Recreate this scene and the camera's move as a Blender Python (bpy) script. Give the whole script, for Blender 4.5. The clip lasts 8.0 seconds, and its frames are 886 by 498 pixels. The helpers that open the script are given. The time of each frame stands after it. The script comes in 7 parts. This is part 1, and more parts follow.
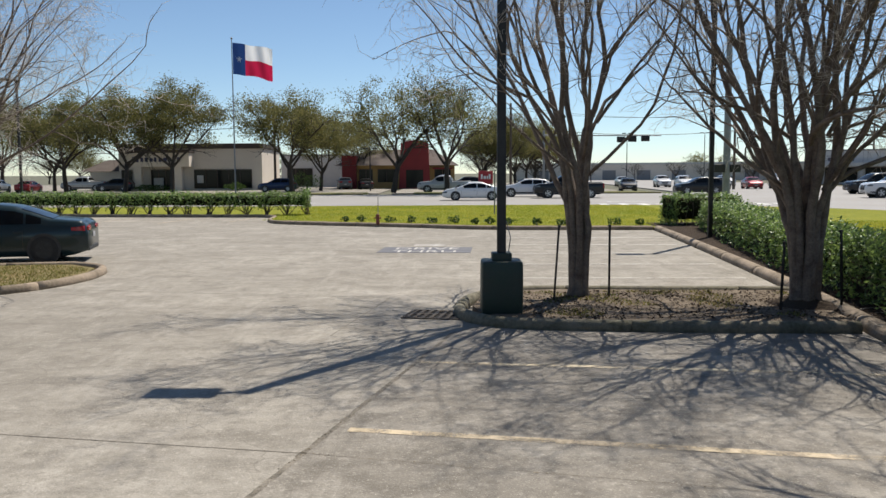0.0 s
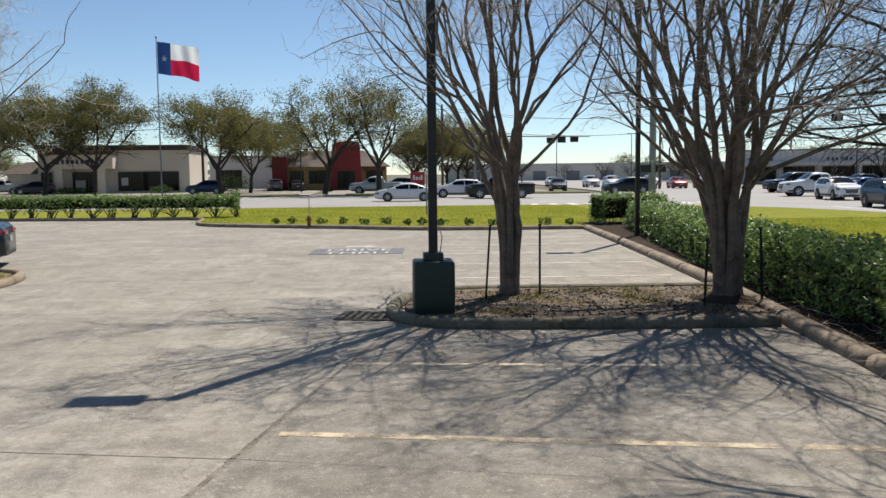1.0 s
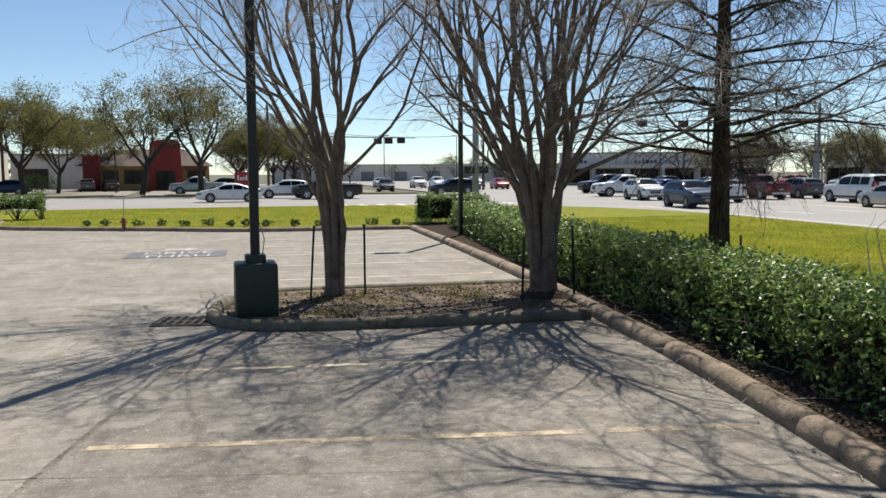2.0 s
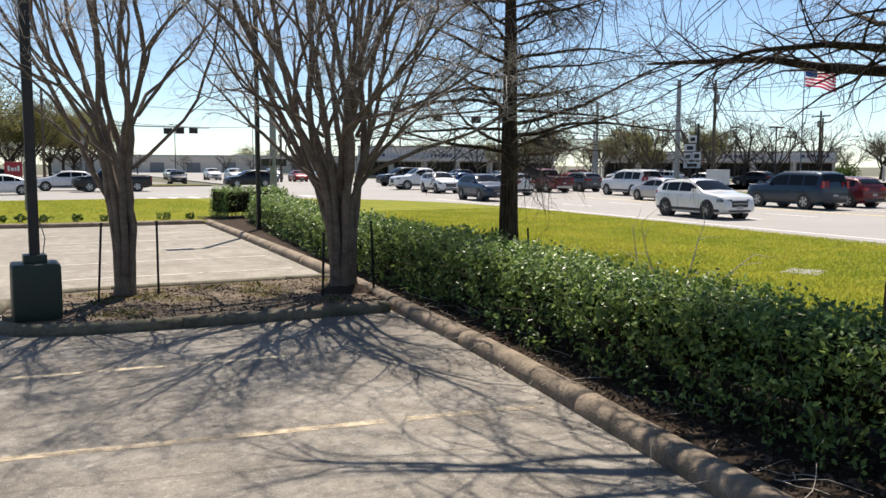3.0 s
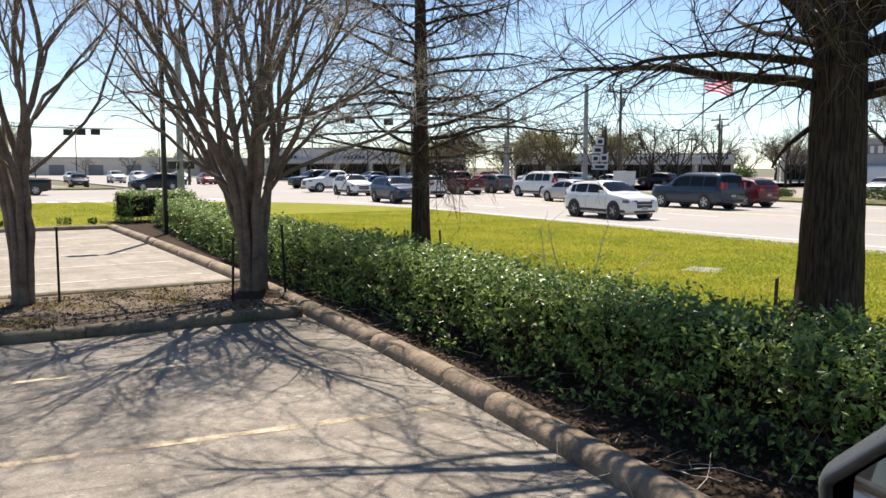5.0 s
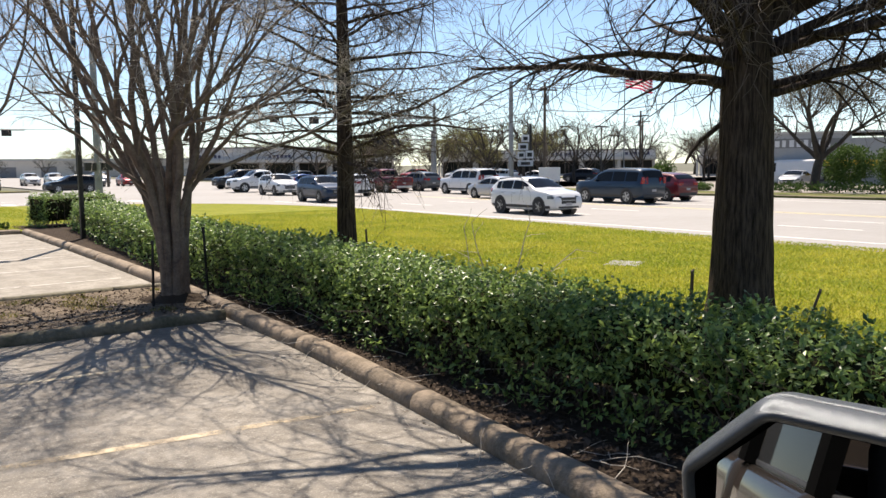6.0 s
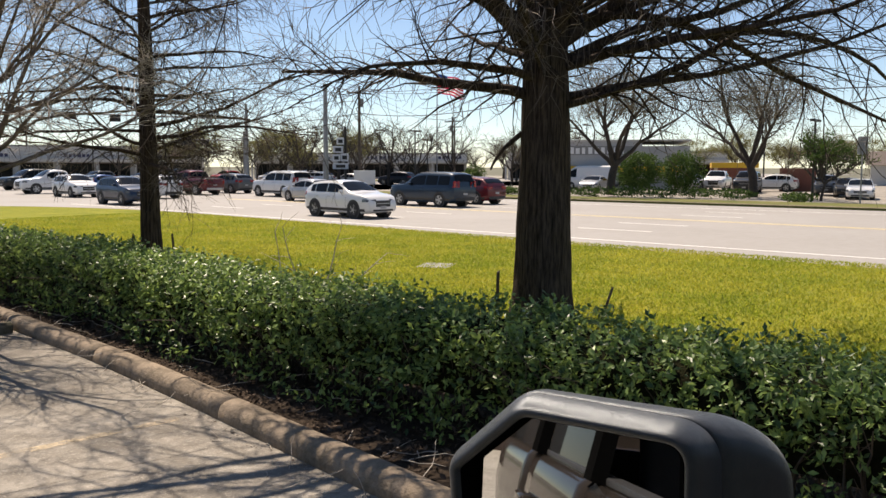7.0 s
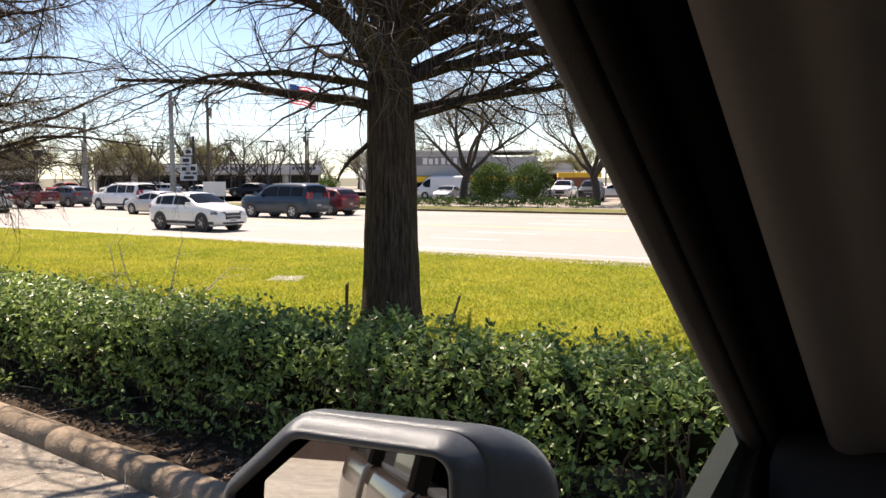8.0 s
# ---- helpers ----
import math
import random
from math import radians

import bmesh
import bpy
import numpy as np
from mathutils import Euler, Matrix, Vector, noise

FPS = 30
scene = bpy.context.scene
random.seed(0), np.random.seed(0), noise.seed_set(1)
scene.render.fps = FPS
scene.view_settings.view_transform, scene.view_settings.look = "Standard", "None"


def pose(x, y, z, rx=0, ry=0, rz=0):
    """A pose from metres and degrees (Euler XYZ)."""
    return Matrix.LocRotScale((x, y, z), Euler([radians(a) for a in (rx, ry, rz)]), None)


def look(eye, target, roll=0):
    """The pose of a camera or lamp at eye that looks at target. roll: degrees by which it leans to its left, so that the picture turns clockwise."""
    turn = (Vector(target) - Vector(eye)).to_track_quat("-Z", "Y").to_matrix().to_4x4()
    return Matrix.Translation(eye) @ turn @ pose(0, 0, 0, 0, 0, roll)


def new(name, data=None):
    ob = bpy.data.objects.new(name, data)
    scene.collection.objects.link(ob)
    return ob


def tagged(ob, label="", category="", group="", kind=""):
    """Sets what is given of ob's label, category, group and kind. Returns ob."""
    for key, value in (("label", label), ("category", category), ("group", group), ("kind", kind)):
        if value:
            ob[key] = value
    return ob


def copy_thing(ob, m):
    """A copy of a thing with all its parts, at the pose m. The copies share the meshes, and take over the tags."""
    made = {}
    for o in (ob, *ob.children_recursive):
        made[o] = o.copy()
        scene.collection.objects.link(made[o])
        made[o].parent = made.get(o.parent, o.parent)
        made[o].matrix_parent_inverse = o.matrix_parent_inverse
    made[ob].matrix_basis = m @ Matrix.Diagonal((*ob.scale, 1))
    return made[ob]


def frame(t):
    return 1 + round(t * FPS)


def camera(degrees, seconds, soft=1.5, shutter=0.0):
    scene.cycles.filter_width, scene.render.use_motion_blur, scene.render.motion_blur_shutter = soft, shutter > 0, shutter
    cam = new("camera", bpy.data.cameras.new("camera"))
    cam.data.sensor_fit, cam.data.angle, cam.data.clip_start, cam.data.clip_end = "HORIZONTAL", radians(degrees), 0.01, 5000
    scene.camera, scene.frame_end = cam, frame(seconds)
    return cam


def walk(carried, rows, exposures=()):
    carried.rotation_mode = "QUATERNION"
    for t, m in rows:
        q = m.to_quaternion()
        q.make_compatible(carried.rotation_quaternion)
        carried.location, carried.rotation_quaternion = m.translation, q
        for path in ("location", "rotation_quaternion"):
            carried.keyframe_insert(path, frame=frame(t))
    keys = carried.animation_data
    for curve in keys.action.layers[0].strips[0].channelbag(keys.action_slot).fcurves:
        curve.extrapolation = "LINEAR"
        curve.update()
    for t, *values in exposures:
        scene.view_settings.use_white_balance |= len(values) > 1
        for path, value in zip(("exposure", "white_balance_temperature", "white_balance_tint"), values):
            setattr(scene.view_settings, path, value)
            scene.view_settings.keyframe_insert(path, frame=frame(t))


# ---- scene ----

# the camera is held out of a tall car's window and turns with the arm
cam = camera(56.0, 8.0)
ROWS = [
    (0.0, 0.000, 0.000, 2.145, 0.00, -5.21, -0.31),
    (0.5, 0.005, 0.004, 2.136, -0.63, -5.15, -0.39),
    (1.0, 0.021, 0.012, 2.134, -4.62, -5.17, -0.56),
    (1.5, 0.049, -0.012, 2.136, -9.91, -5.17, -0.33),
    (2.0, 0.090, -0.040, 2.134, -16.36, -5.21, -0.28),
    (2.2, 0.110, -0.052, 2.132, -20.03, -5.29, -0.18),
    (3.3, 0.000, -0.262, 2.225, -32.98, -5.70, 0.43),
    (3.5, 0.000, -0.276, 2.233, -34.72, -5.59, 0.50),
    (4.0, 0.006, -0.283, 2.227, -35.74, -5.59, 0.35),
    (5.5, 0.013, -0.328, 2.222, -36.68, -5.65, -0.43),
    (6.0, 0.044, -0.366, 2.238, -40.89, -5.78, -0.55),
    (6.5, 0.033, -0.397, 2.257, -46.63, -5.81, -0.23),
    (7.0, 0.051, -0.439, 2.257, -53.52, -5.64, 0.13),
    (7.5, 0.077, -0.481, 2.256, -58.37, -4.76, 0.32),
    (8.0, 0.107, -0.546, 2.272, -63.36, -4.93, -0.13),
]


def aim(x, y, z, yaw, pitch, roll):
    a, b = radians(yaw), radians(pitch)
    way = Vector((-math.sin(a) * math.cos(b), math.cos(a) * math.cos(b), math.sin(b)))
    return look((x, y, z), Vector((x, y, z)) + way, roll)


EXPOSURES = [(0.0, 0.3, 6500, 10), (1.5, 0.34, 6500, 10), (2.2, 0.4, 6500, 10), (3.3, 0.72, 6800, 13), (4.2, 0.80, 6850, 14), (5.5, 0.85, 6900, 14), (6.5, 0.85, 7000, 15), (7.0, 0.60, 7350, 16), (7.5, 0.95, 7500, 18), (8.0, 1.12, 7500, 20)]
walk(cam, [(r[0], aim(*r[1:])) for r in ROWS], EXPOSURES)

# ---- light ----
SUN_EL, SUN_TO = radians(58.5), Vector((0.56, 0.83, 0)).normalized()
world = bpy.data.worlds.new("sky")
scene.world = world
world.use_nodes = True
sky = world.node_tree.nodes.new("ShaderNodeTexSky")
sky.sky_type, sky.sun_disc = "NISHITA", False
sky.sun_elevation, sky.sun_rotation = SUN_EL, math.atan2(SUN_TO.x, SUN_TO.y)
sky.air_density, sky.dust_density, sky.ozone_density = 0.75, 0.05, 2.0
cool = world.node_tree.nodes.new("ShaderNodeMix")
cool.data_type, cool.blend_type = "RGBA", "MULTIPLY"
cool.inputs[0].default_value, cool.inputs[7].default_value = 1.0, (0.91, 0.95, 0.945, 1)
world.node_tree.links.new(sky.outputs[0], cool.inputs[6])
world.node_tree.links.new(cool.outputs[2], world.node_tree.nodes["Background"].inputs[0])
world.node_tree.nodes["Background"].inputs[1].default_value = 0.098
sun = new("sun", bpy.data.lights.new("sun", "SUN"))
sun.data.energy, sun.data.angle, sun.data.color = 5.0, radians(0.4), (1.0, 0.93, 0.83)
sun.matrix_world = look((0, 0, 30), Vector((0, 0, 30)) - SUN_TO * math.cos(SUN_EL) - Vector((0, 0, math.sin(SUN_EL))))


# ---- materials ----
def mat(name, base, rough=0.8, metal=0.0, tint=None, big=0.0, fine=0.0, mix=0.5, bump=0.0, bump_scale=60.0, spec=0.5, coat=0.0, rand=0.0):
    """A surface with two scales of colour change (big and fine: cycles per metre) towards tint, and a fine relief."""
    m = bpy.data.materials.new(name)
    m.use_nodes = True
    nt = m.node_tree
    b = nt.nodes["Principled BSDF"]
    b.inputs["Base Color"].default_value = (*base, 1)
    b.inputs["Roughness"].default_value = rough
    b.inputs["Metallic"].default_value = metal
    b.inputs["Specular IOR Level"].default_value = spec
    b.inputs["Coat Weight"].default_value = coat
    b.inputs["Coat Roughness"].default_value = 0.05
    geo = nt.nodes.new("ShaderNodeNewGeometry")
    out = None
    if tint is not None:
        total = None
        for scale, weight in ((big, 0.6), (fine, 0.4)):
            if not scale:
                continue
            n = nt.nodes.new("ShaderNodeTexNoise")
            n.inputs["Scale"].default_value, n.inputs["Detail"].default_value, n.inputs["Roughness"].default_value = scale, 6, 0.65
            nt.links.new(geo.outputs["Position"], n.inputs["Vector"])
            r = nt.nodes.new("ShaderNodeMapRange")
            r.inputs[1].default_value, r.inputs[2].default_value, r.inputs[4].default_value = 0.35, 0.68, weight
            nt.links.new(n.outputs["Fac"], r.inputs[0])
            if total is None:
                total = r.outputs[0]
            else:
                add = nt.nodes.new("ShaderNodeMath")
                nt.links.new(total, add.inputs[0])
                nt.links.new(r.outputs[0], add.inputs[1])
                total = add.outputs[0]
        mul = nt.nodes.new("ShaderNodeMath")
        mul.operation = "MULTIPLY"
        mul.inputs[1].default_value = mix * 2
        mul.use_clamp = True
        nt.links.new(total, mul.inputs[0])
        mx = nt.nodes.new("ShaderNodeMix")
        mx.data_type = "RGBA"
        mx.inputs[6].default_value, mx.inputs[7].default_value = (*base, 1), (*tint, 1)
        nt.links.new(mul.outputs[0], mx.inputs[0])
        out = mx.outputs[2]
    if rand:
        hsv = nt.nodes.new("ShaderNodeHueSaturation")
        if out is None:
            hsv.inputs["Color"].default_value = (*base, 1)
        else:
            nt.links.new(out, hsv.inputs["Color"])
        r = nt.nodes.new("ShaderNodeMapRange")
        r.inputs[3].default_value, r.inputs[4].default_value = 1 - rand, 1 + rand
        nt.links.new(geo.outputs["Random Per Island"], r.inputs[0])
        nt.links.new(r.outputs[0], hsv.inputs["Value"])
        out = hsv.outputs[0]
    if out is not None:
        nt.links.new(out, b.inputs["Base Color"])
    if bump:
        n = nt.nodes.new("ShaderNodeTexNoise")
        n.inputs["Scale"].default_value, n.inputs["Detail"].default_value = bump_scale, 4
        nt.links.new(geo.outputs["Position"], n.inputs["Vector"])
        bp = nt.nodes.new("ShaderNodeBump")
        bp.inputs["Strength"].default_value, bp.inputs["Distance"].default_value = bump, 0.02
        nt.links.new(n.outputs["Fac"], bp.inputs["Height"])
        nt.links.new(bp.outputs[0], b.inputs["Normal"])
    return m


def leafy(name, base, light, rough=0.45, passes=0.35, spec=0.5):
    """Leaves: colour varied leaf by leaf, part of the light passing through."""
    m = bpy.data.materials.new(name)
    m.use_nodes = True
    nt = m.node_tree
    b = nt.nodes["Principled BSDF"]
    geo = nt.nodes.new("ShaderNodeNewGeometry")
    mx = nt.nodes.new("ShaderNodeMix")
    mx.data_type = "RGBA"
    mx.inputs[6].default_value, mx.inputs[7].default_value = (*base, 1), (*light, 1)
    nt.links.new(geo.outputs["Random Per Island"], mx.inputs[0])
    nt.links.new(mx.outputs[2], b.inputs["Base Color"])
    b.inputs["Roughness"].default_value = rough
    b.inputs["Specular IOR Level"].default_value = spec
    tr = nt.nodes.new("ShaderNodeBsdfTranslucent")
    hs = nt.nodes.new("ShaderNodeHueSaturation")
    hs.inputs["Hue"].default_value, hs.inputs["Value"].default_value = 0.485, 1.5
    nt.links.new(mx.outputs[2], hs.inputs["Color"])
    nt.links.new(hs.outputs[0], tr.inputs[0])
    sh = nt.nodes.new("ShaderNodeMixShader")
    sh.inputs[0].default_value = passes
    nt.links.new(b.outputs[0], sh.inputs[1])
    nt.links.new(tr.outputs[0], sh.inputs[2])
    nt.links.new(sh.outputs[0], nt.nodes["Material Output"].inputs[0])
    return m


def paving(name, base, dark, pale, cracks=0.5):
    """Old concrete: broad stains, blotches, sandy speckle and hairline cracks."""
    m = mat(name, base, 0.88, tint=dark, big=0.22, fine=2.2, mix=0.45, bump=0.4, bump_scale=45, spec=0.3)
    nt = m.node_tree
    b = nt.nodes["Principled BSDF"]
    src = b.inputs["Base Color"].links[0].from_socket
    geo = nt.nodes.new("ShaderNodeNewGeometry")

    def layer(src, scale, lo, hi, colour, amount, detail=8, stretch=None):
        n = nt.nodes.new("ShaderNodeTexNoise")
        n.inputs["Scale"].default_value, n.inputs["Detail"].default_value, n.inputs["Roughness"].default_value = scale, detail, 0.7
        if stretch:
            mp = nt.nodes.new("ShaderNodeMapping")
            mp.inputs["Rotation"].default_value, mp.inputs["Scale"].default_value = (0, 0, stretch[0]), stretch[1]
            nt.links.new(geo.outputs["Position"], mp.inputs["Vector"])
            nt.links.new(mp.outputs[0], n.inputs["Vector"])
        else:
            nt.links.new(geo.outputs["Position"], n.inputs["Vector"])
        r = nt.nodes.new("ShaderNodeMapRange")
        r.inputs[1].default_value, r.inputs[2].default_value, r.inputs[4].default_value = lo, hi, amount
        nt.links.new(n.outputs["Fac"], r.inputs[0])
        mx = nt.nodes.new("ShaderNodeMix")
        mx.data_type = "RGBA"
        mx.inputs[7].default_value = (*colour, 1)
        nt.links.new(r.outputs[0], mx.inputs[0])
        nt.links.new(src, mx.inputs[6])
        return mx.outputs[2]

    deep = tuple(c * 0.55 for c in dark)
    src = layer(src, 1.7, 0.49, 0.60, dark, 0.7, 10)
    src = layer(src, 0.45, 0.50, 0.66, pale, 0.5, 9)
    src = layer(src, 6, 0.49, 0.60, dark, 0.5, 8)
    src = layer(src, 13, 0.55, 0.65, pale, 0.5, 6)
    src = layer(src, 0.3, 0.48, 0.60, dark, 0.5, 9)
    src = layer(src, 1.0, 0.52, 0.66, deep, 0.25, 8, (0.22, (0.35, 3.0, 1.0)))
    src = layer(src, 1.0, 0.54, 0.66, pale, 0.3, 8, (-0.25, (2.6, 0.4, 1.0)))
    src = layer(src, 34, 0.56, 0.64, deep, 0.3, 5)
    src = layer(src, 55, 0.58, 0.66, tuple(min(0.8, c * 1.25) for c in pale), 0.55, 4)
    src = layer(src, 2.6, 0.54, 0.64, deep, 0.28, 10)
    src = layer(src, 3.1, 0.57, 0.68, pale, 0.35, 10)
    warp = nt.nodes.new("ShaderNodeTexNoise")
    warp.inputs["Scale"].default_value, warp.inputs["Detail"].default_value = 1.3, 5
    nt.links.new(geo.outputs["Position"], warp.inputs["Vector"])
    va = nt.nodes.new("ShaderNodeVectorMath")
    va.operation = "MULTIPLY_ADD"
    va.inputs[1].default_value = (1.2, 1.2, 1.2)
    nt.links.new(warp.outputs["Color"], va.inputs[0])
    nt.links.new(geo.outputs["Position"], va.inputs[2])
    vo = nt.nodes.new("ShaderNodeTexVoronoi")
    vo.feature = "DISTANCE_TO_EDGE"
    vo.inputs["Scale"].default_value = 0.16
    nt.links.new(va.outputs[0], vo.inputs["Vector"])
    r = nt.nodes.new("ShaderNodeMapRange")
    r.inputs[1].default_value, r.inputs[2].default_value, r.inputs[3].default_value, r.inputs[4].default_value = 0.0, 0.0016, cracks, 0.0
    nt.links.new(vo.outputs["Distance"], r.inputs[0])
    mx = nt.nodes.new("ShaderNodeMix")
    mx.data_type = "RGBA"
    mx.inputs[7].default_value = (0.10, 0.085, 0.065, 1)
    nt.links.new(r.outputs[0], mx.inputs[0])
    nt.links.new(src, mx.inputs[6])
    nt.links.new(mx.outputs[2], b.inputs["Base Color"])
    return m


CONCRETE = paving("lot_concrete", (0.345, 0.318, 0.27), (0.19, 0.171, 0.141), (0.45, 0.418, 0.363))
BAY = paving("bay_concrete", (0.295, 0.27, 0.23), (0.15, 0.134, 0.11), (0.435, 0.405, 0.35), 0.35)
ROAD = mat("road_concrete", (0.30, 0.288, 0.272), 0.8, tint=(0.225, 0.212, 0.192), big=0.12, fine=2.5, mix=0.45, bump=0.2, bump_scale=30)
KERB = mat("kerb_concrete", (0.35, 0.275, 0.20), 0.9, tint=(0.12, 0.095, 0.062), big=1.6, fine=18, mix=0.55, bump=0.5, bump_scale=40)
# KERB darkened to stand for the island kerb's shaded face, with mossy tint
KERB_MOSS_SHADE = mat("shaded_mossy_kerb", (0.27, 0.235, 0.175), 0.95, tint=(0.085, 0.085, 0.05), big=1.6, fine=16, mix=0.6, bump=0.5, bump_scale=40)
LAWN = mat("lawn_soil", (0.12, 0.155, 0.014), 0.95, tint=(0.26, 0.245, 0.035), big=0.7, fine=5, mix=0.55, bump=0.8, bump_scale=35, spec=0.1)
BLADE = leafy("grass_blade", (0.145, 0.205, 0.018), (0.325, 0.325, 0.042), 0.6, 0.5, spec=0.2)
_nt = BLADE.node_tree
_n = _nt.nodes.new("ShaderNodeTexNoise")
_n.inputs["Scale"].default_value, _n.inputs["Detail"].default_value = 0.35, 6
_g = _nt.nodes.new("ShaderNodeNewGeometry")
_nt.links.new(_g.outputs["Position"], _n.inputs["Vector"])
_m = _nt.nodes.new("ShaderNodeMapRange")
_m.inputs[1].default_value, _m.inputs[2].default_value, _m.inputs[3].default_value, _m.inputs[4].default_value = 0.36, 0.64, -0.35, 0.35
_nt.links.new(_n.outputs["Fac"], _m.inputs[0])
_a = _nt.nodes.new("ShaderNodeMath")
_a.use_clamp = True
_nt.links.new(_m.outputs[0], _a.inputs[0])
_nt.links.new(_g.outputs["Random Per Island"], _a.inputs[1])
for _x in [q for q in _nt.nodes if q.type == "MIX"]:
    _nt.links.new(_a.outputs[0], _x.inputs[0])
DRY_BLADE = leafy("thin_turf_blade", (0.10, 0.13, 0.025), (0.26, 0.21, 0.075), 0.7, 0.35, spec=0.15)
TURF = mat("thin_turf", (0.13, 0.12, 0.045), 0.95, tint=(0.22, 0.17, 0.09), big=1.2, fine=12, mix=0.6, bump=0.8, bump_scale=35, spec=0.1)
FAR_GRASS = mat("far_grass", (0.10, 0.125, 0.035), 0.95, tint=(0.17, 0.15, 0.06), big=0.4, fine=5, mix=0.5, spec=0.1)
FAR_LAND = mat("far_land", (0.085, 0.09, 0.05), 0.95, tint=(0.14, 0.13, 0.09), big=0.02, fine=0.2, mix=0.5)
# dark brown mulch, its colour deepened further to stand for the hedge's shade
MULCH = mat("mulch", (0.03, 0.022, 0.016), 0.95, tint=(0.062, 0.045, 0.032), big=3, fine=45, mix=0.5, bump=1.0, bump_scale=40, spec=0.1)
ISLAND_MULCH = mat("island_mulch", (0.095, 0.075, 0.056), 0.95, tint=(0.24, 0.195, 0.145), big=4, fine=40, mix=0.55, bump=1.0, bump_scale=40, spec=0.1)
CHIP = mat("mulch_chip", (0.085, 0.062, 0.045), 0.9, rand=0.7, spec=0.15)
JOINT = mat("joint_filler", (0.055, 0.048, 0.037), 0.95, tint=(0.26, 0.23, 0.185), big=4, fine=30, mix=0.6, bump=0.5)
YELLOW = mat("yellow_paint", (0.60, 0.485, 0.30), 0.75, tint=(0.50, 0.41, 0.29), big=2.2, fine=30, mix=0.75, bump=0.2)
WHITE_LINE = mat("white_paint_worn", (0.68, 0.65, 0.60), 0.75, tint=(0.44, 0.40, 0.34), big=1.6, fine=25, mix=0.65, bump=0.2)


def worn(m, scale, lo, hi):
    """Paint rubbed away in patches down to the ground under it."""
    nt = m.node_tree
    n = nt.nodes.new("ShaderNodeTexNoise")
    n.inputs["Scale"].default_value, n.inputs["Detail"].default_value, n.inputs["Roughness"].default_value = scale, 9, 0.75
    g = nt.nodes.new("ShaderNodeNewGeometry")
    nt.links.new(g.outputs["Position"], n.inputs["Vector"])
    r = nt.nodes.new("ShaderNodeMapRange")
    r.inputs[1].default_value, r.inputs[2].default_value = lo, hi
    nt.links.new(n.outputs["Fac"], r.inputs[0])
    sh, tr = nt.nodes.new("ShaderNodeMixShader"), nt.nodes.new("ShaderNodeBsdfTransparent")
    nt.links.new(r.outputs[0], sh.inputs[0])
    nt.links.new(nt.nodes["Principled BSDF"].outputs[0], sh.inputs[1])
    nt.links.new(tr.outputs[0], sh.inputs[2])
    nt.links.new(sh.outputs[0], nt.nodes["Material Output"].inputs[0])
    return m


worn(YELLOW, 1.6, 0.44, 0.62)
worn(WHITE_LINE, 2.0, 0.50, 0.70)
ROAD_PAINT = mat("road_paint", (0.80, 0.79, 0.76), 0.7, tint=(0.62, 0.60, 0.57), big=1.0, fine=9, mix=0.5)
MARK_PAINT = mat("marking_paint", (0.58, 0.56, 0.52), 0.75, tint=(0.38, 0.355, 0.32), big=2.0, fine=18, mix=0.6)
FADED = worn(mat("faded_paint", (0.72, 0.58, 0.36), 0.75, tint=(0.55, 0.48, 0.36), big=2.2, fine=30, mix=0.6, bump=0.2), 1.1, 0.44, 0.56)
LOGO_GREY = mat("painted_patch_grey", (0.085, 0.09, 0.11), 0.8, tint=(0.16, 0.155, 0.155), big=2.5, fine=30, mix=0.45)
MYRTLE = mat("myrtle_bark", (0.25, 0.195, 0.147), 0.75, tint=(0.085, 0.063, 0.047), big=5, fine=30, mix=0.6, bump=0.4, bump_scale=30)
def bark(name, light, dark, rings=(20, 20, 1.5)):
    """Stringy bark: streaks drawn out along the trunk."""
    m = mat(name, light, 0.95, spec=0.15)
    nt = m.node_tree
    b = nt.nodes["Principled BSDF"]
    co = nt.nodes.new("ShaderNodeTexCoord")
    mp = nt.nodes.new("ShaderNodeMapping")
    mp.inputs["Scale"].default_value = rings
    nt.links.new(co.outputs["Object"], mp.inputs["Vector"])
    n = nt.nodes.new("ShaderNodeTexNoise")
    n.inputs["Scale"].default_value, n.inputs["Detail"].default_value, n.inputs["Roughness"].default_value = 1.0, 7, 0.7
    nt.links.new(mp.outputs[0], n.inputs["Vector"])
    r = nt.nodes.new("ShaderNodeMapRange")
    r.inputs[1].default_value, r.inputs[2].default_value = 0.38, 0.62
    nt.links.new(n.outputs["Fac"], r.inputs[0])
    mx = nt.nodes.new("ShaderNodeMix")
    mx.data_type = "RGBA"
    mx.inputs[6].default_value, mx.inputs[7].default_value = (*dark, 1), (*light, 1)
    nt.links.new(r.outputs[0], mx.inputs[0])
    nt.links.new(mx.outputs[2], b.inputs["Base Color"])
    bp = nt.nodes.new("ShaderNodeBump")
    bp.inputs["Strength"].default_value, bp.inputs["Distance"].default_value = 1.0, 0.03
    nt.links.new(n.outputs["Fac"], bp.inputs["Height"])
    nt.links.new(bp.outputs[0], b.inputs["Normal"])
    return m


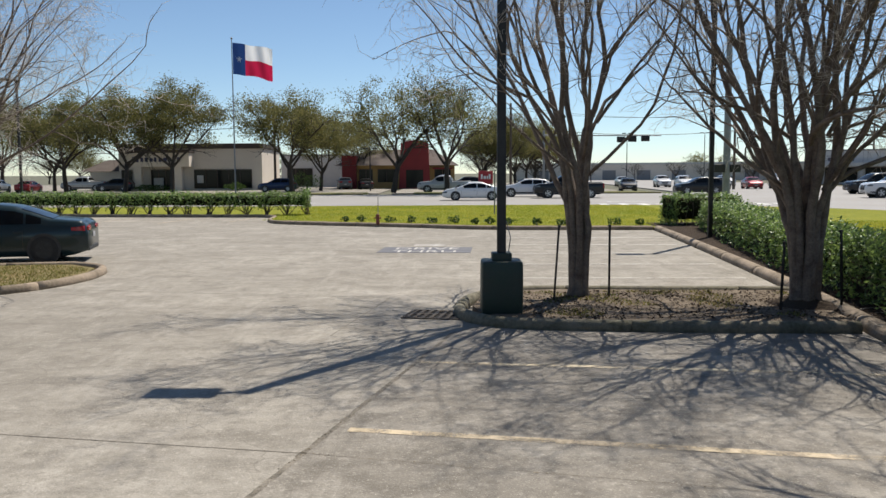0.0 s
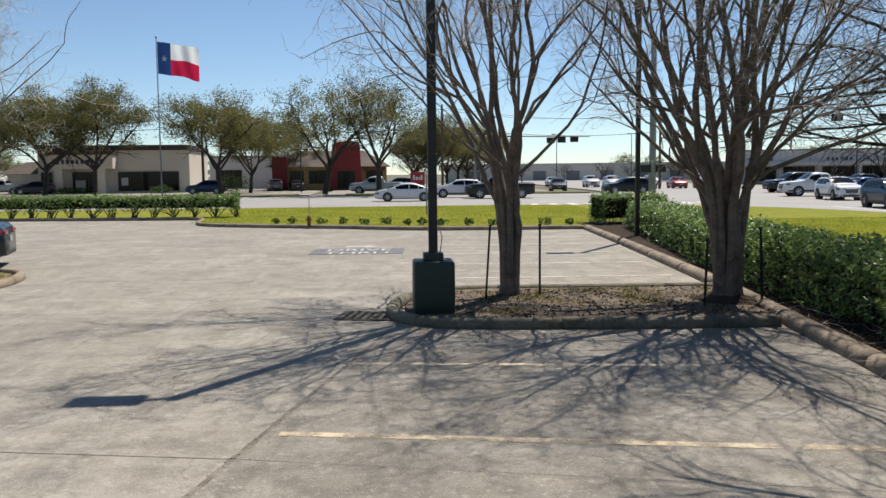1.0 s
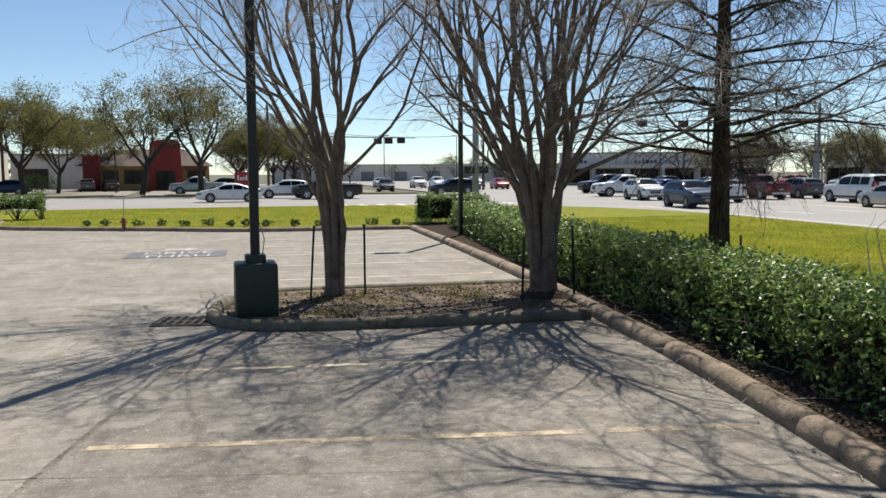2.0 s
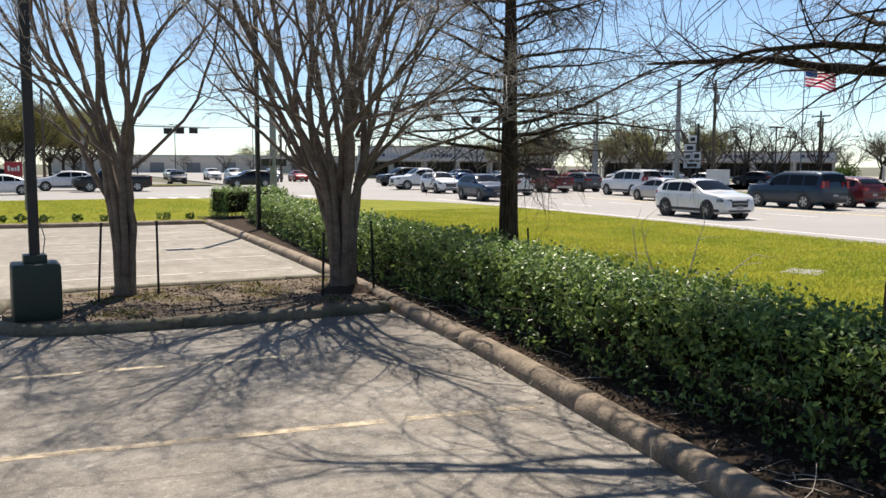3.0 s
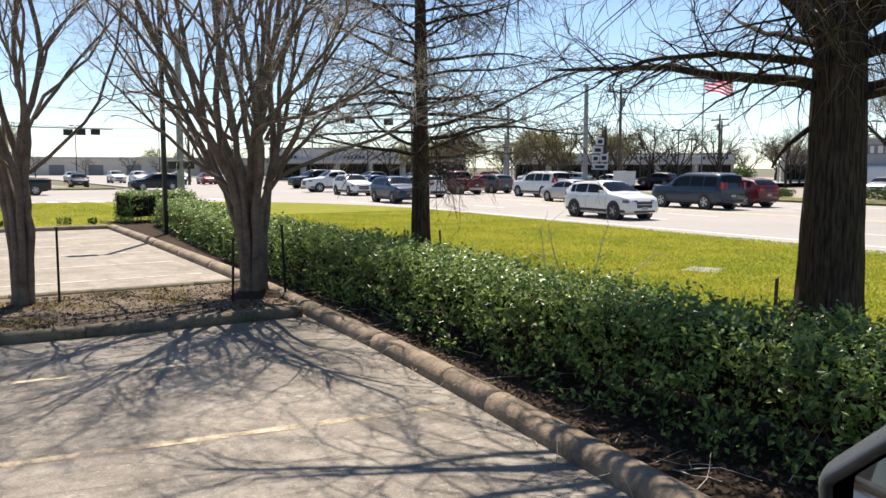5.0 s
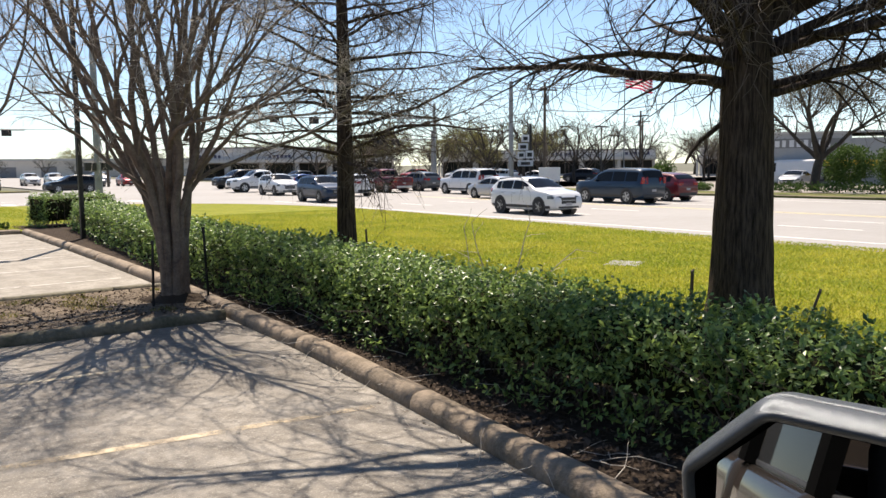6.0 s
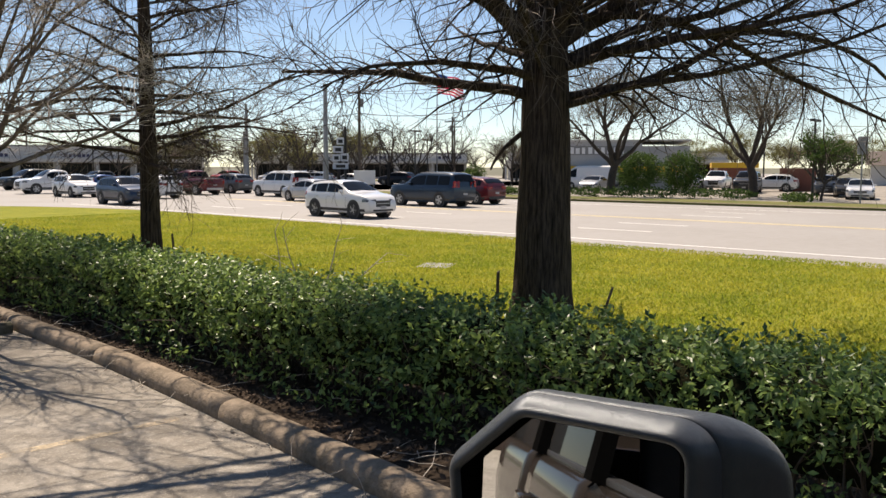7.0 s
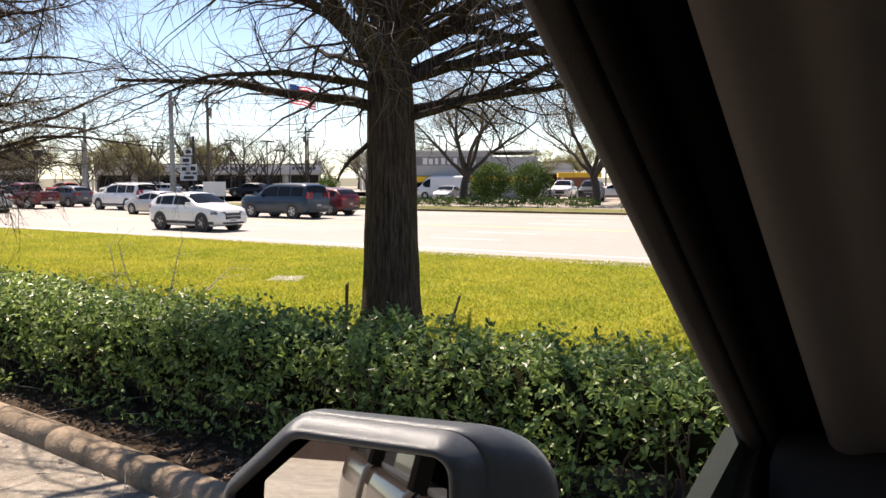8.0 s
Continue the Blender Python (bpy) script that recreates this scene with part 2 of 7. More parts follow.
CYPRESS = bark("cypress_bark", (0.098, 0.074, 0.060), (0.018, 0.0135, 0.011), (30, 30, 2.6))
CYPRESS_TWIG = mat("cypress_twig", (0.09, 0.07, 0.057), 0.65, tint=(0.21, 0.175, 0.145), big=1.5, fine=9, mix=0.5, spec=0.4)
# grey of the twigs, paled to put sunlit edges into the colour
TWIG = mat("grey_twig", (0.40, 0.345, 0.28), 0.6, tint=(0.60, 0.54, 0.46), big=1.5, fine=12, mix=0.6)
OAK_BARK = mat("oak_bark", (0.075, 0.06, 0.048), 0.95, tint=(0.035, 0.028, 0.022), big=3, fine=20, mix=0.6, bump=0.6)
HEDGE_LEAF = leafy("hedge_leaf", (0.022, 0.062, 0.018), (0.28, 0.41, 0.11), 0.40, 0.30, spec=0.46)
HEDGE_STEM = mat("hedge_stem", (0.13, 0.098, 0.07), 0.85, tint=(0.07, 0.052, 0.038), big=4, fine=25, mix=0.5)
# near-black of the block put inside the hedges for shade between leaves
HEDGE_INNER_SHADE = mat("hedge_inner_shade", (0.012, 0.017, 0.008), 1.0, tint=(0.03, 0.026, 0.016), big=5, fine=30, mix=0.5, bump=1.0, spec=0.0)
OAK_LEAF = leafy("oak_leaf", (0.06, 0.072, 0.022), (0.215, 0.20, 0.065), 0.55, 0.4, spec=0.3)
THIN_LEAF = leafy("thin_grey_leaf", (0.065, 0.062, 0.042), (0.17, 0.15, 0.10), 0.6, 0.3, spec=0.25)
SHRUB_LEAF = leafy("shrub_leaf", (0.025, 0.062, 0.014), (0.07, 0.12, 0.025), 0.7, 0.3, spec=0.25)
GREEN_PAINT = mat("dark_green_paint", (0.014, 0.038, 0.024), 0.5, tint=(0.03, 0.038, 0.028), big=3, fine=40, mix=0.5, bump=0.35, bump_scale=25)
BLACK_STEEL = mat("black_steel", (0.016, 0.016, 0.017), 0.5, 0.3, tint=(0.045, 0.04, 0.035), big=3, fine=30, mix=0.5)
GALVA = mat("galvanised_steel", (0.30, 0.31, 0.32), 0.5, 0.6, tint=(0.20, 0.2, 0.2), big=2, fine=15, mix=0.5)
IRON = mat("cast_iron", (0.05, 0.045, 0.04), 0.7, 0.5, tint=(0.12, 0.09, 0.06), big=5, fine=40, mix=0.5, bump=0.4)
WOOD_POLE = mat("utility_pole_wood", (0.13, 0.10, 0.075), 0.9, tint=(0.07, 0.055, 0.04), big=2, fine=20, mix=0.6)
RUBBER = mat("tyre_rubber", (0.018, 0.018, 0.018), 0.85, tint=(0.04, 0.038, 0.035), big=6, fine=40, mix=0.4)
RIM = mat("alloy_rim", (0.45, 0.46, 0.47), 0.35, 0.85)
CAR_GLASS = mat("car_glass", (0.007, 0.008, 0.009), 0.08, spec=0.18)
TRIM_BLACK = mat("black_plastic", (0.018, 0.018, 0.019), 0.55, tint=(0.035, 0.035, 0.036), big=8, fine=200, mix=0.5, bump=0.25, bump_scale=500)


# ---- mesh helpers ----
def link(name, verts, faces, material, parent=None, label="", smooth=False):
    me = bpy.data.meshes.new(name)
    me.from_pydata([tuple(v) for v in verts], [], [tuple(f) for f in faces])
    me.materials.append(material)
    if smooth:
        me.polygons.foreach_set("use_smooth", [True] * len(me.polygons))
    me.update()
    ob = new(name, me)
    if parent is not None:
        ob.parent = parent
    return tagged(ob, label)


def arrays(name, verts, faces, material, parent=None, label="", smooth=False):
    """A mesh from numpy arrays of vertices and of triangles or quads."""
    me = bpy.data.meshes.new(name)
    verts, faces = np.asarray(verts, np.float32), np.asarray(faces, np.int32)
    k = faces.shape[1]
    me.vertices.add(len(verts))
    me.vertices.foreach_set("co", verts.ravel())
    me.loops.add(faces.size)
    me.loops.foreach_set("vertex_index", faces.ravel())
    me.polygons.add(len(faces))
    me.polygons.foreach_set("loop_start", np.arange(len(faces), dtype=np.int32) * k)
    me.polygons.foreach_set("loop_total", np.full(len(faces), k, np.int32))
    me.polygons.foreach_set("use_smooth", np.full(len(faces), smooth))
    me.materials.append(material)
    me.update(calc_edges=True)
    ob = new(name, me)
    if parent is not None:
        ob.parent = parent
    return tagged(ob, label)


def part(name, bm, material, parent=None, label="", smooth=False):
    me = bpy.data.meshes.new(name)
    if smooth:
        for f in bm.faces:
            f.smooth = True
    bm.normal_update()
    bm.to_mesh(me)
    bm.free()
    me.materials.append(material)
    ob = new(name, me)
    if parent is not None:
        ob.parent = parent
    return tagged(ob, label)


def empty(name, m, label, category, group="", kind=""):
    ob = new(name)
    ob.empty_display_size = 0.2
    ob.matrix_basis = m
    return tagged(ob, label, category, group, kind)


def box(bm, x0, x1, y0, y1, z0, z1, bevel=0.0):
    vs = bmesh.ops.create_cube(bm, size=1)["verts"]
    bmesh.ops.scale(bm, vec=(x1 - x0, y1 - y0, z1 - z0), verts=vs)
    bmesh.ops.translate(bm, vec=((x0 + x1) / 2, (y0 + y1) / 2, (z0 + z1) / 2), verts=vs)
    if bevel:
        edges = {e for v in vs for e in v.link_edges}
        bmesh.ops.bevel(bm, geom=list(edges), offset=bevel, segments=2, profile=0.6, affect="EDGES")
    return bm


def boxed(x0, x1, y0, y1, z0, z1, bevel=0.0):
    return box(bmesh.new(), x0, x1, y0, y1, z0, z1, bevel)


def rod(bm, a, b, r0, r1=None, sides=10):
    a, b = Vector(a), Vector(b)
    r1 = r0 if r1 is None else r1
    m = Matrix.Translation((a + b) / 2) @ (b - a).to_track_quat("Z", "Y").to_matrix().to_4x4()
    bmesh.ops.create_cone(bm, cap_ends=True, segments=sides, radius1=r0, radius2=r1, depth=(b - a).length, matrix=m)
    return bm


def rodded(a, b, r0, r1=None, sides=10):
    return rod(bmesh.new(), a, b, r0, r1, sides)


def lerp_path(points, step):
    """Points every step metres along a smooth curve through points (x, y)."""
    p = [Vector((*q, 0)) for q in points]
    fine = []
    for i in range(len(p) - 1):
        a, b, c, d = p[max(i - 1, 0)], p[i], p[i + 1], p[min(i + 2, len(p) - 1)]
        for k in range(24):
            t = k / 24
            fine.append(0.5 * ((2 * b) + (c - a) * t + (2 * a - 5 * b + 4 * c - d) * t * t + (3 * b - a - 3 * c + d) * t ** 3))
    fine.append(p[-1])
    out, need = [fine[0]], step
    for a, b in zip(fine, fine[1:]):
        seg = (b - a).length
        while seg >= need > 0:
            a = a + (b - a) * (need / seg)
            out.append(a.copy())
            seg, need = (b - a).length, step
        need -= seg
    if (out[-1] - fine[-1]).length > step * 0.3:
        out.append(fine[-1])
    return [(q.x, q.y) for q in out]


def sweep(path, profile, z=0.0):
    """Vertices and quads of a profile (offset to the right of the path, height) led along a flat path, with end caps."""
    verts, faces, n = [], [], len(profile)
    for i, (x, y) in enumerate(path):
        a, b = path[max(i - 1, 0)], path[min(i + 1, len(path) - 1)]
        d = Vector((b[0] - a[0], b[1] - a[1])).normalized()
        for o, h in profile:
            verts.append((x + d.y * o, y - d.x * o, z + h))
    for i in range(len(path) - 1):
        for k in range(n):
            j = (k + 1) % n
            faces.append((i * n + k, i * n + j, (i + 1) * n + j, (i + 1) * n + k))
    faces += [tuple(range(n))[::-1], tuple(range(len(verts) - n, len(verts)))]
    return verts, faces


KERB_SHAPE = [(0, -0.05), (0.012, 0.07), (0.03, 0.115), (0.065, 0.142), (0.11, 0.15), (0.155, 0.142), (0.19, 0.115), (0.2, 0.06), (0.2, -0.05)]
WIDE_SHAPE = [(o * 1.5, h * 1.08) for o, h in KERB_SHAPE]
HALF_SHAPE = [(0, -0.05), (0.02, 0.09), (0.05, 0.13), (0.09, 0.15), (0.14, 0.15), (0.16, 0.14), (0.17, -0.05)]


def kerb(name, points, label, shape=KERB_SHAPE, length=3.0, material=None):
    """A kerb cast in lengths with open joints; its street side lies on points and its back to the right."""
    top = empty(name, Matrix(), label, "kerb", kind="structure")
    path = lerp_path(points, 0.25)
    per = max(2, round(length / 0.25))
    for i in range(0, len(path) - 1, per):
        piece = path[i:i + per + 1]
        if len(piece) < 2:
            break
        piece = [Vector(q) for q in piece]
        piece[0] = piece[0] + (piece[1] - piece[0]).normalized() * 0.006
        piece[-1] = piece[-1] - (piece[-1] - piece[-2]).normalized() * 0.006
        piece = [(q.x + noise.noise((q.x * 2, q.y * 2, 0)) * 0.006, q.y + noise.noise((q.x * 2, q.y * 2, 5)) * 0.006) for q in piece]
        v, f = sweep(piece, shape)
        link("kerb_stone", v, f, material or KERB, top, smooth=True)
    return top


def flat(name, outline, z, material, label, parent=None, kind="structure", category=""):
    """A flat sheet inside an outline, as one mesh."""
    bm = bmesh.new()
    bm.faces.new([bm.verts.new((x, y, z)) for x, y in outline])
    bmesh.ops.triangulate(bm, faces=bm.faces[:])
    for f in bm.faces:
        if f.normal.z < 0:
            f.normal_flip()
    ob = part(name, bm, material, parent)
    return tagged(ob, label, category or name, kind=kind)


def slab(name, outline, z0, z1, material, label, category, parent=None, kind="structure"):
    bm = bmesh.new()
    f = bm.faces.new([bm.verts.new((x, y, z0)) for x, y in outline])
    ext = bmesh.ops.extrude_face_region(bm, geom=[f])["geom"]
    bmesh.ops.translate(bm, vec=(0, 0, z1 - z0), verts=[g for g in ext if isinstance(g, bmesh.types.BMVert)])
    bmesh.ops.recalc_face_normals(bm, faces=bm.faces[:])
    return tagged(part(name, bm, material, parent), label, category, kind=kind)


# ---- ground, lot and roads ----
RIGHT = [(0.2, -15), (1.78, -8), (2.76, -4), (3.58, 0), (4.27, 3.5), (4.53, 4.75), (4.82, 6.15), (5.19, 8.1), (5.57, 10.67), (6.29, 15.6), (7.15, 23.7), (7.8, 30.8)]
FAR = [(7.8, 30.8), (4.5, 31.0), (1.41, 31.5), (-1.44, 33.0), (-4.28, 34.2), (-7.0, 35.7), (-7.9, 37.5), (-8.5, 40.8), (-11.4, 41.5), (-16.7, 42.2), (-23.4, 43.6), (-40, 46), (-70, 50)]
ROAD_EDGE = [(12, -120), (18.0, -20), (20.1, 2.7), (21.3, 12), (22.8, 21), (24.2, 33), (24.0, 39), (22.4, 44.5), (18.6, 49), (13.5, 51.8), (7.5, 53)]

flat("ground", [(-2500, -2500), (2500, -2500), (2500, 2500), (-2500, 2500)], -0.12, FAR_LAND, "flat open land reaching to the horizon", category="ground")

smooth_right, smooth_far = lerp_path(RIGHT, 0.5), lerp_path(FAR, 0.5)
lot_outline = smooth_right + smooth_far[1:] + [(-70, -30), (-4, -30)]
lot = slab("parking_lot", lot_outline, -0.1, 0.0, CONCRETE, "sunlit pale concrete parking lot with worn paint", "parking lot")

back_right = [(x + 0.14, y) for x, y in smooth_right]
back_far = [(x, y + 0.14) for x, y in smooth_far]
lawn_outline = back_right + back_far[1:] + [(-70, 53.0)] + [(7.5, 53.0)] + [p for p in lerp_path(ROAD_EDGE, 0.8)][::-1] + [(0, -120)]
lawn = slab("lawn", lawn_outline, -0.1, 0.10, LAWN, "yellow-green mown lawn verge beside the road", "lawn")

slab("road_south", lerp_path(ROAD_EDGE, 0.8)[:-1] + [(7.5, 53.0), (51, 53.0), (49.5, 22), (47, -30), (40, -120)], -0.1, 0.0, ROAD, "wide pale concrete road with worn lane lines", "road")
slab("road_cross", [(-300, 53.0), (300, 53.0), (300, 84), (-300, 84)], -0.1, 0.0, ROAD, "pale concrete cross street at the junction", "road")
slab("road_north", [(25, 84), (53, 84), (68, 300), (40, 300)], -0.1, 0.0, ROAD, "pale concrete road going on past the junction", "road")
slab("lot_bank", [(-120, 90), (-7, 90), (-7, 180), (-120, 180)], -0.1, 0.0, CONCRETE, "concrete lot round a bank", "parking lot")
slab("lot_restaurant", [(-5.5, 90), (21, 90), (21, 180), (-5.5, 180)], -0.1, 0.0, CONCRETE, "concrete lot round a restaurant", "parking lot")
slab("lot_corner", [(58, 90), (180, 90), (180, 170), (72, 170)], -0.1, 0.0, CONCRETE, "concrete lot before far shops", "parking lot")
slab("lot_east", [(55, -60), (180, -60), (180, 70), (56, 70)], -0.1, 0.0, CONCRETE, "concrete lot of a fast food restaurant", "parking lot")
slab("verge_bank", [(-120, 84), (-8, 84), (-8, 89.6), (-120, 89.6)], -0.1, 0.12, FAR_GRASS, "mown grass verge before a bank", "lawn")
slab("verge_restaurant", [(-3, 84), (22, 84), (21, 89.6), (-3, 89.6)], -0.1, 0.12, FAR_GRASS, "mown grass verge before a restaurant", "lawn")
slab("verge_east", [(47.2, -30), (49.7, 22), (51, 52.5), (55.5, 52.5), (54, -30)], -0.1, 0.12, FAR_GRASS, "grass verge before a fast food lot", "lawn")
slab("verge_corner", [(53.2, 84.2), (120, 84.2), (120, 89), (55, 89)], -0.1, 0.12, FAR_GRASS, "grass verge at the far corner", "lawn")

kerb("kerb_right", RIGHT, "long rounded concrete kerb, stained brown, beside a hedge", WIDE_SHAPE)
kerb("kerb_far", FAR, "rounded concrete kerb at the far edge of the lot")
kerb("kerb_road", ROAD_EDGE[::-1], "low concrete kerb along the road", [(o, h * 0.7) for o, h in HALF_SHAPE], 12.0)
kerb("kerb_bank", [(-8, 84), (-60, 84)][::-1], "low concrete kerb before the bank lawn", [(-o, h) for o, h in HALF_SHAPE][::-1], 6.0)
kerb("kerb_restaurant", [(-3, 84), (22, 84)], "low concrete kerb before the restaurant lawn", [(-o, h) for o, h in HALF_SHAPE][::-1], 6.0)
kerb("kerb_east", [(47.2, -30), (49.7, 22), (51, 52.5)], "low concrete kerb before the fast food lot", HALF_SHAPE, 6.0)

bed_line = lerp_path(FAR[:6], 0.5)
slab("shrub_bed", [(x, y + 0.16) for x, y in bed_line] + [(x, y + 0.95 + 0.15 * noise.noise((x * 0.9, 0, 2))) for x, y in bed_line[::-1]], 0.02, 0.112, ISLAND_MULCH, "narrow bed of grey-brown mulch along the far kerb", "planting bed")

# planted island by the lamp post
ISLAND = [(6.05, 14.15), (5.73, 14.3), (3.62, 14.42), (1.9, 14.55), (1.15, 14.42), (0.58, 13.7), (0.36, 12.75), (0.45, 12.1), (0.85, 11.6), (1.5, 11.4), (2.44, 11.27), (3.94, 11.13), (5.55, 11.05)]
kerb("kerb_island", ISLAND[::-1], "rounded grey concrete kerb round a planted island", [(-o, h) for o, h in KERB_SHAPE][::-1], material=KERB_MOSS_SHADE)
slab("island_bed", [(5.95, 14.12), (5.73, 14.22), (3.62, 14.34), (1.9, 14.47), (1.2, 14.33), (0.66, 13.66), (0.45, 12.75), (0.53, 12.15), (0.9, 11.69), (1.5, 11.48), (2.44, 11.36), (3.94, 11.22), (5.6, 11.14)], -0.05, 0.11, ISLAND_MULCH, "island bed of brown mulch and thin grass", "planting bed")

# planted island by the parked saloon
LEFT = [(-16, 15.2), (-9.4, 14.4), (-8.2, 14.7), (-7.5, 15.6), (-7.2, 17.0), (-7.5, 18.5), (-8.3, 19.2), (-9.4, 19.2), (-16, 17.6)]
kerb("kerb_left", LEFT, "rounded concrete kerb round a grass island", [(-o, h) for o, h in KERB_SHAPE][::-1])
slab("island_lawn", [(-16, 15.4), (-9.4, 14.6), (-8.3, 14.9), (-7.65, 15.7), (-7.4, 17), (-7.7, 18.3), (-8.5, 19.0), (-9.4, 19.0), (-16, 17.4)], -0.05, 0.10, TURF, "grass island with thin yellow-green turf", "lawn")


slab("bay_pavement", [(-3.7, -4.2), (-2.58, 0.2), (0.14, 11.15), (0.5, 11.6), (5.5, 11.05), (5.36, 9.0), (5.17, 8.0), (4.8, 6.0), (4.3, 3.5), (3.62, 0), (2.8, -4)], -0.04, 0.002, BAY, "rougher grey concrete of the parking bays", "pavement")


def stripe(name, a, b, width, material, label, category="line", z=0.004):
    a, b = Vector((*a, 0)), Vector((*b, 0))
    d = (b - a).normalized()
    s = Vector((d.y, -d.x, 0)) * width / 2
    near = (a - Vector((0, 8, 0))).length < 14 and name != "bay_line"
    n = max(2, int((b - a).length / (0.05 if near else 0.25)))
    rough = 0.4 if name == "pavement_joint" else 0.13
    v, f = [], []
    for i in range(n + 1):
        p = a + (b - a) * i / n
        w, e = (1 + rough * (noise.noise((p.x * 7, p.y * 7, k)) + noise.noise((p.x * 23, p.y * 23, k))) for k in (3, 8))
        v += [p - s * w + Vector((0, 0, z)), p + s * e + Vector((0, 0, z))]
    for i in range(n):
        f.append((2 * i, 2 * i + 1, 2 * i + 3, 2 * i + 2))
    return tagged(link(name, v, f, material), label, category, kind="structure")


stripe("yellow_line", (-0.80, 6.83), (4.5, 5.80), 0.11, YELLOW, "faded yellow parking line on worn concrete", "parking line", 0.006)
stripe("white_line", (-0.26, 9.33), (4.7, 8.62), 0.10, FADED, "faint yellow-white parking line on worn concrete", "parking line", 0.006)
for k, (x0, x1, y) in enumerate(((1.6, 6.1, 16.85), (1.7, 6.35, 19.45), (1.8, 6.6, 22.1), (1.9, 6.9, 24.75), (2.0, 7.2, 27.4))):
    stripe("bay_line", (x0, y), (x1, y - 0.04 * (x1 - x0)), 0.10, WHITE_LINE, "thin white parking line on concrete", "parking line", 0.006)
for x in (-9.2, -12.0, -15.2, -18.4):
    stripe("bay_line", (x, 41.2), (x - 0.5, 36.5), 0.10, YELLOW, "faded yellow parking line on concrete", "parking line", 0.006)
JOINTS = [((-2.6, 0.2), (0.16, 11.2)), ((-9, 15.9), (-0.92, 14.27)), ((-0.92, 14.27), (-1.5, 10.9)), ((-12, 8.4), (-1.1, 6.25)), ((-1.1, 6.25), (4.3, 4.9)), ((-1.75, 3.4), (4.0, 2.2)), ((-20, 28.5), (6.9, 25.9)), ((-8.1, 15.6), (-9.6, 9))]
for a, b in JOINTS:
    wide = 0.052 if a == (-2.6, 0.2) else 0.012
    stripe("pavement_joint", a, b, wide, JOINT, "dark worn joint between concrete slabs", "pavement joint", 0.003)

# road paint
ROAD_YELLOW = mat("road_yellow", (0.62, 0.50, 0.24), 0.75, tint=(0.45, 0.39, 0.27), big=1.0, fine=9, mix=0.5)


def road_x(y):
    return 20.9 + 0.085 * (y - 2.7)


for off, dash in ((2.2, 0), (6.2, 3.0), (9.8, 3.0), (16.6, 3.0), (20.2, 3.0), (23.6, 0)):
    y = -25.0
    while y < 46:
        ln = dash or 8.0
        stripe("lane_line", (road_x(y) + off, y), (road_x(y + ln) + off, y + ln), 0.14, ROAD_PAINT, "worn white lane line on the road", "lane line")
        y += 12 if dash else 8.0
for off in (13.0, 13.4):
    stripe("lane_line", (road_x(-25) + off, -25), (road_x(46) + off, 46), 0.22, ROAD_YELLOW, "worn yellow centre line on the road", "lane line")
for y in (57, 61, 75, 79.5):
    x = -60.0
    while x < 20:
        stripe("lane_line", (x, y), (x + 3, y), 0.14, ROAD_PAINT, "worn white lane line on the road", "lane line")
        x += 12
for x in np.arange(9.5, 23, 1.3):
    stripe("crossing_bar", (x, 54.2), (x, 56.6), 0.5, ROAD_PAINT, "worn white crossing bar", "crossing")


def grit(name, a, b, count, seed, label, spread=0.035):
    """Crumbs of concrete and dry leaves caught in a joint."""
    g = random.Random(seed)
    v, f = [], []
    a, b = Vector((*a, 0.004)), Vector((*b, 0.004))
    d = (b - a).normalized()
    for k in range(count):
        t = g.random() ** 1.4
        c = a.lerp(b, t) + Vector((d.y, -d.x, 0)) * g.gauss(0, spread)
        r, n = g.uniform(0.004, 0.014), len(v)
        ang = g.uniform(0, 6)
        for j in range(4):
            v.append(c + Vector((math.cos(ang + j * 1.57) * r, math.sin(ang + j * 1.57) * r * g.uniform(0.4, 0.9), 0)))
        v.append(c + Vector((0, 0, r * g.uniform(0.15, 0.4))))
        f += [(n + j, n + (j + 1) % 4, n + 4) for j in range(4)]
    return tagged(link(name, v, f, GRIT), label, "debris", kind="stuff")


GRIT = mat("grit", (0.20, 0.17, 0.125), 0.95, rand=0.75, spec=0.1)
grit("joint_debris", (-2.3, 1.4), (0.1, 11.0), 260, 5, "crumbs and dry scraps in the broken joint", 0.014)
grit("joint_debris", (-1.1, 6.25), (4.3, 4.9), 24, 6, "crumbs along a thin pavement joint", 0.01)


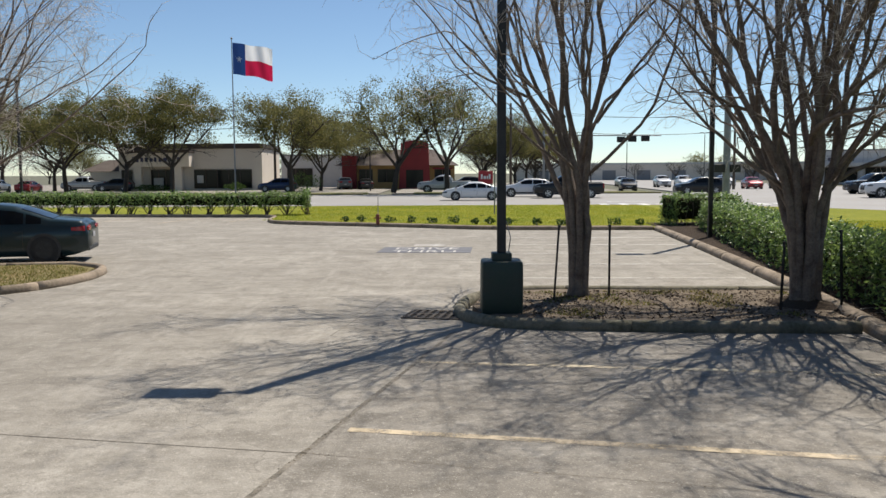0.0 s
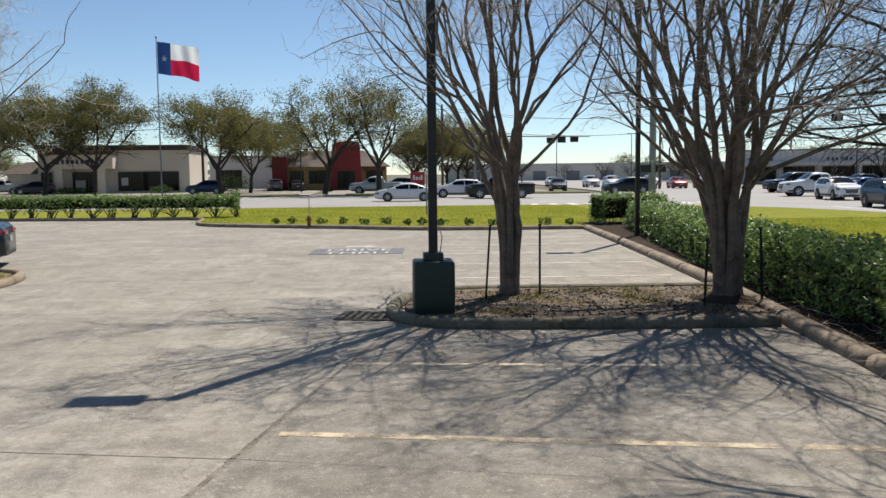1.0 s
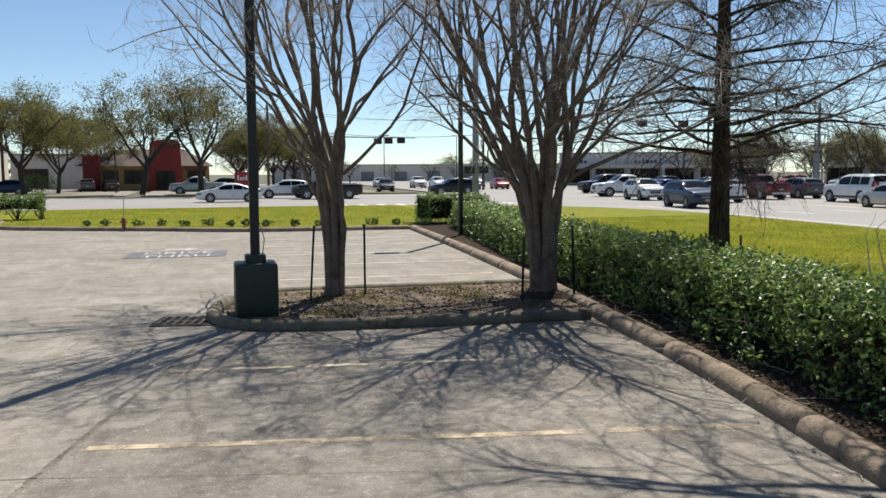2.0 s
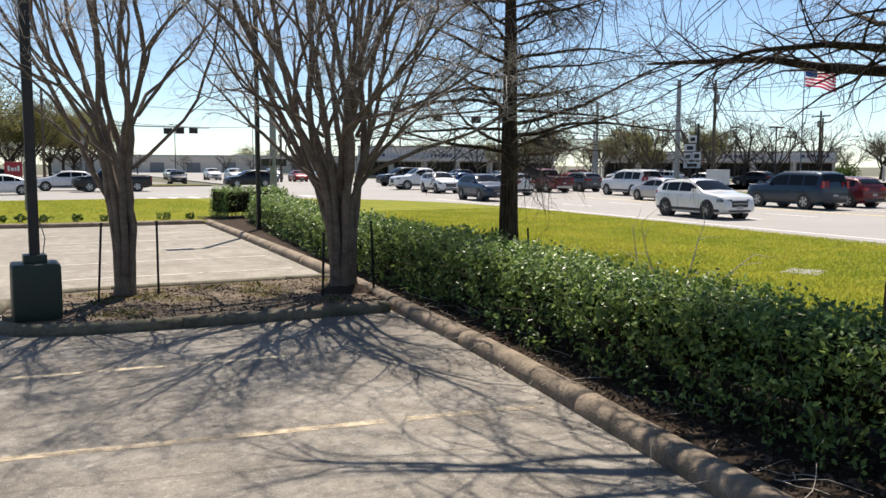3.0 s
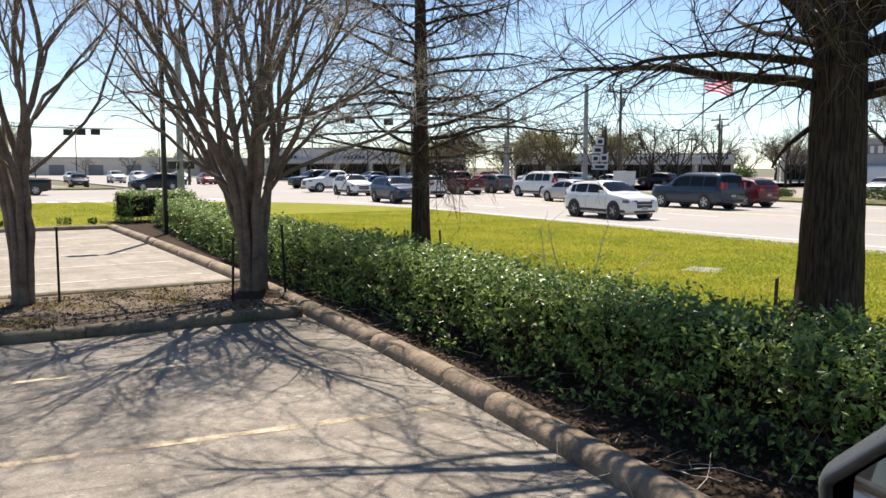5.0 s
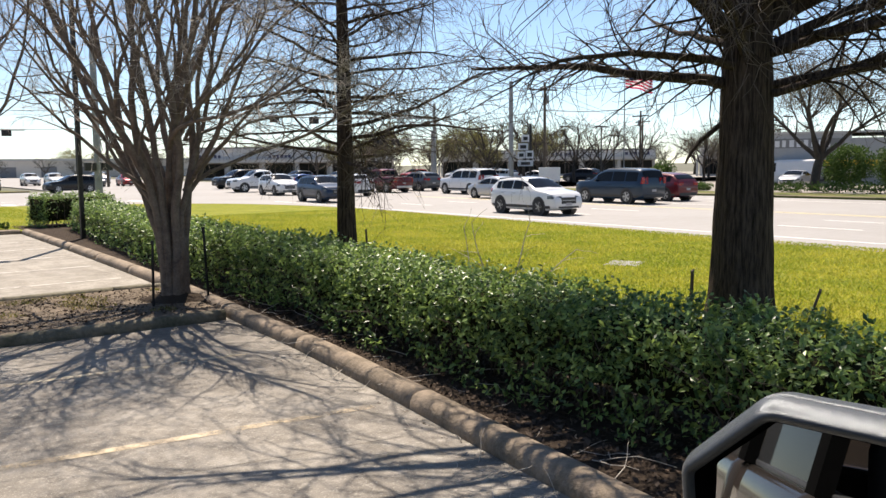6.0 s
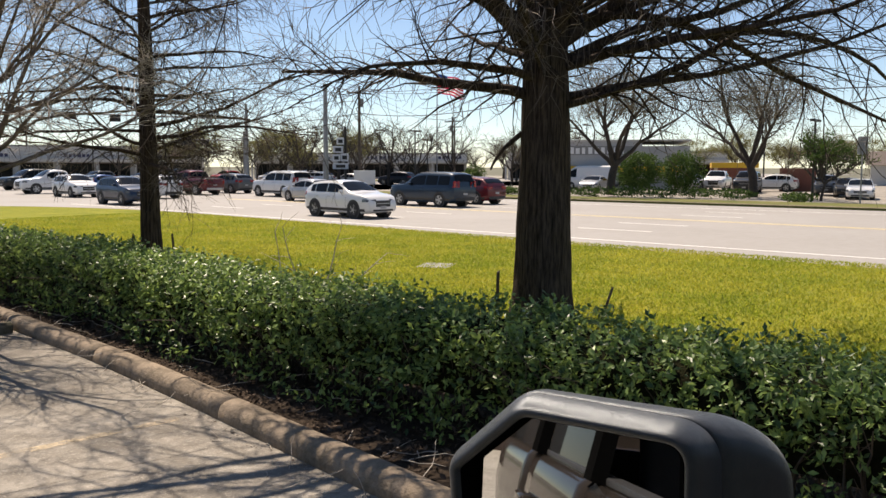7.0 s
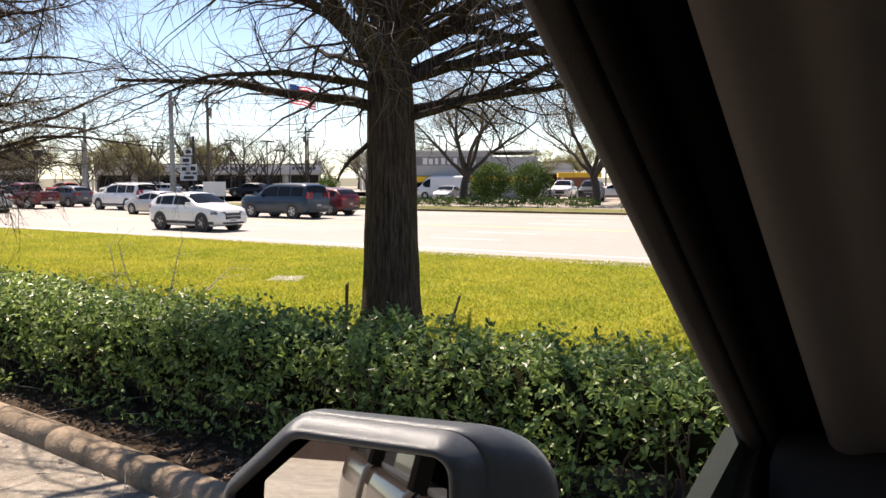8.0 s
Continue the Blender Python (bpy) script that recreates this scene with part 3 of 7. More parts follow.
# ---- trees and hedges ----
class Wood:
    """Collects tapering tubes along branching paths."""

    def __init__(self, seed):
        self.rng, self.v, self.f, self.n, self.tips = random.Random(seed), [], [], 0, []

    def tube(self, pts, radii):
        r0 = max(radii)
        sides = 14 if r0 > 0.12 else 9 if r0 > 0.05 else 6 if r0 > 0.02 else 4 if r0 > 0.008 else 3
        pts = np.array([tuple(p) for p in pts])
        tan = np.gradient(pts, axis=0)
        tan /= np.linalg.norm(tan, axis=1, keepdims=True) + 1e-9
        ref = np.array((0.31, 0.17, 0.93)) if abs(tan[0][2]) < 0.85 else np.array((1.0, 0.1, 0.0))
        u = np.cross(tan, ref)
        u /= np.linalg.norm(u, axis=1, keepdims=True) + 1e-9
        w = np.cross(tan, u)
        a = np.arange(sides) * 2 * np.pi / sides
        ring = u[:, None] * np.cos(a)[None, :, None] + w[:, None] * np.sin(a)[None, :, None]
        self.v.append((pts[:, None] + ring * np.array(radii)[:, None, None]).reshape(-1, 3))
        i, k = np.meshgrid(np.arange(len(pts) - 1), np.arange(sides), indexing="ij")
        j = (k + 1) % sides
        self.f.append(np.stack([i * sides + k, i * sides + j, (i + 1) * sides + j, (i + 1) * sides + k], -1).reshape(-1, 4) + self.n)
        self.n += len(pts) * sides

    def limb(self, start, way, length, r0, r1, steps, bend=0.12, rise=0.0):
        """A wandering path; rise pulls it up (or down, below zero). Returns points, ways and radii."""
        g = self.rng
        p, d = Vector(start), Vector(way).normalized()
        pts, ways, rad = [p.copy()], [d.copy()], [r0]
        for s in range(steps):
            d = (d + Vector((g.gauss(0, bend), g.gauss(0, bend), g.gauss(0, bend) + rise))).normalized()
            p = p + d * (length / steps)
            pts.append(p.copy())
            ways.append(d.copy())
            rad.append(r0 + (r1 - r0) * (s + 1) / steps)
        self.tube(pts, rad)
        return pts, ways, rad

    def mesh(self, name, material, parent, label=""):
        return arrays(name, np.concatenate(self.v), np.concatenate(self.f), material, parent, label, smooth=True)


def swing(g, d, angle, flatten=1.0):
    """A way that leaves d by about angle degrees."""
    side = d.cross(Vector((g.gauss(0, 1), g.gauss(0, 1), g.gauss(0, 1) * flatten)))
    if side.length < 1e-4:
        side = Vector((1, 0, 0))
    a = radians(angle)
    return (d * math.cos(a) + side.normalized() * math.sin(a)).normalized()


def myrtle(name, x, y, seed, height, stems, label, trunk_r=0.07, gather=0.12, z=0.08, split=(0.8, 1.4), tilt=(5, 32), low=6, pull=(0, 0, 0), reach=(2.4, 4.2), low_z=(1.5, 2.8), dense=0.62, stock=0.55, stout=(0.022, 0.038)):
    """A vase: stems bundled at the foot, parting low, straight and fanned out, with arching side branches and pale twigs."""
    top = empty(name, pose(x, y, z), label, "tree", "bare multi-stemmed trees in the lot")
    w, tw = Wood(seed), Wood(seed + 50)
    g = w.rng
    pull = Vector(pull)

    def spray(p, d, ln, r):
        """A thin branch with twigs along it."""
        q, qd, qr = w.limb(p, d, ln, r, r * 0.35, 7, 0.2, 0.01) if r > 0.007 else tw.limb(p, d, ln, r, r * 0.4, 6, 0.24, 0.008)
        for j in range(2, len(q)):
            for e in range(2):
                if g.random() < 0.8:
                    a, ad, ar = tw.limb(q[j], swing(g, qd[j], g.uniform(22, 70)), g.uniform(0.2, 0.6), 0.0034, 0.0016, 5, 0.34, 0.0)
                    if g.random() < 0.6:
                        tw.limb(a[g.randint(2, 4)], swing(g, ad[3], g.uniform(25, 70)), g.uniform(0.12, 0.35), 0.003, 0.0015, 3, 0.25, 0.0)

    def branch(p, d, ln, r, out):
        """A side branch that arches up and bears sprays."""
        q, qd, qr = w.limb(p, d, ln, r, r * 0.38, 9, 0.12, 0.03)
        for j in range(3, 10):
            for e in range(2 if j > 5 else 1):
                if g.random() < dense:
                    spray(q[j], (swing(g, qd[j], g.uniform(22, 55)) + out * 0.1).normalized(), ln * g.uniform(0.22, 0.5), max(0.0046, qr[j] * 0.5))
        spray(q[-1], qd[-1], ln * 0.35, qr[-1])

    for s in range(stems):
        az = 2.399 * s + g.uniform(-0.35, 0.35)
        out = Vector((math.cos(az), math.sin(az), 0))
        start = out * gather * (1.0 if s % 3 else 0.35)
        lean = radians(tilt[0] + (tilt[1] - tilt[0]) * ((s * 0.618 + 0.2) % 1.0))
        fork = g.uniform(*split)
        r = trunk_r * g.uniform(0.75, 1.1)
        n = 9
        pts, rad = [], []
        for i in range(n + 1):
            t = i / n
            zz = fork * t
            off = start * (1 + 0.25 * t) + out * fork * 0.22 * math.tan(lean) * t ** 3 + Vector((noise.noise((seed + s * 3, zz * 1.7, 0)), noise.noise((0, seed + s * 3, zz * 1.7)), 0)) * 0.04 * t
            pts.append(Vector((off.x, off.y, zz)))
            rad.append(r * (1.08 - 0.14 * t) + 0.05 * max(0, 1 - zz / 0.2) ** 2)
        d = (out * math.sin(lean) + Vector((0, 0, math.cos(lean))) + pull * 0.25).normalized()
        ln = (height - fork) * g.uniform(0.85, 1.08)
        m = 16
        r1 = rad[-1]
        way = (pts[-1] - pts[-2]).normalized()
        stem_p, stem_d, stem_r = [], [], []
        for i in range(m):
            way = (way * 0.5 + d * 0.5 + Vector((g.gauss(0, 0.12), g.gauss(0, 0.12), 0))).normalized()
            d = (d + Vector((g.gauss(0, 0.04), g.gauss(0, 0.04), 0.004))).normalized()
            pts.append(pts[-1] + way * ln / m)
            rr = r1 * (1 - 0.86 * ((i + 1) / m) ** 0.8)
            rad.append(rr)
            stem_p.append(pts[-1])
            stem_d.append(way.copy())
            stem_r.append(rr)
        w.tube(pts, rad)
        for i in range(1, m):
            if g.random() < (0.3 if i < 4 else stock):
                h = i / m
                branch(stem_p[i], (swing(g, stem_d[i], g.uniform(16, 38)) + out * 0.12 + pull * 0.15).normalized(), ln * g.uniform(0.24, 0.42) * (1.15 - 0.45 * h), stem_r[i] * g.uniform(0.5, 0.78), out)
        spray(stem_p[-1], stem_d[-1], 0.8, stem_r[-1])
    for k in range(low):
        az = 6.283 * k / low + g.uniform(-0.3, 0.3)
        out = (Vector((math.cos(az), math.sin(az), 0)) + pull * 0.6).normalized()
        zz = g.uniform(*low_z)
        p = out * (gather * 1.1 + 0.05 * zz) + Vector((0, 0, zz))
        branch(p, out + Vector((0, 0, g.uniform(0.5, 1.7))), g.uniform(*reach), g.uniform(*stout), out)
    tagged(w.mesh("trunk", MYRTLE, top), "smooth tan stems forking from one foot")
    tagged(tw.mesh("twigwork", TWIG, top), kind="stuff")
    return top


def cypress(name, x, y, seed, height, radius, first, reach, label, limbs, steep=0.12, big=()):
    top = empty(name, pose(x, y, 0.08), label, "tree", "bare cypress trees on the verge")
    br, tw = Wood(seed), Wood(seed + 60)
    g = br.rng
    # trunk with upright ridges of bark
    na, nz = 72, 90
    v_, f_ = [], []
    axis = lambda t: Vector((0.25 * noise.noise((t * 2.5, seed, 0)) * t, 0.25 * noise.noise((seed, t * 2.5, 4)) * t, t * height))
    for i in range(nz + 1):
        t = (i / nz) ** 1.3
        c = axis(t)
        r = radius * (1 - 0.9 * t ** 0.85) * (1 + 0.14 * max(0, 1 - t * 16) ** 2)
        for k in range(na):
            a = 2 * math.pi * k / na
            q = Vector((math.cos(a) * 7, math.sin(a) * 7, c.z * 1.1))
            ridge = 0.055 * noise.noise(q) + 0.035 * noise.noise(q * 2.3 + Vector((3, 0, 0)))
            ridge += 0.05 * noise.noise(Vector((math.cos(a) * 1.5, math.sin(a) * 1.5, c.z * 0.6)))
            v_.append((c.x + math.cos(a) * r * (1 + ridge), c.y + math.sin(a) * r * (1 + ridge), c.z))
    for i in range(nz):
        for k in range(na):
            j = (k + 1) % na
            f_.append((i * na + k, i * na + j, (i + 1) * na + j, (i + 1) * na + k))
    link("trunk", v_, f_, CYPRESS, top, "straight trunk with stringy furrowed bark", smooth=True)

    def dress(q, qd, qr, ln, many):
        for j in range(2, len(q)):
            for e in range(many):
                d = swing(g, qd[j], g.uniform(30, 75), 0.3)
                d.z = d.z * 0.5 - 0.04
                a, ad, ar = br.limb(q[j - 1].lerp(q[j], g.random()), d, max(0.6, ln * g.uniform(0.15, 0.4) * (1.1 - 0.03 * j)), max(0.0095, min(0.02, qr[j] * 0.4)), 0.004, 6, 0.15, -0.02)
                for m in range(1, 7):
                    for c in range(2):
                        if g.random() < (0.58 if radius > 0.3 else 0.55):
                            tw.limb(a[m], swing(g, ad[m], g.uniform(20, 70), 0.6), g.uniform(0.2, 0.7), 0.005, 0.002, 4, 0.2, -0.08)

    az = g.uniform(0, 6)
    for k in range(limbs):
        t = k / limbs
        h = first + (4.6 * t / 0.7 if t < 0.7 else 4.6 + (height - first - 4.6) * (t - 0.7) / 0.3 * 0.96)
        az += 2.399 + g.uniform(-0.4, 0.4)
        s = (h - first) / (height - first)
        ln = reach * (1 - 0.78 * s) * g.uniform(0.7, 1.1)
        r = radius * (0.17 if radius > 0.3 else 0.2) * (1 - 0.7 * s) * g.uniform(0.7, 1.15)
        c = axis(h / height)
        q, qd, qr = br.limb(c, Vector((math.cos(az), math.sin(az), steep + 0.5 * s)), ln, r, 0.008, 12, 0.09, -0.008)
        dress(q, qd, qr, ln, 2)
    for h, way, ln, r, rise in big:
        q, qd, qr = br.limb(axis(h / height), way, ln, r * 0.85, 0.016, 14, 0.08, rise + 0.004)
        if ln > 1.5:
            dress(q, qd, qr, ln, 2)
    tagged(br.mesh("branchwork", CYPRESS, top), kind="stuff")
    tagged(tw.mesh("twigwork", CYPRESS_TWIG, top), kind="stuff")
    return top


def leaves(rng, centres, size, normals=None, spread=1.0):
    """Folded four-cornered leaves round the given places: arrays of vertices and triangles."""
    n = len(centres)
    d = rng.normal(size=(n, 3))
    if normals is not None:
        d = d * spread + normals
    d /= np.linalg.norm(d, axis=1, keepdims=True)
    t = np.cross(d, rng.normal(size=(n, 3)))
    t /= np.linalg.norm(t, axis=1, keepdims=True)
    s = np.cross(d, t)
    k = (size * rng.uniform(0.6, 1.25, n))[:, None]
    v = np.stack([centres - t * k, centres + s * k * 0.5 + d * k * 0.16, centres + t * k, centres - s * k * 0.5 + d * k * 0.16], 1).reshape(-1, 3)
    b = np.arange(n)[:, None] * 4
    f = np.concatenate([b + np.array((0, 1, 2)), b + np.array((0, 2, 3))], 1).reshape(-1, 3)
    return v, f


def hedge(name, line, half, height, label, near, far, size, seed, bare=0.22):
    """A clipped hedge along a line: stems, an added near-black block for inner shade and a coat of leaves (near and
    far: leaves per metre at its two ends).
    """
    top = empty(name, Matrix(), label, "hedge")
    rng = np.random.default_rng(seed)
    path = lerp_path(line, 0.35)
    n = len(path)
    foot, bare_in = (0.34, 0.42) if bare < 0.4 else (bare + 0.12, bare + 0.25)
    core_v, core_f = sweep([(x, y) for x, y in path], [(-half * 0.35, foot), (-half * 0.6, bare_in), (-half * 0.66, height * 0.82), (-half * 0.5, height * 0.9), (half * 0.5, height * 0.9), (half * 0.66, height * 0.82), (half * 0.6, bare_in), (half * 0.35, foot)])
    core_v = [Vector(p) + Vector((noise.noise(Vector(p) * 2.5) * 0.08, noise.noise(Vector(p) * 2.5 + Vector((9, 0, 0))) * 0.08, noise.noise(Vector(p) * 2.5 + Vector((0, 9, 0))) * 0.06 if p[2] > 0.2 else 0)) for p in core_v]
    link("shade_block", core_v, core_f, HEDGE_INNER_SHADE, top, "added near-black block standing for the shade inside the hedge", smooth=True)
    cs, ns, sz = [], [], []
    wood = Wood(seed)
    for i in range(n - 1):
        a, b = Vector((*path[i], 0)), Vector((*path[i + 1], 0))
        d = (b - a).normalized()
        s = Vector((d.y, -d.x, 0))
        u = i / max(1, n - 2)
        count = int((near + (far - near) * min(1, u * 1.3)) * (b - a).length)
        grow = size * (1 + 0.7 * min(1, u * 1.3)) if near > far else size
        for q in range(count // 7):
            p = a.lerp(b, rng.random())
            side = rng.random()
            # round the clipped outline: two faces and the top
            if side < 0.36:
                o, h, nn = -half, (bare * rng.random() ** 0.5 if bare < 0.4 else bare) + (height - bare) * rng.random() ** (1.0 if bare < 0.4 else 0.8), -s
            elif side < 0.50:
                o, h, nn = half, bare + (height - bare) * rng.random(), s
            else:
                o, h, nn = half * (2 * rng.random() - 1), height, Vector((0, 0, 1))
            bump = 0.09 * noise.noise((p.x * 1.7 + o, p.y * 1.7, h * 1.7)) + 0.09 * noise.noise((p.x * 5 + o * 3, p.y * 5, h * 5))
            deep = -abs(rng.normal(0, 0.1)) + bump + (0.06 * rng.random() ** 4)
            edge = 0.12 * max(0, (h / height - 0.85) / 0.15) ** 2 if side < 0.5 else 0.12 * max(0, (abs(o) / half - 0.8) / 0.2) ** 2
            low = (-0.24 * max(0, 1 - h / 0.75) if side < 0.36 else 0.2 * max(0, 1 - h / 0.45) if side < 0.5 else 0) if bare < 0.4 else 0.25 * max(0, 1 - h / 0.45) if side < 0.5 else 0
            thin = noise.noise((p.x * 3.1, p.y * 3.1, h * 3.1 + seed))
            if bare < 0.4 and side < 0.5 and (h < 0.55 and rng.random() < 0.85 - 1.2 * h or thin < -0.3 - 0.25 * h):
                continue
            base = p + s * o + Vector((0, 0, h)) + nn * (deep - edge - low)
            # a shoot: leaves in a loose whorl along a short stem that points out and up
            shoot = (nn * 0.7 + Vector((rng.normal(0, 0.45), rng.normal(0, 0.45), 0.75))).normalized()
            for e in range(7):
                c = base + shoot * grow * (e - 3.6) * 0.75 + Vector(rng.normal(0, grow * 0.75, 3))
                cs.append(tuple(c))
                ns.append(tuple(nn * 0.35 + shoot * 0.4 + Vector((0, 0, 0.45))))
                sz.append(grow)
        for e in range(7 if bare < 0.4 else (9 if i % 3 == 0 else 0)):
            o = wood.rng.uniform(-0.7, 0.7) * half
            st = a.lerp(b, wood.rng.random()) + s * o
            pp, ww, rr = wood.limb((st.x, st.y, 0.05) if bare < 0.4 else (a.x + wood.rng.gauss(0, 0.06), a.y + wood.rng.gauss(0, 0.06), 0.05), (wood.rng.gauss(0, 0.25 if bare < 0.4 else 0.45), wood.rng.gauss(0, 0.25), 1), height * 0.85, 0.012 if bare < 0.4 else 0.03, 0.004, 5, 0.15, 0.05)
            for m in range(1, 5):
                wood.limb(pp[m], swing(wood.rng, ww[m], 50), 0.4, 0.005, 0.0025, 3, 0.15, 0.06)
    for a, b in ((path[0], path[1]), (path[-1], path[-2])):
        d = Vector((a[0] - b[0], a[1] - b[1], 0)).normalized()
        s = Vector((d.y, -d.x, 0))
        for q in range(int(min(near, far) * 0.8)):
            p = Vector((*a, 0)) + s * half * (2 * rng.random() - 1) * 0.95 + Vector((0, 0, bare * (0.4 if bare < 0.4 else 1.0) + (height - bare * 0.4) * rng.random() * 0.98)) + d * (0.05 - abs(rng.normal(0, 0.07)))
            cs.append(tuple(p))
            ns.append(tuple(d * 0.6 + Vector((0, 0, 0.5))))
            sz.append(sz[-1])
    v, f = leaves(rng, np.array(cs), np.array(sz), np.array(ns), 1.0)
    tagged(arrays("leaves", v, f, HEDGE_LEAF, top, "small glossy dark green leaves"), kind="stuff")
    tagged(wood.mesh("stemwork", HEDGE_STEM, top, "thin grey-brown stems"), kind="stuff")
    return top


hedge("hedge", [(5.3, -5.5), (5.45, -2), (5.6, 0.5), (5.8, 3), (6.12, 6), (6.66, 9), (7.06, 12), (7.38, 15), (8.2, 20), (9.05, 25), (9.95, 30.2)], 0.62, 1.04, "clipped evergreen hedge with glossy dark leaves behind the kerb", 4700, 1500, 0.0275, 3)
hedge("hedge", [(8.75, 32.3), (11.3, 32.6)], 0.85, 1.25, "short taller block of clipped evergreen hedge", 1500, 1500, 0.045, 4)
hedge("hedge", [(-6.8, 41.8), (-12, 42.6), (-17.5, 43.4), (-24, 44.8), (-34, 46.4)], 0.6, 1.15, "low clipped hedge on thin bare stems along the lot", 800, 800, 0.055, 5, bare=0.46)
# unseen run of hedge, added to darken what the car's paint reflects
hedge("hedge", [(3.9, -17), (4.6, -11), (5.28, -5.6)], 0.62, 1.04, "clipped evergreen hedge with glossy dark leaves behind the kerb", 700, 700, 0.05, 6)

myrtle("crape_myrtle", 2.25, 13.75, 11, 8.2, 8, "bare multi-stemmed tree with smooth pale trunk on the mulch island", 0.066, 0.11, split=(1.0, 2.0), tilt=(3, 23), low=9, pull=(-0.28, 0, 0), low_z=(1.9, 3.0), dense=0.62, stock=0.6)
myrtle("crape_myrtle", 5.55, 12.7, 23, 8.6, 13, "broad bare tree with many brown stems on the mulch island", 0.070, 0.165, split=(1.2, 1.9), tilt=(3, 31), low=20, dense=0.78, stock=0.7, stout=(0.028, 0.046))
myrtle("crape_myrtle", -10.4, 17.0, 31, 7.6, 10, "bare spreading tree on the grass island", 0.06, 0.12, tilt=(10, 46), low=18, pull=(0.5, -0.1, -0.1), reach=(3.0, 5.0))
cypress("bald_cypress", 10.8, 15.4, 41, 12.0, 0.235, 2.2, 4.6, "slender bare conifer with dark straight trunk on the verge", 64, 0.1)
cypress("bald_cypress", 9.98, 5.2, 43, 12.5, 0.42, 3.3, 5.0, "large bare cypress with thick dark furrowed trunk on the verge", 46, 0.3,
        ((3.05, (-0.62, 0.75, 0.30), 3.6, 0.10, -0.02), (2.75, (-0.6, 0.78, -0.15), 1.0, 0.055, -0.10), (3.05, (0.55, -0.75, 0.18), 5.5, 0.075, 0.01), (2.95, (0.35, -0.9, 0.10), 5.0, 0.065, 0.02), (3.6, (-0.55, 0.8, 0.75), 5.2, 0.15, -0.01), (3.7, (0.6, -0.6, 0.8), 5.0, 0.15, -0.01), (3.4, (-0.85, -0.2, 0.35), 4.6, 0.10, -0.02), (3.2, (0.8, 0.5, 0.3), 4.5, 0.10, -0.02), (4.2, (0.1, 0.6, 1.0), 5.0, 0.15, -0.01), (3.9, (-0.5, -0.7, 0.5), 4.6, 0.11, -0.02), (4.3, (-0.70, 0.55, 0.54), 7.5, 0.13, -0.004), (4.3, (-0.76, 0.46, 0.51), 7.0, 0.13, -0.004), (4.4, (-0.82, 0.36, 0.45), 6.2, 0.12, -0.004), (4.5, (-0.62, 0.64, 0.58), 8.0, 0.12, -0.004), (4.7, (-0.98, -0.05, 0.34), 6.6, 0.11, -0.01), (5.2, (-0.8, -0.4, 0.35), 6.0, 0.10, -0.01))
        + tuple((4.3 + 0.5 * k, (-0.9, 0.2 + 0.45 * math.sin(k * 2.3), 0.32), 7.1, 0.105, -0.007) for k in range(5))
        + tuple((3.5 + 0.55 * k, (0.62 + 0.1 * math.sin(k * 1.7), -0.72, 0.34 + 0.05 * k), 5.6, 0.085, -0.006) for k in range(6))
        + tuple((3.5 + 0.3 * k, (0.35 + 0.14 * math.sin(k * 2.1), -0.86, 0.30 + 0.04 * k), 6.2, 0.075, -0.012) for k in range(5)))


def oak(name, m, seed, height, spread, label, leafage=5200, trunk=0.3, leaf=0.11, group="evergreen oaks round the lots", foliage=None):
    """A broad oak: short trunk, forked limbs and a crown of small leaf clumps."""
    top = empty(name, m, label, "tree", group)
    w, g = Wood(seed), random.Random(seed)
    tips = []
    pts, ways, rad = w.limb((0, 0, 0), (g.uniform(-0.1, 0.1), g.uniform(-0.1, 0.1), 1), height * 0.26, trunk, trunk * 0.75, 5, 0.06)
    for k in range(6):
        az = k * 1.05 + g.uniform(-0.3, 0.3)
        d = Vector((math.cos(az), math.sin(az), g.uniform(0.7, 1.4)))
        q, qd, qr = w.limb(pts[-1 - (k % 2)], d, spread * g.uniform(0.8, 1.1), trunk * 0.5, 0.05, 8, 0.13, 0.03)
        for j in range(3, 9):
            for e in range(2):
                a, ad, ar = w.limb(q[j], swing(g, qd[j], g.uniform(25, 65)), spread * g.uniform(0.25, 0.5), qr[j] * 0.5, 0.02, 5, 0.18, 0.05)
                tips += a[2:]
                for c in range(2):
                    b, bd, brr = w.limb(a[3], swing(g, ad[3], 45), spread * 0.22, 0.025, 0.01, 4, 0.2, 0.03)
                    tips += b[1:]
    w.mesh("trunk", OAK_BARK, top)
    rng = np.random.default_rng(seed)
    tips = np.array([tuple(t) for t in tips if t.z > height * 0.42])
    half = leafage // 2
    a = tips[rng.integers(0, len(tips), leafage - half)] + rng.normal(0, 0.055 * spread, (leafage - half, 3))
    # loose clumps over a broad dome
    many = max(30, leafage // 200)
    d = rng.normal(size=(many, 3))
    d[:, 2] = np.abs(d[:, 2]) * 1.1 - 0.2
    d /= np.linalg.norm(d, axis=1, keepdims=True)
    far = (rng.random(many) ** 0.33 * (0.82 + 0.22 * np.sin(d[:, 0] * 5 + seed) * np.cos(d[:, 1] * 4)))[:, None]
    clumps = d * far * np.array((spread * 0.74, spread * 0.74, height * 0.37)) + np.array((0, 0, height * 0.60))
    b = clumps[rng.integers(0, many, half)] + rng.normal(0, 0.062 * spread, (half, 3)) * np.array((1, 1, 0.7))
    c = np.concatenate([a, b])
    v, f = leaves(rng, c, np.full(leafage, leaf))
    tagged(arrays("crown", v, f, foliage or OAK_LEAF, top), kind="stuff")
    return top


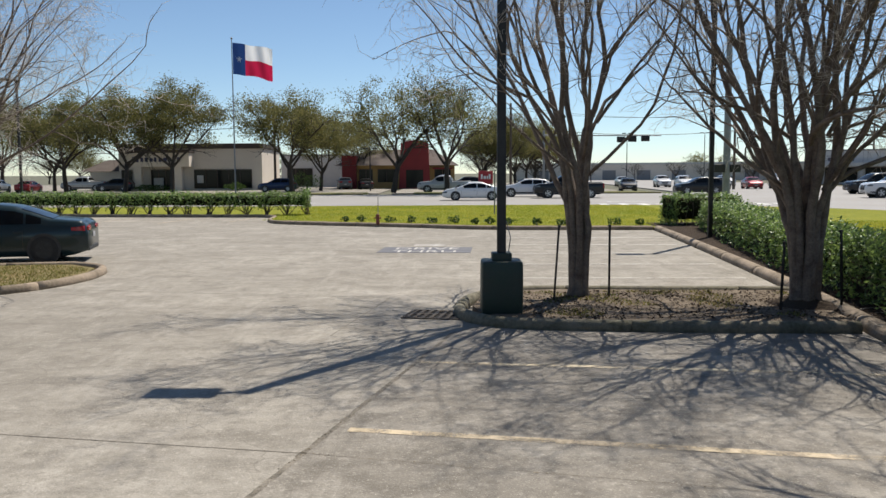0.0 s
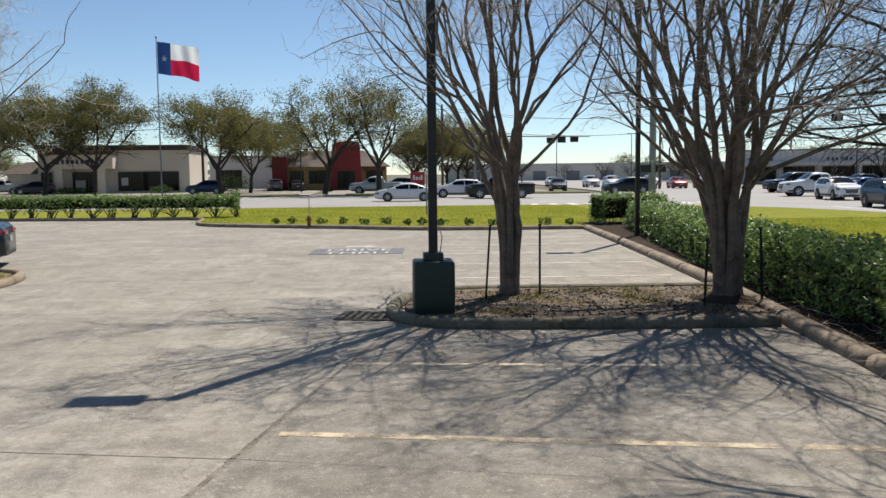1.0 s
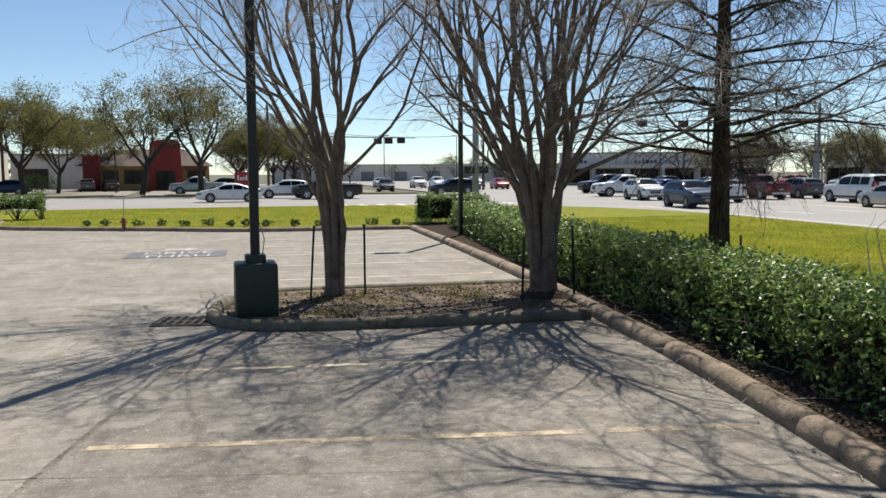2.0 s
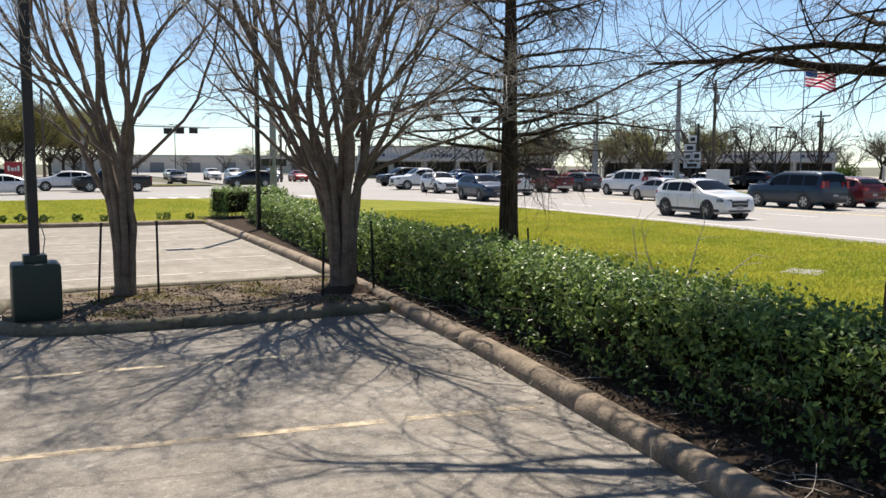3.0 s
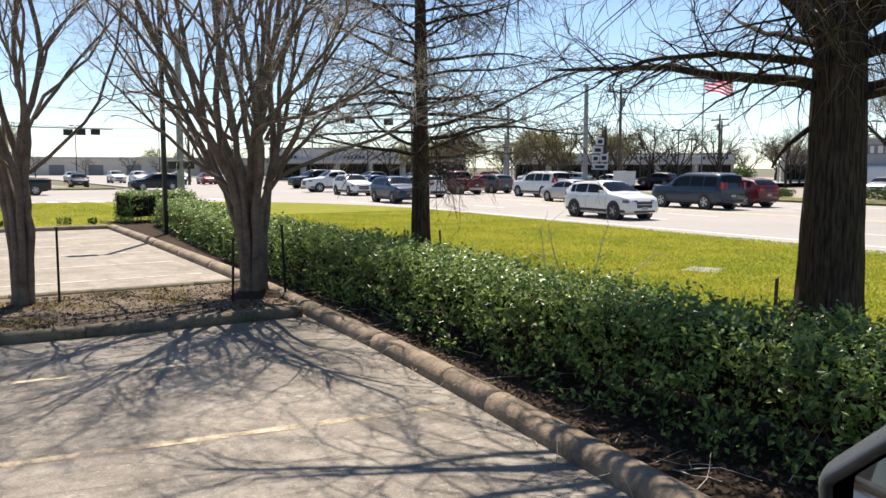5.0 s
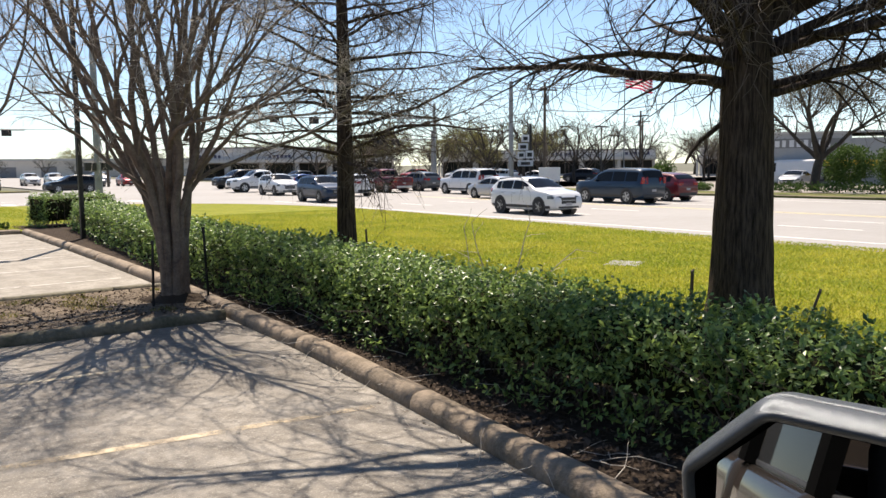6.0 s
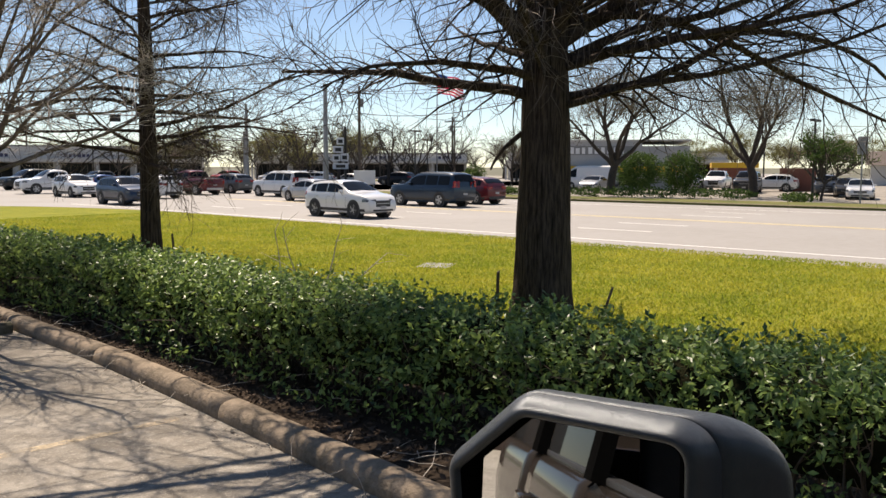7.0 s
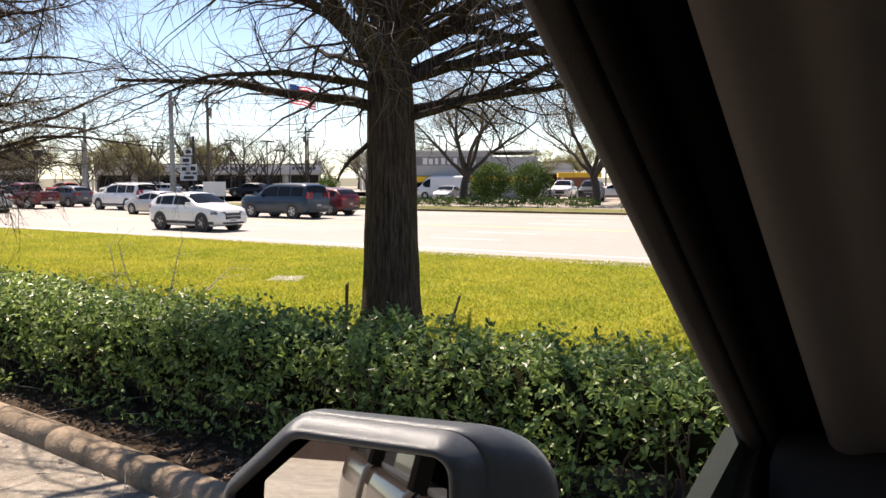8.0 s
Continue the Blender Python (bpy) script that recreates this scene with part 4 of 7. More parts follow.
# ---- things on the lot and the verge ----
def lamp_post(x, y, z, height, label, base=True, arm=(-0.62, -0.02)):
    top = empty("street_lamp", pose(x, y, z), label, "street lamp", "lamp posts of the lot")
    foot = 0.0
    if base:
        bm = boxed(-0.30, 0.30, -0.29, 0.29, 0, 0.79, 0.05)
        bmesh.ops.subdivide_edges(bm, edges=bm.edges[:], cuts=2, use_grid_fill=True)
        for v in bm.verts:
            v.co += Vector((noise.noise(v.co * 4), noise.noise(v.co * 4 + Vector((7, 0, 0))), 0)) * 0.012
        part("base", bm, GREEN_PAINT, top, "square concrete base painted dark green", True)
        part("base_cover", boxed(-0.145, 0.145, -0.145, 0.145, 0.78, 0.90, 0.02), GREEN_PAINT, top)
        foot = 0.78
        wire = rodded((0.1, -0.05, 0.9), (0.13, -0.07, 1.12), 0.008, 0.008, 6)
        rod(wire, (0.13, -0.07, 1.12), (0.07, -0.03, 1.36), 0.008, 0.008, 6)
        part("conduit", wire, GALVA, top, "thin grey conduit loop")
    part("pole", boxed(-0.065, 0.065, -0.065, 0.065, foot, height, 0.012), BLACK_STEEL, top, "square dark steel pole")
    part("arm", rodded((0, 0, height - 0.1), (arm[0] * 0.45, arm[1], height - 0.02), 0.04), BLACK_STEEL, top)
    head = boxed(-0.36, 0.36, -0.19, 0.19, -0.09, 0.09, 0.06)
    for v in head.verts:
        if v.co.z > 0:
            v.co.x *= 0.8
            v.co.y *= 0.75
    hd = part("lamp_head", head, BLACK_STEEL, top, "flat dark lamp head")
    hd.matrix_basis = pose(arm[0], arm[1], height)
    part("lens", boxed(-0.34, 0.34, -0.15, 0.15, -0.105, -0.092), mat("lamp_lens", (0.5, 0.5, 0.48), 0.3), hd, "clear flat lens")
    return top


lamp_post(0.86, 12.22, 0.08, 8.15, "black lamp post on a green concrete base at the island's end")
lamp_post(8.3, 25.85, 0.08, 8.1, "black lamp post rising out of the hedge", base=False)
lamp_post(-25.2, 50.0, 0.1, 7.7, "dark lamp post beyond the hedge", base=False)


def stake(x, y, height, tilt, turn, label, wide=0.035):
    top = empty("stake", pose(x, y, 0.07, tilt, 0, turn), label, "stake", "tree stakes")
    bm = boxed(-wide / 2, wide / 2, -0.005, 0.005, 0, height)
    box(bm, -0.005, 0.005, -0.005, wide * 0.8, 0, height)
    part("post", bm, BLACK_STEEL, top)
    part("cap", boxed(-wide * 0.6, wide * 0.6, -0.012, wide * 0.85, height - 0.03, height + 0.004, 0.004), BLACK_STEEL, top)
    return top


for x, y, h, tilt, turn in ((1.78, 13.2, 1.24, 3.5, 80), (2.72, 13.55, 1.22, 0, 10), (4.98, 12.15, 1.05, 1.5, 40), (5.95, 12.3, 1.2, -3, 20)):
    stake(x, y, h, tilt, turn, "black steel tree stake in the mulch beside a trunk")


def wood_stake(x, y, height, tilt, turn, label):
    """A split wooden stake with a ragged top."""
    top = empty("stake", pose(x, y, 0.07, tilt, 0, turn), label, "stake", "tree stakes")
    bm = boxed(-0.022, 0.022, -0.016, 0.016, 0, height, 0.004)
    for q in bm.verts:
        if q.co.z > height * 0.5:
            q.co.z += 0.04 * noise.noise((q.co.x * 60, q.co.y * 60, x)) + 0.5 * q.co.x
            q.co.x *= 0.8
    part("post", bm, WOOD_POLE, top)
    return top


for x, y, h, tilt, turn in ((9.62, 5.72, 0.76, 2, 0), (10.1, 4.42, 0.62, 17, 27), (10.5, 15.7, 0.72, 4, 30), (11.1, 15.0, 0.72, -5, 10)):
    wood_stake(x, y, h, tilt, turn, "short dark wooden tree stake beside a cypress trunk")

# storm drain
drain = empty("drain_grate", pose(-0.12, 12.5, 0.0, 0, 0, -12), "rusty cast iron storm drain grate set in concrete", "drain")
# no hollow here: a flat near-black plate gives the shade below the bars
part("pit", boxed(-0.40, 0.40, -0.36, 0.36, -0.02, 0.004), mat("pit_shade", (0.012, 0.011, 0.01), 1.0), drain, "near-black plate standing for the shaded hollow under the bars")
fr = boxed(-0.44, 0.44, 0.33, 0.38, 0.0, 0.016)
box(fr, -0.44, 0.44, -0.38, -0.33, 0.0, 0.016), box(fr, -0.44, -0.40, -0.33, 0.33, 0.0, 0.016), box(fr, 0.40, 0.44, -0.33, 0.33, 0.0, 0.016)
part("frame", fr, IRON, drain)
for k in range(7):
    part("bar", boxed(-0.36 + k * 0.12 - 0.028, -0.36 + k * 0.12 + 0.028, -0.33, 0.33, 0.004, 0.02, 0.004), IRON, drain)
part("cross_bar", boxed(-0.40, 0.40, -0.025, 0.025, 0.004, 0.018), IRON, drain)

# painted patch with an arrow and two words
patch = empty("pavement_marking", pose(-0.43, 23.9, 0.005, 0, 0, -4), "grey painted patch with worn white arrow and words", "road marking", kind="structure")
part("patch", boxed(-1.18, 1.18, -0.95, 0.1, 0, 0.004), LOGO_GREY, patch)
bm = bmesh.new()
for pts in (((-0.45, 0.62), (0.1, 0.62), (0.1, 0.74), (0.5, 0.52), (0.1, 0.3), (0.1, 0.42), (-0.45, 0.42)),):
    bm.faces.new([bm.verts.new((x, y, 0.005)) for x, y in pts])
part("arrow", bm, MARK_PAINT, patch, "worn white arrow")
for word, y in (("DRIVE", -0.35), ("THRU", -0.9)):
    cu = bpy.data.curves.new("word", "FONT")
    cu.body, cu.size, cu.align_x, cu.extrude = word, 0.55, "CENTER", 0.001
    tmp = bpy.data.objects.new("word", cu)
    scene.collection.objects.link(tmp)
    bpy.context.view_layer.update()
    me = bpy.data.meshes.new_from_object(tmp.evaluated_get(bpy.context.evaluated_depsgraph_get()))
    bpy.data.objects.remove(tmp)
    me.materials.clear()
    me.materials.append(MARK_PAINT)
    ob = new("word", me)
    ob.parent = patch
    ob.matrix_basis = Matrix.Translation((0, y, 0.006)) @ Matrix.Diagonal((1.15, 0.9, 1, 1))
    tagged(ob, "white painted word " + word)

patch.scale = (1.08, 1.6, 1)

# cover plate in the verge
PALE_COVER = mat("cover_concrete", (0.33, 0.325, 0.30), 0.9, tint=(0.20, 0.195, 0.17), big=4, fine=30, mix=0.5, bump=0.3)
cover = empty("utility_cover", pose(14.55, 10.47, 0.10, 0, 0, 25), "flat grey utility cover in the lawn", "utility cover")
part("lid", boxed(-0.4, 0.4, -0.3, 0.3, 0, 0.016, 0.005), PALE_COVER, cover)
part("rim", boxed(-0.46, 0.46, -0.36, 0.36, -0.02, 0.008, 0.004), PALE_COVER, cover)

# hydrant, marker posts and young shrubs along the far lawn
hyd = empty("fire_hydrant", pose(-2.62, 33.5, 0.1), "small rust-red hydrant on the lawn", "hydrant")
RED_PAINT = mat("red_paint", (0.20, 0.05, 0.03), 0.6, tint=(0.12, 0.035, 0.022), big=5, fine=30, mix=0.5)
part("barrel", rodded((0, 0, 0), (0, 0, 0.5), 0.09, 0.085, 14), RED_PAINT, hyd)
bm = bmesh.new()
bmesh.ops.create_uvsphere(bm, u_segments=14, v_segments=8, radius=0.1, matrix=Matrix.Translation((0, 0, 0.5)))
part("bonnet", bm, RED_PAINT, hyd, smooth=True)
part("nozzle", rodded((-0.17, 0, 0.36), (0.17, 0, 0.36), 0.045), RED_PAINT, hyd)
part("pole", rodded((0.02, 0.05, 0.5), (0.02, 0.05, 1.55), 0.018), GALVA, hyd, "thin marker rod")
hyd.scale = (0.8, 0.8, 0.72)


def tuft(name, x, y, seed, r, h, label, count=150, leaf=0.05, group="young shrubs along the lawn", material=None):
    top = empty(name, pose(x, y, 0.09 if y < 60 and x < 30 else 0.0), label, "shrub", group)
    rng = np.random.default_rng(seed)
    w = Wood(seed)
    for k in range(6):
        w.limb((0, 0, 0), (w.rng.gauss(0, 0.5), w.rng.gauss(0, 0.5), 1), h * 0.9, 0.008, 0.003, 4, 0.15)
    tagged(w.mesh("stemwork", TWIG, top), kind="stuff")
    d = rng.normal(size=(count, 3))
    d /= np.linalg.norm(d, axis=1, keepdims=True)
    c = d * (rng.uniform(0.3, 1, count) ** 0.5)[:, None] * np.array((r, r, h / 2)) * (1 + 0.25 * np.sin(d[:, :1] * 5 + seed)) + np.array((0, 0, h * 0.55))
    v, f = leaves(rng, c, np.full(count, leaf))
    tagged(arrays("foliage", v, f, material or SHRUB_LEAF, top), kind="stuff")
    return top


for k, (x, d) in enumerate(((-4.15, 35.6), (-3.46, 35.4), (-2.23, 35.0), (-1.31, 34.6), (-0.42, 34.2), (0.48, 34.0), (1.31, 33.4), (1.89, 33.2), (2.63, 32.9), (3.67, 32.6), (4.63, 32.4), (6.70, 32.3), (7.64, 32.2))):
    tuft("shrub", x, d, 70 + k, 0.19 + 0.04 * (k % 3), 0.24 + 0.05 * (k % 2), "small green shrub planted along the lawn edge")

# thin sapling behind the hedge
sap = empty("sapling", pose(7.62, 7.35, 0.08), "thin bare pale sapling behind the hedge", "sapling")
w = Wood(91)
for way, ln in (((0.0, 0.16, 1), 1.45), ((-0.15, 0.35, 1), 1.5), ((0.12, -0.22, 1.1), 1.5), ((0.3, -0.55, 1), 1.55)):
    p, d, r = w.limb((0, 0, 0), way, ln, 0.019, 0.005, 7, 0.1, 0.02)
    for m in range(3, 8):
        w.limb(p[m], swing(w.rng, d[m], 50), 0.28, 0.005, 0.002, 3, 0.15)
w.mesh("stem", mat("pale_twig", (0.58, 0.53, 0.45), 0.8, tint=(0.28, 0.22, 0.16), big=3, fine=20, mix=0.5), sap)

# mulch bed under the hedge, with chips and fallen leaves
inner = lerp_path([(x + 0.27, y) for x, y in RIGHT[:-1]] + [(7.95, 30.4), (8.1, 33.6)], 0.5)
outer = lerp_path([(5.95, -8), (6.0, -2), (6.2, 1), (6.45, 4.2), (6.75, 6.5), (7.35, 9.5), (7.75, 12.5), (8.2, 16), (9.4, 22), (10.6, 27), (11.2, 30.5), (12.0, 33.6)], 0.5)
slab("hedge_bed", inner + outer[::-1], 0.02, 0.112, MULCH, "strip of dark mulch, deepened for hedge shade, and dead leaves between kerb and hedge", "planting bed")
rng = np.random.default_rng(17)
c = []
for k in range(15000):
    y = rng.uniform(-4, 14) if k < 12000 else rng.uniform(11.4, 14.2)
    if k < 12000:
        x0 = np.interp(y, [q[1] for q in RIGHT], [q[0] for q in RIGHT]) + 0.2
        c.append((x0 + rng.random() ** 0.8 * 1.5, y, 0.115 + rng.random() * 0.02))
    else:
        c.append((rng.uniform(1.1, 5.9), y, 0.105 + rng.random() * 0.02))
v, f = leaves(rng, np.array(c), rng.uniform(0.015, 0.04, len(c)), np.tile((0, 0, 1.0), (len(c), 1)), 0.45)
litter = arrays("leaf_litter", v, f, CHIP)
tagged(litter, "brown wood chips and fallen leaves on the beds", "leaf litter", kind="stuff")
c = []
for k in range(90):
    y = rng.uniform(1.5, 10.5)
    x0 = np.interp(y, [q[1] for q in RIGHT], [q[0] for q in RIGHT])
    c.append((x0 - 0.02 - abs(rng.normal(0, 0.09)), y, 0.007))
v, f = leaves(rng, np.array(c), rng.uniform(0.008, 0.02, len(c)), np.tile((0, 0, 1.0), (len(c), 1)), 0.15)
tagged(arrays("leaf_litter", v, f, CHIP), "dry leaves blown against the kerb", "leaf litter", kind="stuff")
w = Wood(97)
for k in range(26):
    y = w.rng.uniform(2, 9.5)
    x = float(np.interp(y, [q[1] for q in RIGHT], [q[0] for q in RIGHT])) - abs(w.rng.gauss(0, 0.25)) - 0.05
    w.limb((x, y, 0.012), (w.rng.gauss(0, 1), w.rng.gauss(0, 1), 0.02), w.rng.uniform(0.1, 0.45), 0.005, 0.002, 4, 0.15, 0.0)
tagged(w.mesh("fallen_twigs", TWIG, None), "dry twigs fallen beside the kerb", "twigs", kind="stuff")
w = Wood(93)
for k in range(70):
    y = w.rng.uniform(-2, 13)
    x = float(np.interp(y, [q[1] for q in RIGHT], [q[0] for q in RIGHT])) + w.rng.uniform(0.2, 1.0)
    w.limb((x, y, 0.125), (w.rng.gauss(0, 1), w.rng.gauss(0, 1), 0.1), w.rng.uniform(0.2, 0.7), 0.005, 0.002, 4, 0.2, -0.02)
for k in range(26):
    y = w.rng.uniform(2, 10)
    x = float(np.interp(y, [q[1] for q in RIGHT], [q[0] for q in RIGHT])) - abs(w.rng.gauss(0, 0.25)) - 0.03
    w.limb((x, y, 0.012), (w.rng.gauss(0, 1), w.rng.gauss(0, 1), 0.0), w.rng.uniform(0.1, 0.4), 0.004, 0.002, 4, 0.25, 0)
tagged(w.mesh("fallen_twigs", TWIG, None), "dry fallen twigs along the kerb", "twigs", kind="stuff")

# thin grass on the islands and blades on the near verge
def blades(name, places, height, label, seed, material=None):
    rng = np.random.default_rng(seed)
    n = len(places)
    a = rng.uniform(0, 2 * np.pi, n)
    wide = rng.uniform(0.007, 0.016, n)[:, None]
    side = np.stack([np.cos(a), np.sin(a), np.zeros(n)], 1) * wide
    tip = np.stack([rng.normal(0, 0.6, n), rng.normal(0, 0.6, n), np.ones(n)], 1) * (height * rng.uniform(0.5, 1.2, n))[:, None]
    v = np.stack([places - side, places + side, places + tip], 1).reshape(-1, 3)
    ob = arrays(name, v, np.arange(3 * n).reshape(-1, 3), material or BLADE)
    return tagged(ob, label, "grass", kind="stuff")


n = 230000
y = rng.uniform(-3, 34, n * 2)
x0 = np.interp(y, [-8, -2, 1, 4.2, 6.5, 9.5, 12.5, 16, 22, 27, 30.5, 36], [5.95, 6.0, 6.2, 6.45, 6.75, 7.35, 7.75, 8.2, 9.4, 10.6, 10.9, 11])
x1 = np.interp(y, [-20, 2.7, 12, 21, 33, 39], [18.6, 20.8, 21.7, 22.8, 24.1, 23.9])
x = x0 + (x1 - x0) * rng.random(n * 2) ** 1.2
keep = rng.random(n * 2) < np.clip(1.25 - np.hypot(x, y) / 40, 0.15, 1)
p = np.stack([x, y, np.full(n * 2, 0.097)], 1)[keep]
blades("grass", p, 0.05, "short yellow-green mown grass on the verge", 5)
y = rng.uniform(32, 52.5, 60000)
x = rng.uniform(-8, 12, 60000)
edge = np.interp(x, [q[0] for q in FAR[5::-1]] + [7.9, 12], [q[1] for q in FAR[5::-1]] + [30.8, 30.8]) + 1.0
lawn_end = np.interp(x, [-8, 7.5, 13.5], [52.8, 52.8, 51.6])
p = np.stack([x, y, np.full(60000, 0.097)], 1)[(y > edge) & (y < lawn_end) & ~((np.abs(x - 9.6) < 0.9) & (y < 34.6))]
blades("grass", p, 0.06, "short yellow-green mown grass beside the street", 8)
p = np.stack([rng.uniform(0.45, 5.8, 9000), rng.uniform(11.5, 14.2, 9000), np.full(9000, 0.098)], 1)
thin = np.array([noise.noise((a * 1.3, b * 1.3, 2.0)) for a, b, _ in p]) + 0.25 * (p[:, 1] > 12.6) > 0.3
nose = (p[:, 0] > 1.9) | (((p[:, 0] - 1.9) / 1.3) ** 2 + ((p[:, 1] - 12.95) / 1.25) ** 2 < 1)
blades("grass", p[thin & nose], 0.05, "thin patchy grass on the mulch island", 6, DRY_BLADE)
p = np.stack([rng.uniform(-15, -7.6, 9000), rng.uniform(15.1, 19.3, 9000), np.full(9000, 0.098)], 1)
within = np.where(p[:, 0] > -9.4, ((p[:, 0] + 9.4) / 1.95) ** 2 + ((p[:, 1] - 16.85) / 2.1) ** 2 < 1, p[:, 1] < 18.9 + 0.24 * (p[:, 0] + 9.4))
blades("grass", p[within], 0.05, "thin yellow-green grass on the island", 7, DRY_BLADE)


def mound(x, y, r, h, seed, label):
    """A low uneven heap of dark mulch round a trunk."""
    v, f, na, nr = [(0, 0, h)], [], 28, 7
    for i in range(1, nr + 1):
        for k in range(na):
            a, q = 2 * math.pi * k / na, i / nr
            rr = r * q * (1 + 0.22 * noise.noise((math.cos(a) * 1.5, math.sin(a) * 1.5, seed)))
            v.append((math.cos(a) * rr, math.sin(a) * rr, h * (1 - q) ** 1.3 + 0.02 * noise.noise((rr * math.cos(a) * 9, rr * math.sin(a) * 9, seed)) * (1 - q) - 0.01 * q))
    for k in range(na):
        j = (k + 1) % na
        f.append((0, 1 + k, 1 + j))
        for i in range(nr - 1):
            f.append((1 + i * na + k, 1 + (i + 1) * na + k, 1 + (i + 1) * na + j, 1 + i * na + j))
    ob = link("mulch_mound", v, f, DARK_MULCH, smooth=True)
    ob.matrix_basis = pose(x, y, 0.11)
    return tagged(ob, label, "mulch")


DARK_MULCH = mat("dark_mulch", (0.05, 0.038, 0.028), 0.98, tint=(0.07, 0.053, 0.038), big=6, fine=50, mix=0.5, bump=1.0, bump_scale=45, spec=0.1)
mound(5.55, 12.7, 0.62, 0.16, 3, "dark mulch heaped round a tree's foot")
mound(2.25, 13.75, 0.36, 0.05, 5, "dark mulch heaped round a tree's foot")


# ---- the tall car from whose window the camera looks ----
PAINT = mat("grey_metallic_paint", (0.020, 0.017, 0.015), 0.08, 0.0, tint=(0.030, 0.026, 0.023), big=1.5, fine=300, mix=0.4, spec=0.05)
CAB_TRIM = mat("cab_trim", (0.05, 0.042, 0.036), 0.85, tint=(0.036, 0.03, 0.026), big=4, fine=250, mix=0.5, bump=0.2, bump_scale=600)
SEAT_CLOTH = mat("seat_cloth", (0.022, 0.020, 0.019), 0.95, tint=(0.032, 0.029, 0.027), big=6, fine=200, mix=0.5)
CAB_SHADE = mat("cab_shade", (0.005, 0.0047, 0.0045), 0.95, tint=(0.008, 0.0075, 0.007), big=5, fine=200, mix=0.5)
# near-black without gloss; on the strip beside the pillar it stands for shade
DEAD_BLACK = mat("dead_black", (0.004, 0.004, 0.004), 1.0, spec=0.0)
HOUSING = mat("mirror_plastic", (0.008, 0.011, 0.014), 0.37, tint=(0.034, 0.039, 0.044), big=60, fine=400, mix=0.5, bump=0.24, bump_scale=700, spec=0.9)
HOUSING.node_tree.nodes["Principled BSDF"].inputs["Specular Tint"].default_value = (0.84, 0.93, 1.0, 1)
HOUSING.node_tree.nodes["Principled BSDF"].inputs["Sheen Weight"].default_value = 0.12
SAIL = mat("sail_plastic", (0.026, 0.033, 0.033), 0.7, tint=(0.036, 0.043, 0.043), big=8, fine=200, mix=0.5, spec=0.01)
CHROME = mat("chrome", (0.75, 0.75, 0.76), 0.08, 1.0)
MIRROR = mat("mirror_glass", (0.82, 0.84, 0.85), 0.012, 1.0)
SIDE_GLASS = mat("tinted_side_glass", (0.02, 0.021, 0.022), 0.05, spec=0.015)
PILLAR_TRIM = mat("pale_cab_trim", (0.68, 0.61, 0.54), 0.85, tint=(0.58, 0.51, 0.45), big=4, fine=250, mix=0.5, bump=0.2, bump_scale=600)

TINTED = mat("tinted_clear_glass", (0.45, 0.48, 0.46), 0.0)
TINTED.node_tree.nodes["Principled BSDF"].inputs["Transmission Weight"].default_value = 1.0
BROWN_TRIM_CAB = mat("brown_cab_trim", (0.070, 0.060, 0.053), 0.85, tint=(0.052, 0.044, 0.039), big=4, fine=250, mix=0.5, bump=0.2, bump_scale=600)
CAB_SEAL = mat("cab_seal", (0.007, 0.006, 0.0055), 0.9, tint=(0.010, 0.009, 0.008), big=8, fine=300, mix=0.5, spec=0.2)
CLEAR = mat("clear_glass", (0.9, 0.95, 0.93), 0.0)
CLEAR.node_tree.nodes["Principled BSDF"].inputs["Transmission Weight"].default_value = 1.0

truck = empty("suv", pose(0, 0, 0, 0, 0, -12.83), "large grey sport utility with black mirror and open driver's window", "car")


def ring_loft(rings, closed_ends=True):
    n = len(rings[0])
    v = [p for r in rings for p in r]
    f = []
    for i in range(len(rings) - 1):
        for k in range(n):
            j = (k + 1) % n
            f.append((i * n + k, i * n + j, (i + 1) * n + j, (i + 1) * n + k))
    if closed_ends:
        f += [tuple(range(n))[::-1], tuple(range(len(v) - n, len(v)))]
    return v, f


# the door mirror: a bezel, a housing that runs forward and inward, an arm, the glass
PANE_TILT, PANE_TURN = -8.4, -2.3
M_AT, M_U, M_N = Vector((0.943, 0.361, 1.941)), Vector((0.456, -0.890, 0)), Vector((-0.890, -0.456, 0))
BEZEL = [(-0.088, -0.34, 0.03), (-0.107, -0.10, 0.035), (0.002, 0.002, 0.05), (0.246, -0.016, 0.05), (0.252, -0.34, 0.04)]
BACK = [(-0.06, -0.33, 0.03), (-0.088, -0.112, 0.04), (-0.002, -0.008, 0.06), (0.385, -0.018, 0.12), (0.41, -0.335, 0.05)]
MIRROR_LOCAL = Matrix(((M_U.x, 0, M_N.x, M_AT.x), (M_U.y, 0, M_N.y, M_AT.y), (0, 1, 0, M_AT.z), (0, 0, 0, 1)))


